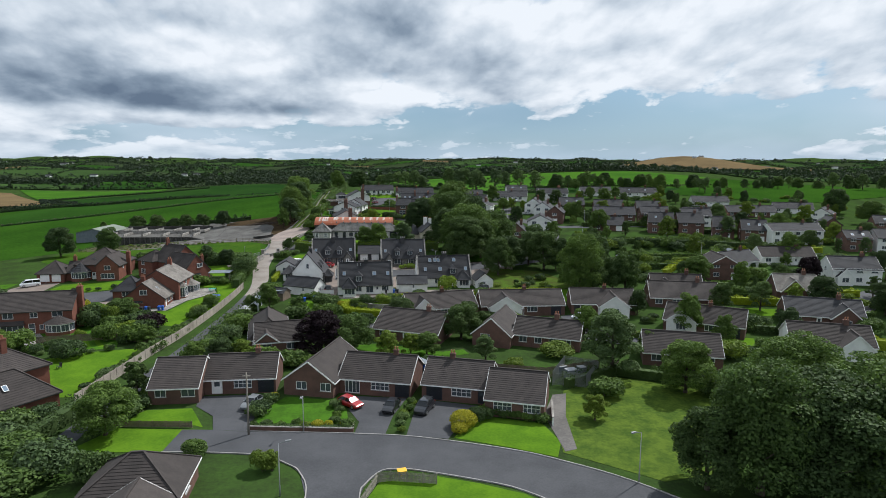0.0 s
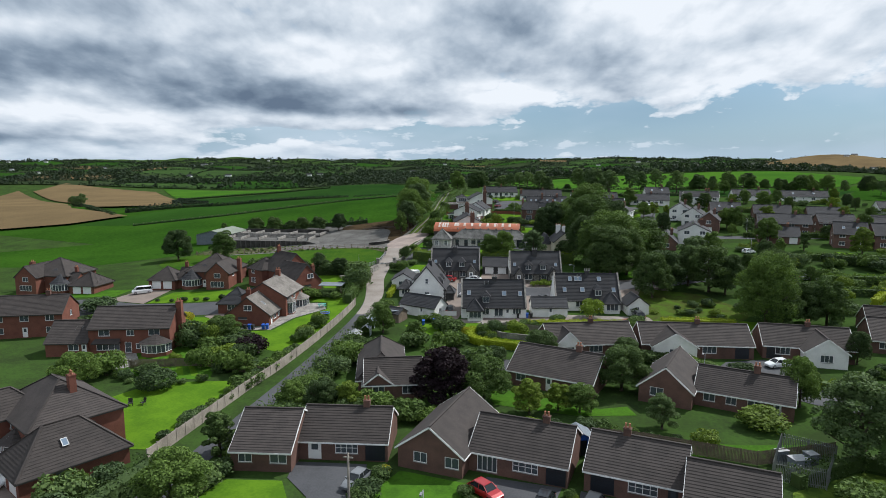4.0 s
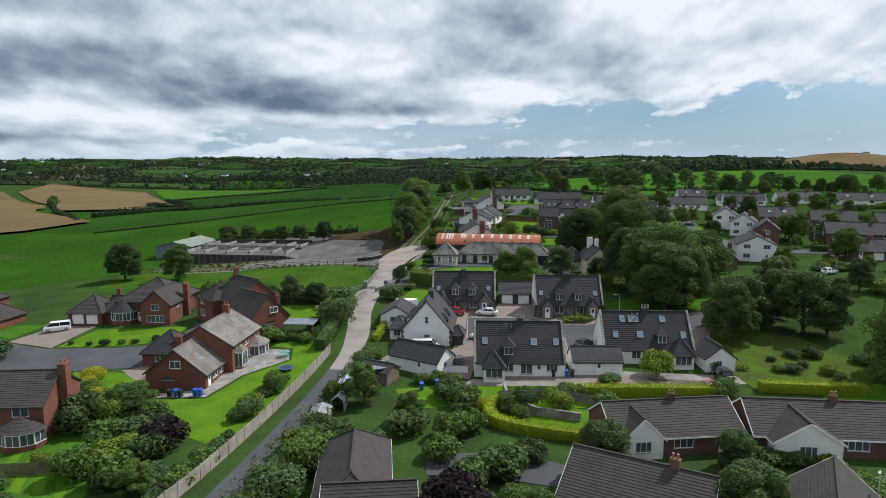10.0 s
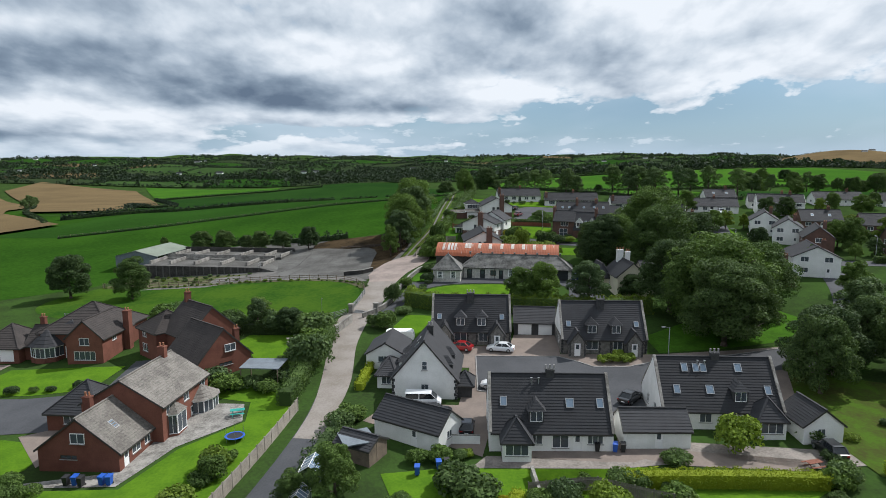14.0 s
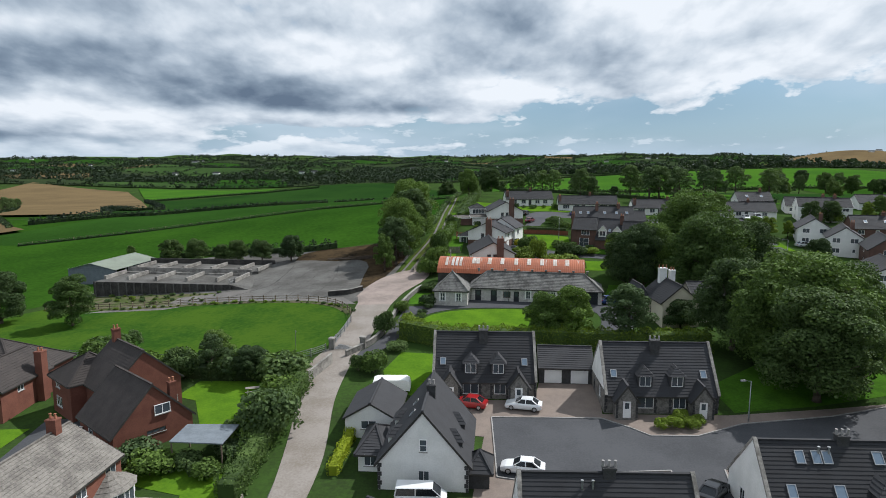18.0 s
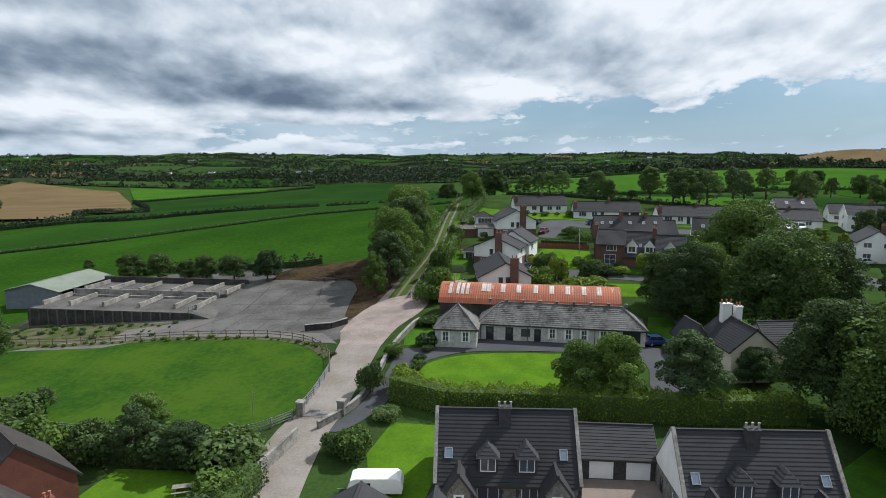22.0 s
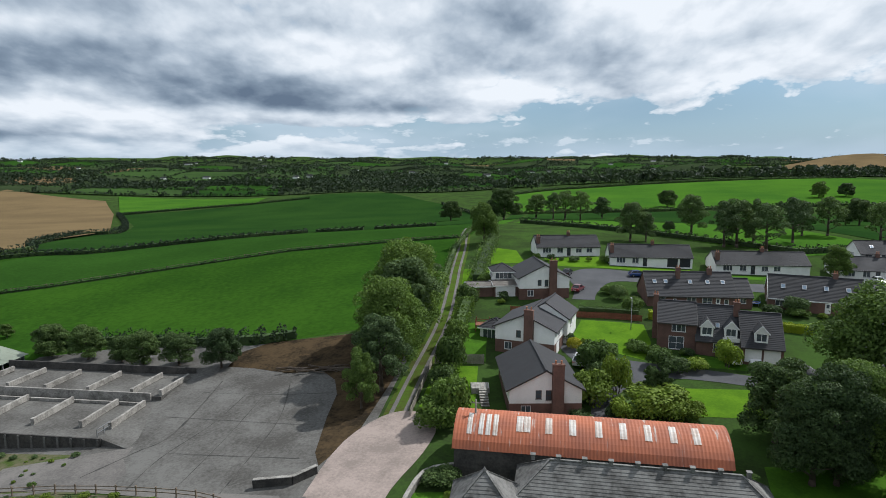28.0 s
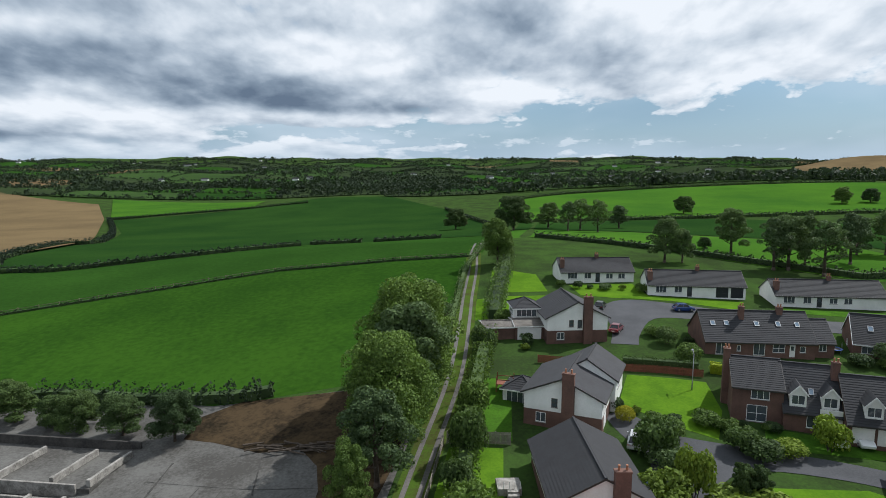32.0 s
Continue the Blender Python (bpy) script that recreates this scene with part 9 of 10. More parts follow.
# along the lane, its east side
bed([(-44.0, 84), (-42.6, 100), (-42.0, 118)], 3.0, GREENS, 1.8, 3.4, 0.6)
bed([(-43.4, 100), (-38, 104), (-31, 104)], 2.6, MIXED, 1.6, 3.4, 0.9)
bed([(-44, 128), (-40, 131), (-36, 136), (-31, 138)], 2.4, MIXED, 1.6, 3.6, 1.0)
bed([(-26, 132), (-25, 140), (-27, 147)], 2.4, MIXED, 1.6, 3.4, 0.9)
bed([(-43.8, 152), (-43.6, 162)], 2.4, GREENS, 1.2, 2.4, 0.5)
bed([(-33, 152.6), (-28, 154.8)], 2.4, MIXED, 0.8, 1.6, 0.4)
# behind the first bungalows
bed([(-30, 107), (-24, 104.8), (-14, 105)], 2.5, MIXED, 1.4, 3.2, 0.7)
bed([(-8, 106), (2, 106), (14, 104.4)], 2.6, MIXED, 1.0, 2.4, 0.7)
bed([(-20, 118), (-21, 126), (-16, 132)], 2.6, MIXED, 1.6, 3.4, 0.9)
bed([(13, 120), (17, 124), (22, 126)], 2.0, ["low_lime", "low_oak", "low_grey", "low_gold"], 0.8, 1.7, 0.7)
bed([(6, 135.4), (16, 136.4)], 2.2, MIXED, 1.0, 2.0, 0.6)
bed([(-18, 149.6), (-12, 152), (-6, 150.4)], 2.0, MIXED, 0.9, 2.0, 0.5)
bed([(-20, 146.2), (-17, 142.2)], 2.0, MIXED, 1.0, 2.0, 0.4)
bed([(10, 152), (13, 160), (13, 168)], 2.4, GREENS, 1.2, 2.4, 0.7)
# front gardens of the first close
bed([(-24.6, 80.6), (-18, 80.4), (-12, 80.2)], 1.7, ["low_dark", "low_gold", "low_lime", "low_oak"], 0.7, 1.2, 0.2)
bed([(-13.8, 82), (-14.4, 88)], 1.8, ["low_dark", "low_oak", "low_grey"], 0.7, 1.3, 0.3)
bed([(-25.2, 84), (-24.4, 90)], 1.7, ["low_dark", "low_gold", "low_dark"], 0.9, 1.8, 0.2)
bed([(-5.2, 79.4), (-4.6, 84), (-3.8, 89)], 1.8, ["low_grey", "low_oak", "low_lime"], 0.5, 1.1, 0.3)
bed([(6.6, 84.6), (11, 83.2), (14.6, 82.2)], 1.6, ["low_oak", "low_dark", "low_grey"], 0.8, 1.4, 0.2)
for x, y, h in ((3.6, 80.6, 2.1), (3.0, 78.8, 1.3)):
    plant("bush_gold", x, y, h, 1.15)
for x, y, h in ((5.4, 82.2, 2.0), (7.0, 83.2, 1.5)):
    plant("ball", x, y, h, 1.0)
# the middle right: gardens between the bungalow rows
bed([(44, 132), (52, 138), (60, 140)], 3.0, MIXED, 1.4, 3.0, 0.9)
bed([(40, 112), (52, 110), (64, 112), (76, 112)], 3.4, MIXED, 1.4, 3.4, 1.0)
bed([(58, 124), (68, 130), (78, 134)], 3.4, MIXED, 1.4, 3.4, 1.0)
bed([(62, 152), (74, 158), (86, 158)], 3.6, MIXED, 1.6, 3.6, 1.2)
bed([(54, 170), (62, 182), (70, 194)], 3.6, MIXED, 1.6, 4.0, 1.3)
bed([(80, 182), (92, 186), (106, 186)], 4.0, MIXED, 1.6, 4.0, 1.3)
bed([(96, 150), (108, 146), (120, 142)], 4.0, MIXED, 1.8, 4.0, 1.3)
bed([(60, 212), (72, 214), (86, 210)], 4.0, MIXED, 1.8, 4.0, 1.3)
for k, (x, y, h) in enumerate(((56, 118, 6), (66, 142, 7), (84, 143, 6.5), (98, 128, 7), (72, 170, 8), (102, 168, 8), (112, 196, 9), (126, 176, 8), (84, 226, 9), (108, 230, 9), (130, 236, 9), (150, 216, 9), (98, 258, 9), (122, 270, 9), (76, 286, 8), (140, 250, 8), (64, 246, 9), (116, 128, 7), (136, 152, 8), (160, 196, 9), (110, 312, 8), (150, 334, 9), (88, 330, 8), (62, 326, 7))):
    plant(("oak2", "dark2", "lime", "ash", "oak", "purple" if k == 5 else "dark")[k % 6], x, y, h, 1.0 + 0.06 * (k % 5))
bed([(17, 163), (24, 166), (31, 165)], 2.4, GREENS + ["low_lime"], 0.8, 1.9, 1.6)
bed([(22, 172), (29, 174), (34, 171)], 2.2, GREENS, 0.9, 2.2, 1.6)
GARDEN_RNG = random.Random(77)
for x, y in ((30, 118), (33, 112), (52, 126), (60, 133), (47, 140), (70, 121), (88, 116), (100, 118), (104, 138), (92, 146), (76, 142), (60, 164), (70, 176), (80, 164), (94, 166), (112, 156), (124, 154), (132, 142), (90, 194), (104, 202), (120, 202), (134, 204), (66, 204), (56, 214), (72, 232), (92, 238), (112, 248), (130, 222), (146, 232), (56, 262), (72, 270), (88, 282), (104, 286), (122, 292), (140, 272), (160, 282), (30, 300), (50, 314), (96, 322), (126, 336), (40, 246), (32, 256), (48, 205), (52, 192), (44, 184), (50, 174)):
    plant(GARDEN_RNG.choice(("oak2", "dark2", "lime", "ash", "oak", "dark", "fir", "oak2")), x + GARDEN_RNG.gauss(0, 1.5), y + GARDEN_RNG.gauss(0, 1.5), GARDEN_RNG.uniform(4.0, 8.5), GARDEN_RNG.uniform(0.9, 1.25))
ROOMS = [((fl[0] + fr[0]) / 2, (fl[1] + fr[1]) / 2 + dp / 2) for fl, fr, dp, *rest in HOMES]
for k in range(150):
    x, y = GARDEN_RNG.uniform(36, 205), GARDEN_RNG.uniform(186, 350)
    if any(abs(x - a) < 10.5 and abs(y - b) < 9 for a, b in ROOMS) or any(math.hypot(x - a, y - b) < 5.5 for a, b in ESTATE):
        continue
    if k % 5 < 2:
        plant(GARDEN_RNG.choice(("oak2", "lime", "ash", "dark2", "lime")), x, y, GARDEN_RNG.uniform(4.0, 7.5), GARDEN_RNG.uniform(0.9, 1.3))
    else:
        bed([(x, y), (x + GARDEN_RNG.uniform(5, 9), y + GARDEN_RNG.uniform(-2, 2))], 2.6, ["low_oak", "low_lime", "low_grey", "low_lime"], 1.2, 2.6, 0.6)
for k in range(46):
    plant(GARDEN_RNG.choice(("oak", "dark", "ash", "dark2", "oak2", "thin")), GARDEN_RNG.uniform(75, 330), GARDEN_RNG.uniform(366, 470) + 30 * (k % 3), GARDEN_RNG.uniform(7, 11.5), GARDEN_RNG.uniform(0.9, 1.3))
for a, b, c, d, mt in ((40, 116, 54, 112, "leaf_oak"), (54, 134, 66, 130, "leaf_hedge_lime"), (66, 126, 80, 122, "leaf_dark"), (82, 140, 98, 136, "leaf_oak"), (46, 150, 50, 160, "leaf_dark"), (70, 150, 84, 148, "leaf_hedge_lime"), (72, 164, 90, 164, "leaf_oak"), (96, 158, 108, 156, "leaf_hedge_lime"), (100, 178, 124, 178, "leaf_dark"), (62, 186, 80, 186, "leaf_oak"), (104, 210, 130, 208, "leaf_hedge_lime"), (66, 222, 96, 224, "leaf_oak"), (100, 240, 134, 240, "leaf_dark"), (60, 258, 90, 262, "leaf_oak"), (92, 272, 130, 276, "leaf_hedge_lime"), (64, 294, 110, 292, "leaf_dark"), (60, 316, 110, 318, "leaf_oak")):
    hedge([(a, b), ((a + c) / 2 + 1.2, (b + d) / 2 - 0.5), (c, d)], 1.5, 1.9, mt, "leafy garden hedge between the estate plots", wild=0.15, dens=12, size=0.2)
# round the yard, the stables and the last houses
bed([(-46.6, 214), (-46, 222), (-46.4, 232)], 2.4, MIXED, 0.9, 2.2, 0.5)
EDGE = smooth_line([(-60.4, 221.4), (-65.4, 226.4), (-71.6, 229.2), (-78, 230.2), (-92.6, 230.2), (-112, 227.4), (-131, 227.6)], 3)
sheet("verge", ribbon(EDGE, 1.5), "weedy_ground", 0.08, "strip of tall bleached grass along the paddock fence", "grass")
bed(EDGE, 1.7, ["low_lime", "low_grey"], 0.3, 0.7, 0.35)
for y in (233.5, 236.5, 239.4):
    bed([(-97, y), (-110, y + 0.4), (-128, y - 1.0)], 2.2, ["low_grey", "low_oak", "low_lime"], 0.25, 0.8, 1.0)
bed([(-32, 252), (-26, 254), (-18, 254)], 2.2, MIXED, 1.0, 2.4, 0.6)
bed([(-33, 278), (-24, 276), (-14, 276)], 2.6, MIXED, 0.8, 1.8, 0.5)
bed([(-46, 296), (-46, 304), (-46, 312)], 2.6, MIXED, 1.0, 2.2, 0.5)
bed([(-24, 306), (-16, 304), (-8, 303)], 2.6, MIXED, 0.8, 2.0, 0.6)
bed([(6, 300), (16, 299), (28, 300)], 3.0, MIXED, 1.0, 2.4, 0.6)
bed([(-40, 334), (-30, 333), (-18, 332)], 3.2, MIXED, 1.0, 2.2, 0.6)
bed([(0, 262), (8, 268), (12, 280)], 2.8, MIXED, 1.2, 3.0, 0.8)
for material, heaps in FAR_SHRUBS.items():
    tagged(new("shrub_planting", leaf_mesh("shrub_planting", np.concatenate(heaps), material)), "mixed leafy shrubs in the far garden beds", "shrubs", "", "stuff")

# joints and cracks in the yard concrete, grown over with weeds
for line, w in (([(-88.9, 262.4), (-86.9, 245.8), (-89.3, 240.6), (-92.3, 234.6)], 0.45), ([(-82.2, 257.2), (-82.7, 248.0), (-84.7, 239.7), (-84.4, 232.4)], 0.28), ([(-77.5, 263.8), (-73.4, 250.3), (-72.6, 237.9), (-72.4, 232.0)], 0.28), ([(-90.1, 258.3), (-82, 257.6), (-75.9, 257.2), (-67.6, 257.6)], 0.22), ([(-92.0, 250.5), (-81.0, 249.3), (-68.3, 247.9)], 0.22), ([(-84.4, 240.6), (-78, 240.2), (-66, 239.6)], 0.2), ([(-79.6, 262), (-78.6, 248), (-78.4, 233)], 0.16)):
    sheet("joint", ribbon(smooth_line(line, 6), [w * (0.15 + 0.75 * KIND_RNG.random()) for k in smooth_line(line, 6)]), "concrete_dark", "drive", "weed-grown joint in the yard concrete", "joint")
sheet("yard", [(-90.5, 242.1), (-97.4, 239.4), (-104.8, 236.2), (-104, 231), (-86.4, 231.7), (-87, 236), (-89.6, 239)], "tarmac_old", 0.062, "dark broken edge of the yard", "soil")
sheet("yard", [(-62.4, 239.6), (-57.7, 239.8), (-56.5, 232.6), (-62.5, 231.8)], "lane_pink", 0.095, "pale broken concrete slab beside the lane", "slab")
sheet("yard", [(-119.0, 224.6), (-102.2, 226.3), (-91, 234.2), (-84, 232.6), (-65.2, 231.9), (-61.0, 226.8), (-66, 227.9), (-73.8, 230.6), (-92, 231.8), (-112, 229)], "tarmac_old", 0.058, "grey dirt track along the paddock fence", "track")


def log_heap():
    """Felled branches piled at the back of the yard."""
    e = thing("log_heap", -74, 265.6, label="heap of grey felled branches on the yard", category="logs")
    for k in range(22):
        x, y, a = KIND_RNG.uniform(-6, 6), KIND_RNG.uniform(-1.2, 1.2), KIND_RNG.uniform(-0.5, 0.5)
        n = KIND_RNG.uniform(1.0, 2.4)
        z = ground_z(-74 + x, 265.6 + y) - e.matrix_basis.translation.z + 0.18 + 0.35 * KIND_RNG.random()
        part("branch", Shape().tube((x - n * math.cos(a), y - n * math.sin(a), z), (x + n * math.cos(a), y + n * math.sin(a), z + KIND_RNG.uniform(-0.1, 0.3)), 0.14, 0.07, 6), "bark", e)


log_heap()
for x, y, h in ((-22.3, 260.6, 4.6), (-20.6, 260.9, 4.2), (-21.4, 259.6, 4.0)):
    plant("fir", x, y, h, 0.75)


# ---- cars ----
CAR_FORM = {
    # length, width, body top, cabin start, windscreen foot, roof start, roof end, cabin end, roof height
    "hatch": (4.1, 1.76, 0.92, 1.05, 1.75, 3.25, 3.95, 1.46),
    "saloon": (4.5, 1.80, 0.92, 1.25, 2.05, 3.3, 4.05, 1.44),
    "suv": (4.5, 1.86, 1.05, 1.15, 1.75, 3.75, 4.35, 1.68),
    "van": (4.9, 1.92, 1.20, 0.55, 1.35, 4.7, 4.86, 1.95),
}
CAR_MESH = {}


def loft(stations):
    """A closed body through rings of (x, half width, z) corner lists."""
    sh = Shape()
    n = len(stations[0])
    for ring in stations:
        sh.v += ring
    for k in range(len(stations) - 1):
        sh.f += [(k * n + i, k * n + (i + 1) % n, (k + 1) * n + (i + 1) % n, (k + 1) * n + i) for i in range(n)]
    sh.f += [tuple(range(n - 1, -1, -1)), tuple((len(stations) - 1) * n + i for i in range(n))]
    return sh


def car_meshes(form, paint):
    if (form, paint) in CAR_MESH:
        return CAR_MESH[form, paint]
    L, W, belt, c0, r0, r1, c1, top = CAR_FORM[form]
    hw = W / 2

    def ring(x, w, lo, hi, tuck=0.9):
        return [(x, -w * 0.92, lo), (x, w * 0.92, lo), (x, w, lo + 0.18), (x, w, hi * 0.78), (x, w * tuck, hi), (x, -w * tuck, hi), (x, -w, hi * 0.78), (x, -w, lo + 0.18)]

    nose = belt * 0.72
    body = loft([ring(0.0, hw * 0.80, 0.32, nose * 0.88), ring(0.12, hw * 0.92, 0.22, nose), ring(0.5, hw, 0.2, belt * 0.88), ring(c0, hw, 0.2, belt), ring(c1 - 0.1, hw, 0.2, belt), ring(L - 0.18, hw * 0.97, 0.22, belt * (0.97 if form != "saloon" else 0.95)), ring(L, hw * 0.86, 0.34, belt * 0.9)])

    def hoop(x, w, z):
        return [(x, -w, z), (x, w, z)]

    g0, g1 = hw * 0.89, hw * 0.70 if form != "van" else hw * 0.84
    q = [(c0, g0, belt - 0.02), (r0, g1, top - 0.05), (r1, g1, top - 0.05), (c1, g0, belt - 0.02)]
    cab = Shape()
    cab.v = [(x, s * w, z) for x, w, z in q for s in (-1, 1)]
    cab.f = [(0, 2, 3, 1), (2, 4, 5, 3), (4, 6, 7, 5), (0, 6, 4, 2), (1, 3, 5, 7)]
    lid = loft([[(x, -g1 * s, z), (x, g1 * s, z), (x, g1 * s * 0.92, z + 0.06), (x, -g1 * s * 0.92, z + 0.06)] for x, s, z in ((r0 - 0.06, 0.97, top - 0.08), (r0 + 0.2, 1.02, top - 0.055), (r1 - 0.2, 1.02, top - 0.055), (r1 + 0.08, 0.97, top - 0.085))])
    pil = Shape()
    for s in (-1, 1):
        pil.beam((c0, s * g0, belt - 0.02), (r0, s * g1, top - 0.05), 0.07, 0.06)
        pil.beam((c1, s * g0, belt - 0.02), (r1, s * g1, top - 0.05), 0.16, 0.08)
        m = (r0 + r1) / 2 - 0.1
        pil.beam((m, s * g0 * 1.0, belt - 0.02), (m, s * g1 * 1.01, top - 0.05), 0.09, 0.05)
    ty, rm = Shape(), Shape()
    r = 0.31 if form in ("hatch", "saloon") else 0.35
    ty.tube((0, -0.1, 0), (0, 0.1, 0), r, r, 16)
    rm.tube((0, -0.115, 0), (0, 0.115, 0), r * 0.66, r * 0.62, 10)
    lamp = Shape().box(-0.06, -0.17, -0.07, 0.06, 0.17, 0.07)
    mir = Shape().box(-0.07, -0.09, -0.06, 0.07, 0.09, 0.07)
    plate = Shape().box(-0.02, -0.26, -0.055, 0.02, 0.26, 0.055)
    out = {"body": mesh_of("body", body.v, body.f, paint, False), "glazing": mesh_of("glazing", cab.v, cab.f, "glass_car"), "roof_panel": mesh_of("roof_panel", lid.v, lid.f, paint),
           "pillar_frame": mesh_of("pillar_frame", pil.v, pil.f, paint), "tyre": mesh_of("tyre", ty.v, ty.f, "rubber"), "rim": mesh_of("rim", rm.v, rm.f, "alloy"),
           "headlight": mesh_of("headlight", lamp.v, lamp.f, "lamp_clear"), "tail_light": mesh_of("tail_light", lamp.v, lamp.f, "lamp_red"), "mirror": mesh_of("mirror", mir.v, mir.f, paint),
           "bumper_plate": mesh_of("bumper_plate", plate.v, plate.f, "lamp_clear"), "r": r}
    CAR_MESH[form, paint] = out
    return out


def car(form, paint, x, y, heading, label):
    """A parked car whose nose points along heading (degrees from +x)."""
    L, W, belt, c0, r0, r1, c1, top = CAR_FORM[form]
    ms = car_meshes(form, "paint_" + paint)
    e = thing("van" if form == "van" else "car", x, y, ground_z(x, y) + 0.08, heading + 180, label, "van" if form == "van" else "car")

    def put(name, loc, par=e):
        o = new(name, ms[name])
        o.parent = par
        o.matrix_basis = pose(*loc)
        return o

    ox = -L / 2
    for nm in ("body", "glazing", "roof_panel", "pillar_frame"):
        put(nm, (ox, 0, 0))
    for px in (0.82, L - 0.85):
        for s in (-1, 1):
            t = put("tyre", (ox + px, s * (W / 2 - 0.08), ms["r"]))
            put("rim", (0, 0, 0), t)
    for s in (-1, 1):
        put("headlight", (ox + 0.16, s * W * 0.33, belt * 0.62))
        put("tail_light", (ox + L - 0.06, s * W * 0.36, belt * 0.78))
        put("mirror", (ox + c0 + 0.35, s * (W / 2 + 0.06), belt + 0.03))
    put("bumper_plate", (ox + L + 0.0, 0, belt * 0.55))


for form, paint, x, y, hd, lab in (
    ("hatch", "white", -66.9, 79.7, 14, "white hatchback parked on the paved drive"),
    ("hatch", "black", -73.3, 83.9, -75, "dark hatchback parked beside the house"),
    ("hatch", "red", -12.7, 87.6, -38, "red hatchback parked on the asphalt drive"),
    ("hatch", "black", -6.6, 86.2, -104, "black hatchback parked before the garage"),
    ("suv", "black", -1.8, 85.9, -110, "black car parked before the bungalow garage"),
    ("hatch", "grey", -27.0, 87.4, -104, "dark grey car parked on the drive"),
    ("van", "white", -113.3, 171.8, -140, "white van parked before the garages"),
    ("hatch", "white", 32.1, 136.2, -160, "white hatchback parked outside a bungalow"),
    ("van", "white", -35.3, 166.8, 8, "white van parked beside the white house"),
    ("saloon", "black", -33.2, 164.2, 12, "black saloon parked on the court"),
    ("hatch", "grey", -31.0, 161.6, 16, "dark grey hatchback parked on the court"),
    ("saloon", "black", -8.0, 172.2, 58, "black saloon parked beside the white house"),
    ("hatch", "grey", -7.0, 167.0, 80, "grey hatchback parked beside the white house"),
    ("saloon", "black", -33.2, 164.4, 12, "black saloon parked behind the van on the court"),
    ("hatch", "black", -28.6, 161.0, 96, "black hatchback parked by the white gate"),
    ("saloon", "red", -33.4, 187.0, 172, "red saloon parked before the stone cottage"),
    ("saloon", "white", -26.7, 187.4, 176, "white saloon parked before the garages"),
    ("saloon", "white", -26.1, 173.6, 178, "white saloon parked on the asphalt court"),
    ("suv", "black", 12.4, 161.6, 100, "dark car parked beside the white outbuilding"),
    ("hatch", "blue", -12.6, 231.3, 20, "blue car parked by the stone villa"),
    ("suv", "silver", -31.6, 269.6, 80, "silver car parked beside the white house"),
    ("hatch", "white", -4.4, 274.8, -92, "white hatchback parked before the dormer house"),
    ("hatch", "white", -7.4, 274.4, -92, "white hatchback parked before the dormer house"),
    ("saloon", "maroon", -30.6, 307.0, 70, "maroon saloon parked on the drive"),
    ("hatch", "blue", -16.5, 321.2, 10, "dark blue hatchback parked on the road"),
    ("hatch", "black", -32.6, 319.6, 75, "dark hatchback parked on the drive"),
    ("hatch", "blue", -32.1, 259.6, 85, "blue hatchback parked beside the white house"),
    ("hatch", "white", 53.5, 229.0, 30, "white hatchback parked on the estate road"),
    ("hatch", "white", 37.5, 327.5, -90, "white hatchback parked outside the garages"),
    ("van", "white", 40.8, 328.0, -90, "white van parked outside the garages"),
    ("saloon", "silver", 42.0, 291.0, 10, "silver saloon parked on the estate road"),
    ("suv", "white", -77.6, 173.4, 24, "white car parked beside the red brick house"),
    ("saloon", "grey", 60.0, 199.5, 20, "grey saloon parked outside an estate house"),
):
    car(form, paint, x, y, hd, lab)


# ---- poles and lamps ----
def street_lamp(x, y, h=6.5, turn=0.0):
    e = thing("street_lamp", x, y, turn=turn, label="slim grey steel street lamp with a flat head", category="street lamp")
    part("column", Shape().lathe(0, 0, [(0.09, -0.3), (0.09, 1.2), (0.055, 1.3), (0.04, h)], 10), "metal_grey", e, smooth=True)
    part("arm", Shape().beam((0, 0, h - 0.03), (0.9, 0, h + 0.12), 0.05, 0.05), "metal_grey", e)
    hd = part("lamp_head", Shape().box(0.75, -0.11, h + 0.06, 1.35, 0.11, h + 0.2), "metal_grey", e)
    part("lens", Shape().box(0.82, -0.08, h + 0.03, 1.28, 0.08, h + 0.058), "lamp_clear", hd)


post = thing("paddock_post", -63.0, 202.6, label="thin grey steel post standing in the paddock grass", category="post")
part("shaft", Shape().tube((0, 0, -0.3), (0, 0, 3.4), 0.05, 0.04, 8), "metal_grey", post)
part("bracket", Shape().beam((-0.02, 0, 3.1), (0.3, 0, 3.25), 0.05, 0.05), "metal_grey", post)
for x, y, h, t in ((22.8, 65.9, 6.0, 200), (-16.9, 63.2, 6.0, 20), (-17.7, 79.0, 5.0, 270), (-0.5, 188.0, 5.0, 200), (18.0, 126.5, 5.0, 240), (-22.0, 285.5, 5.5, 90), (52, 222, 6, 180), (84, 196, 6, 180), (30, 268, 6, 180), (62, 262, 6, 90)):
    street_lamp(x, y, h, t)


def timber_pole(x, y, h=8.0):
    e = thing("utility_pole", x, y, label="grey weathered timber utility pole", category="pole")
    part("pole", Shape().lathe(0, 0, [(0.15, -0.4), (0.13, h * 0.5), (0.10, h)], 9), "timber_grey", e, smooth=True)
    part("crossarm", Shape().box(-0.5, -0.05, h - 0.5, 0.5, 0.05, h - 0.38), "timber_grey", e)
    for dx in (-0.4, 0, 0.4):
        part("insulator", Shape().lathe(dx, 0, [(0.03, h - 0.38), (0.05, h - 0.3), (0.03, h - 0.22)], 7), "plastic_black", e)


timber_pole(-24.7, 78.1, 8.5)
timber_pole(-44.6, 240.5, 7.5)


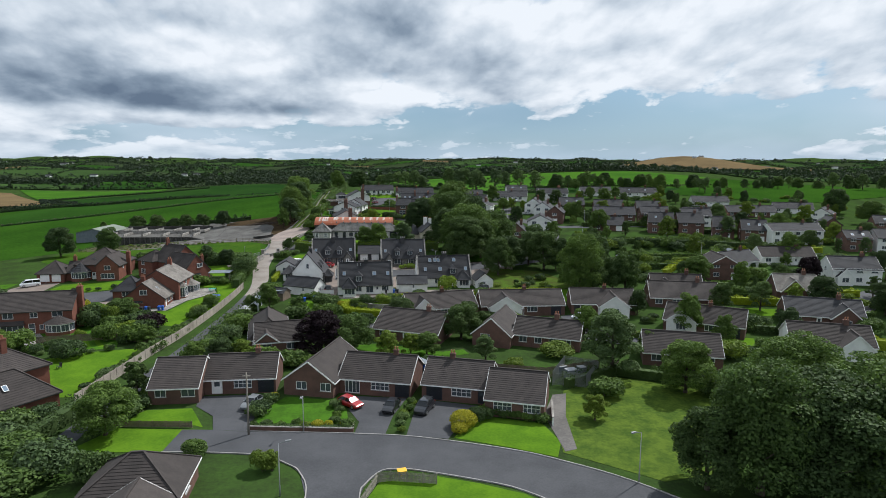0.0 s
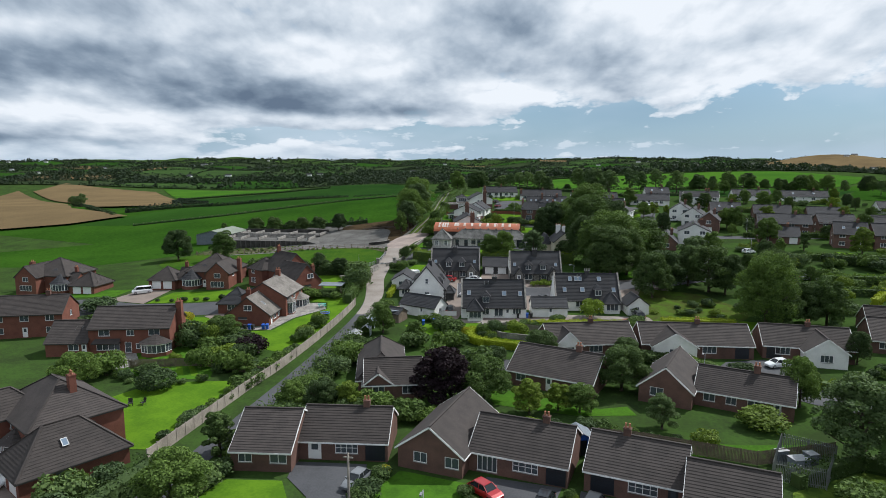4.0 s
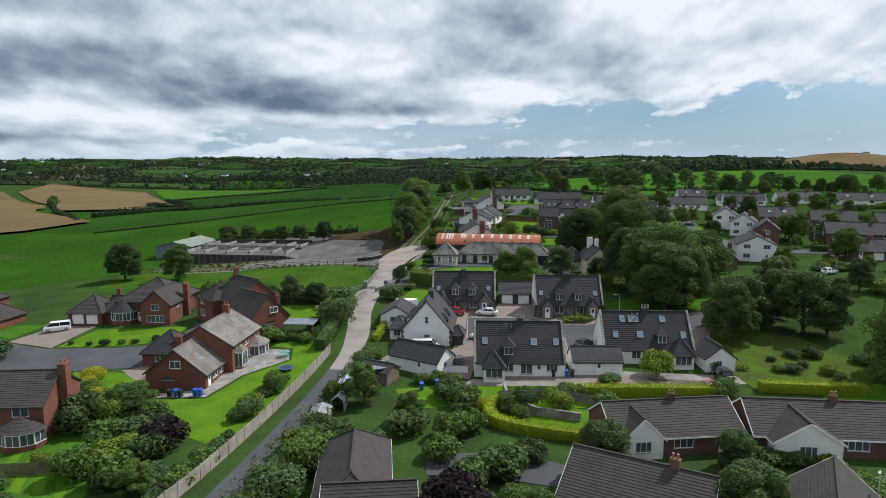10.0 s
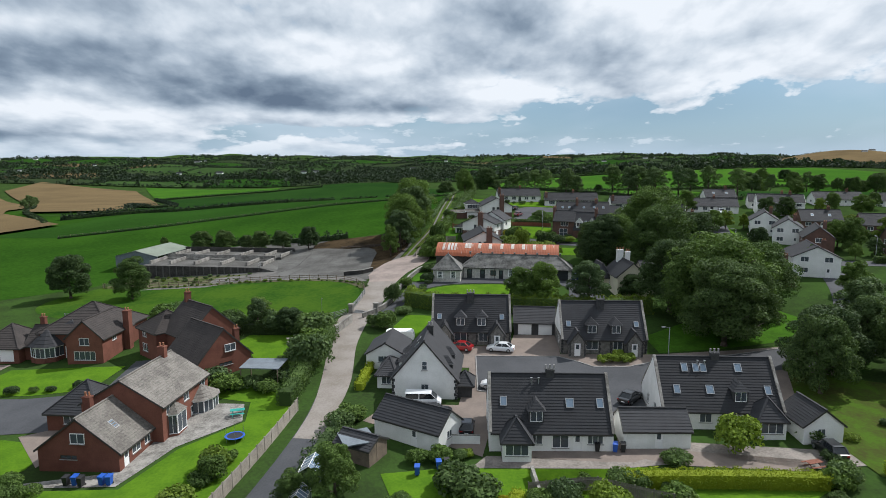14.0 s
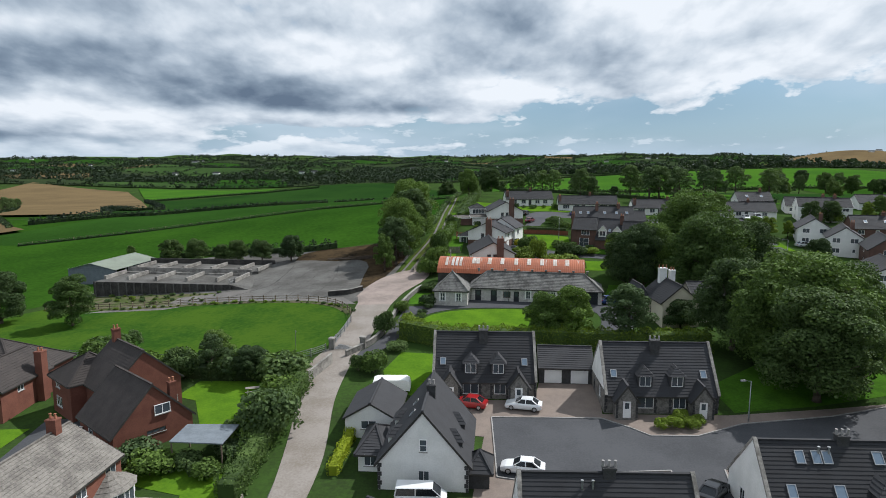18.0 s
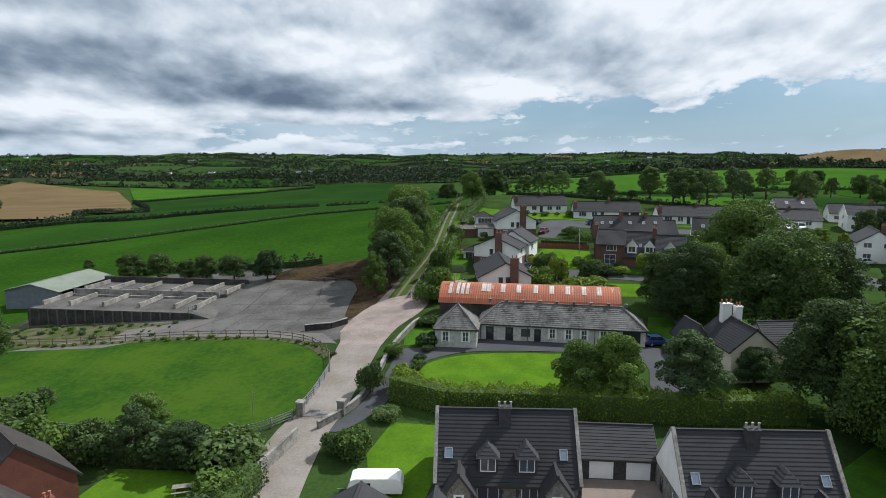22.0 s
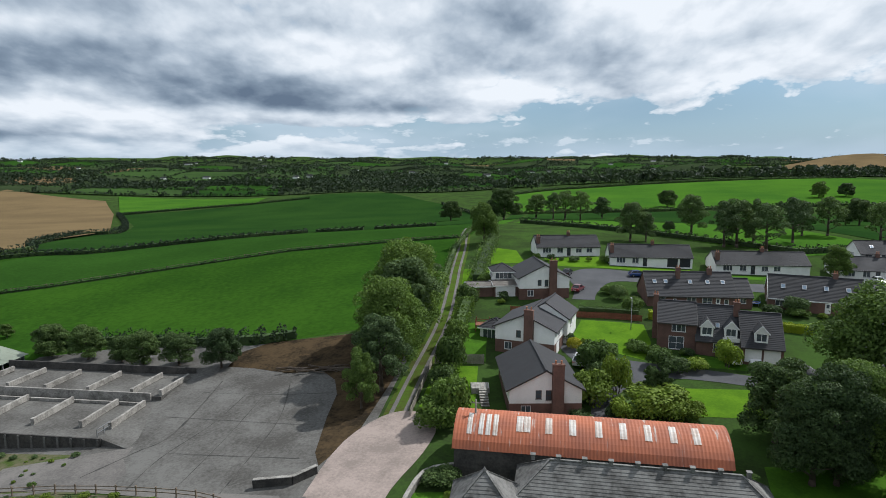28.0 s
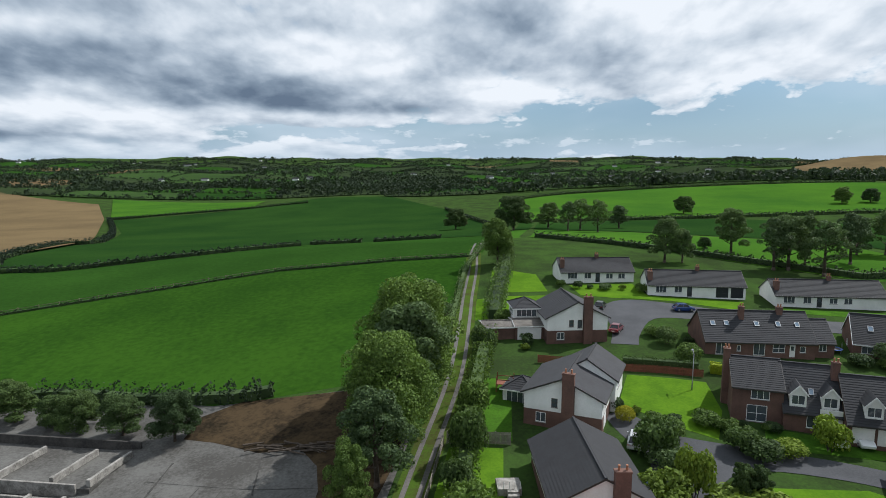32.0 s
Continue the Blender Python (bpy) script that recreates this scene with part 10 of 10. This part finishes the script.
# ---- garden things ----
def wheelie_bin(x, y, paint, turn=0):
    e = thing("wheelie_bin", x, y, ground_z(x, y) + 0.07, turn, "%s plastic wheeled refuse bin with lid" % paint, "bin")
    b = Shape()
    b.v = [(-0.21, -0.26, 0.05), (0.21, -0.26, 0.05), (0.21, 0.26, 0.05), (-0.21, 0.26, 0.05), (-0.29, -0.34, 0.98), (0.29, -0.34, 0.98), (0.29, 0.36, 0.98), (-0.29, 0.36, 0.98)]
    b.f = [(3, 2, 1, 0), (0, 1, 5, 4), (1, 2, 6, 5), (2, 3, 7, 6), (3, 0, 4, 7), (4, 5, 6, 7)]
    part("bin_body", b, "plastic_" + paint, e)
    part("lid", Shape().beam((0, -0.38, 1.0), (0, 0.4, 1.08), 0.6, 0.06), "plastic_" + paint, e)
    for s in (-1, 1):
        part("wheel", Shape().tube((s * 0.22, 0.3, 0.1), (s * 0.28, 0.3, 0.1), 0.1, 0.1, 10), "rubber", e)


for x, y, c, t in ((-68.2, 143.4, "blue", 5), (-67.4, 143.3, "black", 0), (-65.3, 143.8, "blue", 0), (-64.5, 143.9, "blue", 8), (-69.1, 143.2, "black", 4), (-30.4, 151.8, "blue", 20), (-32.5, 150.4, "blue", 10), (-29.6, 152.2, "black", 15), (-11.2, 158.6, "blue", 0), (-10.3, 158.7, "black", 0), (-13.2, 158.4, "black", 4), (-63.6, 89.6, "black", 30)):
    wheelie_bin(x, y, c, t)


def trampoline(x, y):
    e = thing("trampoline", x, y, label="round garden trampoline with a blue edge pad", category="trampoline")
    e.scale = (0.68, 0.68, 0.85)
    part("mat", Shape().lathe(0, 0, [(1.35, 0.66), (1.35, 0.68)], 24), "plastic_black", e)
    ringm = Shape()
    n = 24
    for r, z in ((1.36, 0.66), (1.75, 0.66), (1.75, 0.72), (1.36, 0.72)):
        ringm.v += [(r * math.cos(6.2832 * i / n), r * math.sin(6.2832 * i / n), z) for i in range(n)]
    ringm.f = [(k * n + i, k * n + (i + 1) % n, (k + 1) % 4 * n + (i + 1) % n, (k + 1) % 4 * n + i) for k in range(4) for i in range(n)]
    part("edge_pad", ringm, "plastic_blue", e)
    for k in range(6):
        a = 6.2832 * k / 6
        part("leg", Shape().tube((1.6 * math.cos(a), 1.6 * math.sin(a), -0.05), (1.6 * math.cos(a), 1.6 * math.sin(a), 0.66), 0.03, 0.03, 6), "metal_grey", e)
        part("net_pole", Shape().tube((1.72 * math.cos(a), 1.72 * math.sin(a), 0.6), (1.72 * math.cos(a), 1.72 * math.sin(a), 2.1), 0.02, 0.02, 6), "metal_grey", e)


trampoline(-55.9, 154.7)
trampoline(4.5, 305.4)


def garden_chair(x, y, turn):
    e = thing("garden_chair", x, y, turn=turn, label="dark slatted garden chair on the lawn", category="chair", group="garden chairs on the lawn")
    part("seat", Shape().box(-0.3, -0.3, 0.4, 0.3, 0.3, 0.45), "plastic_black", e)
    part("backrest", Shape().beam((0, 0.3, 0.45), (0, 0.42, 1.05), 0.6, 0.05), "plastic_black", e)
    for a in (-0.27, 0.27):
        for b in (-0.27, 0.27):
            part("leg", Shape().box(a - 0.025, b - 0.025, -0.02, a + 0.025, b + 0.025, 0.4), "plastic_black", e)
        part("armrest", Shape().box(a - 0.04, -0.3, 0.62, a + 0.04, 0.3, 0.66), "plastic_black", e)


garden_chair(-66.4, 103.2, 30)
garden_chair(-64.8, 103.8, -20)


def garden_table(x, y, material="timber_grey", label="grey timber garden table with benches"):
    e = thing("garden_table", x, y, ground_z(x, y) + 0.07, 25, label, "table")
    for k in range(5):
        part("board", Shape().box(-0.9, -0.4 + k * 0.165, 0.7, 0.9, -0.25 + k * 0.165, 0.74), material, e)
    for s in (-1, 1):
        part("bench", Shape().box(-0.9, s * 0.75 - 0.13, 0.42, 0.9, s * 0.75 + 0.13, 0.46), material, e)
        part("leg", Shape().beam((s * 0.6, -0.8, 0), (s * 0.6, 0.3, 0.7), 0.06, 0.08), material, e)
        part("leg", Shape().beam((s * 0.6, 0.8, 0), (s * 0.6, -0.3, 0.7), 0.06, 0.08), material, e)


garden_table(-88.1, 127.6)
garden_table(-62.8, 187.6)
garden_table(9.6, 158.4, "timber_red", "red-brown timber picnic table")
garden_table(-58.9, 161.0, "plastic_teal", "green plastic play table on the patio")


def shed(x, y, turn, w, d, h, rise, wall, roof, label, door=True):
    e = thing("shed", x, y, ground_z(x, y), turn, label, "shed")
    b = Shape()
    b.v = [(-w / 2, -d / 2, -0.4), (w / 2, -d / 2, -0.4), (w / 2, d / 2, -0.4), (-w / 2, d / 2, -0.4), (-w / 2, -d / 2, h), (w / 2, -d / 2, h), (w / 2, d / 2, h), (-w / 2, d / 2, h), (0, -d / 2, h + rise), (0, d / 2, h + rise)]
    b.f = [(3, 2, 1, 0), (0, 1, 5, 8, 4), (1, 2, 6, 5), (2, 3, 7, 9, 6), (3, 0, 4, 7)]
    part("wall", b, wall, e)
    for s in (-1, 1):
        part("roof_sheet", roof_slope(s, w, d, h, rise), roof, e)
    if door:
        part("door", Shape().box(-0.4, -d / 2 - 0.05, 0, 0.4, -d / 2 - 0.004, min(1.9, h)), "door_dark", e)


def roof_slope(s, w, d, h, rise, t=0.06):
    a, b = (s * (w / 2 + 0.15), h - 0.15 * rise / (w / 2)), (0, h + rise)
    y0, y1 = -d / 2 - 0.15, d / 2 + 0.15
    sh = Shape()
    sh.v = [(a[0], y0, a[1]), (b[0], y0, b[1]), (b[0], y1, b[1]), (a[0], y1, a[1])]
    sh.v += [(x, y, z + t) for x, y, z in sh.v]
    sh.f = [(0, 1, 2, 3), (7, 6, 5, 4), (0, 4, 5, 1), (1, 5, 6, 2), (2, 6, 7, 3), (3, 7, 4, 0)]
    return sh


shed(-2.4, 100.4, 14, 3.0, 3.4, 1.9, 0.8, "plastic_blue", "shed_metal", "blue garden shed with a pale roof")
shed(-43.4, 137.6, 10, 2.4, 3.0, 1.8, 0.5, "timber", "metal_grey", "brown timber garden shed beside the lane")
shed(-40.0, 111.0, 5, 2.6, 3.4, 1.9, 0.6, "timber", "tile_brown", "brown timber garden shed behind the bungalow")
shed(96.0, 203.0, 20, 2.6, 3.2, 1.9, 0.6, "timber_red", "shed_metal", "red-brown timber shed beside the hedge")
shed(92.0, 196.0, 20, 2.2, 2.6, 1.9, 0.5, "timber_grey", "concrete_pale", "pale timber shed beside the hedge")


def greenhouse(x, y, turn, w=2.2, d=3.2):
    e = thing("greenhouse", x, y, turn=turn, label="small glass greenhouse with pale metal frame", category="greenhouse")
    h, r = 1.5, 0.7
    bars = Shape()
    for k in range(5):
        v = -d / 2 + d * k / 4
        for s in (-1, 1):
            bars.beam((s * w / 2, v, -0.1), (s * w / 2, v, h), 0.04, 0.04).beam((s * w / 2, v, h), (0, v, h + r), 0.04, 0.04)
    for s in (-1, 1):
        bars.beam((s * w / 2, -d / 2, h), (s * w / 2, d / 2, h), 0.05, 0.05).beam((s * w / 2, -d / 2, 0.05), (s * w / 2, d / 2, 0.05), 0.05, 0.05)
    bars.beam((0, -d / 2, h + r), (0, d / 2, h + r), 0.05, 0.05)
    part("frame", bars, "fascia_white", e)
    for s in (-1, 1):
        part("pane", Shape().box(min(s * (w / 2 - 0.03), s * (w / 2 - 0.04)), -d / 2, 0.05, max(s * (w / 2 - 0.03), s * (w / 2 - 0.04)), d / 2, h), "glass_sky", e)
        part("pane", Shape().quad((s * (w / 2 - 0.03), -d / 2, h), (s * (w / 2 - 0.03), d / 2, h), (0, d / 2, h + r - 0.03), (0, -d / 2, h + r - 0.03)), "glass_sky", e)


greenhouse(-43.4, 148.0, 8)
greenhouse(-42.6, 142.6, 8, 1.8, 2.4)
greenhouse(-60.4, 120.4, 30, 2.0, 2.4)


def caravan(x, y, turn):
    e = thing("caravan", x, y, turn=turn, label="white touring caravan parked beside the cottage", category="caravan")
    e.scale = (1.0, 1.0, 0.72)
    pr = [(0.0, 0.6), (0.0, 1.2), (0.3, 2.3), (0.8, 2.55), (4.6, 2.55), (5.0, 2.2), (5.2, 1.2), (5.1, 0.5)]
    sh = Shape()
    for s in (-1.05, 1.05):
        sh.v += [(a, s, b) for a, b in pr]
    n = len(pr)
    sh.f = [tuple(range(n)), tuple(2 * n - 1 - i for i in range(n))] + [(i, n + i, n + (i + 1) % n, (i + 1) % n) for i in range(n)]
    part("body", sh, "render_white", e)
    for s in (-1, 1):
        part("side_window", Shape().box(1.0, s * 1.06 - 0.01, 1.4, 2.2, s * 1.06 + 0.01, 2.0), "glass_car", e)
        part("wheel", Shape().tube((2.7, s * 0.85, 0.33), (2.7, s * 1.06, 0.33), 0.33, 0.33, 14), "rubber", e)
    part("front_window", Shape().beam((0.04, 0, 1.35), (0.24, 0, 2.1), 1.5, 0.03), "glass_car", e)
    part("tow_bar", Shape().beam((-1.1, 0, 0.45), (0.2, 0, 0.55), 0.1, 0.08), "metal_grey", e)


caravan(-46.8, 189.6, 10)


def cabbage_palm(x, y, h):
    """A thin trunk that forks, each fork ending in a burst of sword leaves."""
    rng = random.Random(19)
    e = thing("cabbage_palm", x, y, label="cabbage palm with pale green sword-shaped leaves", category="tree")
    stem, heads = Shape().tube((0, 0, -0.3), (0, 0, h * 0.5), 0.14, 0.1, 8), ((0.0, 0.1, h), (0.6, 0.2, h * 0.86), (-0.5, -0.3, h * 0.8))
    for p in heads:
        stem.tube((0, 0, h * 0.5), p, 0.08, 0.06, 6)
    part("trunk", stem, "bark", e)
    for p in heads:
        burst = Shape()
        for k in range(70):
            a, t, n = rng.uniform(0, 6.283), rng.uniform(-0.5, 1.3), rng.uniform(0.6, 0.95)
            d = Vector((math.cos(a) * math.cos(t), math.sin(a) * math.cos(t), math.sin(t)))
            side = Vector((-math.sin(a), math.cos(a), 0)) * 0.035
            o = Vector(p)
            mid, tip = o + d * n * 0.6, o + d * n - Vector((0, 0, 0.18 * n))
            burst.quad(o - side, o + side, mid + side, mid - side).quad(mid - side, mid + side, tip)
        part("leaf_burst", burst, "leaf_lime", e)


cabbage_palm(-34.6, 105.6, 4.2)


def carport(corners, h, label):
    e = thing("carport", 0, 0, 0, 0, label, "carport")
    z = max(ground_z(*c) for c in corners) + h
    sh = Shape()
    sh.v = [(x, y, z) for x, y in corners] + [(x, y, z + 0.12) for x, y in corners]
    sh.f = [(3, 2, 1, 0), (4, 5, 6, 7)] + [(i, (i + 1) % 4, 4 + (i + 1) % 4, 4 + i) for i in range(4)]
    part("roof_sheet", sh, "shed_metal", e)
    for x, y in corners:
        cx, cy = sum(c[0] for c in corners) / 4, sum(c[1] for c in corners) / 4
        px, py = x + (cx - x) * 0.06, y + (cy - y) * 0.06
        part("post", Shape().box(px - 0.06, py - 0.06, ground_z(px, py) - 0.2, px + 0.06, py + 0.06, z), "timber", e)


carport([(-63.0, 169.4), (-57.2, 169.9), (-57.8, 174.7), (-63.6, 173.8)], 2.3, "flat grey sheet roofed carport beside the hedge")
carport([(-40.6, 150.4), (-37.4, 152.4), (-39.6, 155.6), (-42.6, 153.6)], 2.2, "low flat grey lean-to roof beside the lane")


def grit_bin(x, y):
    e = thing("grit_bin", x, y, turn=20, label="yellow plastic roadside grit bin with lid", category="grit bin")
    part("bin_body", Shape().box(-0.5, -0.32, 0, 0.5, 0.32, 0.55), "plastic_yellow", e)
    part("lid", Shape().beam((0, -0.36, 0.58), (0, 0.36, 0.7), 1.06, 0.07), "plastic_yellow", e)


grit_bin(-4.0, 67.6)


def palisade():
    pts = [(18.6, 96.3), (23.7, 95.0), (27.2, 101.5), (22.0, 104.0), (18.6, 96.3)]
    e = thing("palisade_fence", 0, 0, 0, 0, "grey galvanised steel palisade fence round the substation", "fence")
    for a, b in zip(pts, pts[1:]):
        d = math.hypot(b[0] - a[0], b[1] - a[1])
        n = max(1, round(d / 2.7))
        for k in range(n):
            p = [a[i] + (b[i] - a[i]) * k / n for i in (0, 1)]
            q = [a[i] + (b[i] - a[i]) * (k + 1) / n for i in (0, 1)]
            z = min(ground_z(*p), ground_z(*q))
            part("post", Shape().box(p[0] - 0.05, p[1] - 0.05, z - 0.2, p[0] + 0.05, p[1] + 0.05, z + 2.3), "metal_grey", e)
            sh = Shape().beam((*p, z + 0.4), (*q, z + 0.4), 0.05, 0.06).beam((*p, z + 2.0), (*q, z + 2.0), 0.05, 0.06)
            for j in range(16):
                f = (j + 0.5) / 16
                x, y = p[0] + (q[0] - p[0]) * f, p[1] + (q[1] - p[1]) * f
                sh.beam((x, y, z + 0.1), (x, y, z + 2.4), 0.075, 0.03)
            part("pale_panel", sh, "metal_grey", e)


palisade()
for x, y, w, d, h, t in ((22.0, 98.4, 1.8, 1.4, 1.9, 20), (24.2, 100.8, 1.2, 1.2, 1.5, 20), (21.0, 100.8, 1.4, 0.8, 1.6, 20)):
    e = thing("transformer_cabinet", x, y, turn=t, label="grey steel electrical cabinet on a concrete base", category="cabinet")
    part("plinth", Shape().box(-w / 2 - 0.1, -d / 2 - 0.1, -0.2, w / 2 + 0.1, d / 2 + 0.1, 0.12), "concrete_pale", e)
    part("housing", Shape().box(-w / 2, -d / 2, 0.12, w / 2, d / 2, h), "shed_metal", e)
    part("hood", Shape().box(-w / 2 - 0.06, -d / 2 - 0.06, h, w / 2 + 0.06, d / 2 + 0.06, h + 0.08), "metal_grey", e)
    for k in range(5):
        part("fin", Shape().box(-w / 2 + 0.2 + k * (w - 0.4) / 4 - 0.02, -d / 2 - 0.12, 0.4, -w / 2 + 0.2 + k * (w - 0.4) / 4 + 0.02, -d / 2, h - 0.3), "metal_grey", e)


def play_frame(x, y):
    e = thing("play_frame", x, y, label="red-brown timber garden play frame with platform", category="play frame")
    for a in (-1.2, 1.2):
        for b in (-0.9, 0.9):
            part("post", Shape().box(a - 0.06, b - 0.06, -0.2, a + 0.06, b + 0.06, 2.3), "timber_red", e)
    part("platform", Shape().box(-1.3, -1.0, 1.1, 1.3, 1.0, 1.18), "timber_red", e)
    for s in (-1, 1):
        part("rail", Shape().box(-1.25, s * 0.92 - 0.03, 1.75, 1.25, s * 0.92 + 0.03, 1.85), "timber_red", e)
    part("slide", Shape().beam((1.25, 0, 1.15), (3.2, 0, 0.1), 0.6, 0.05), "plastic_teal", e)


play_frame(-48.4, 281.6)
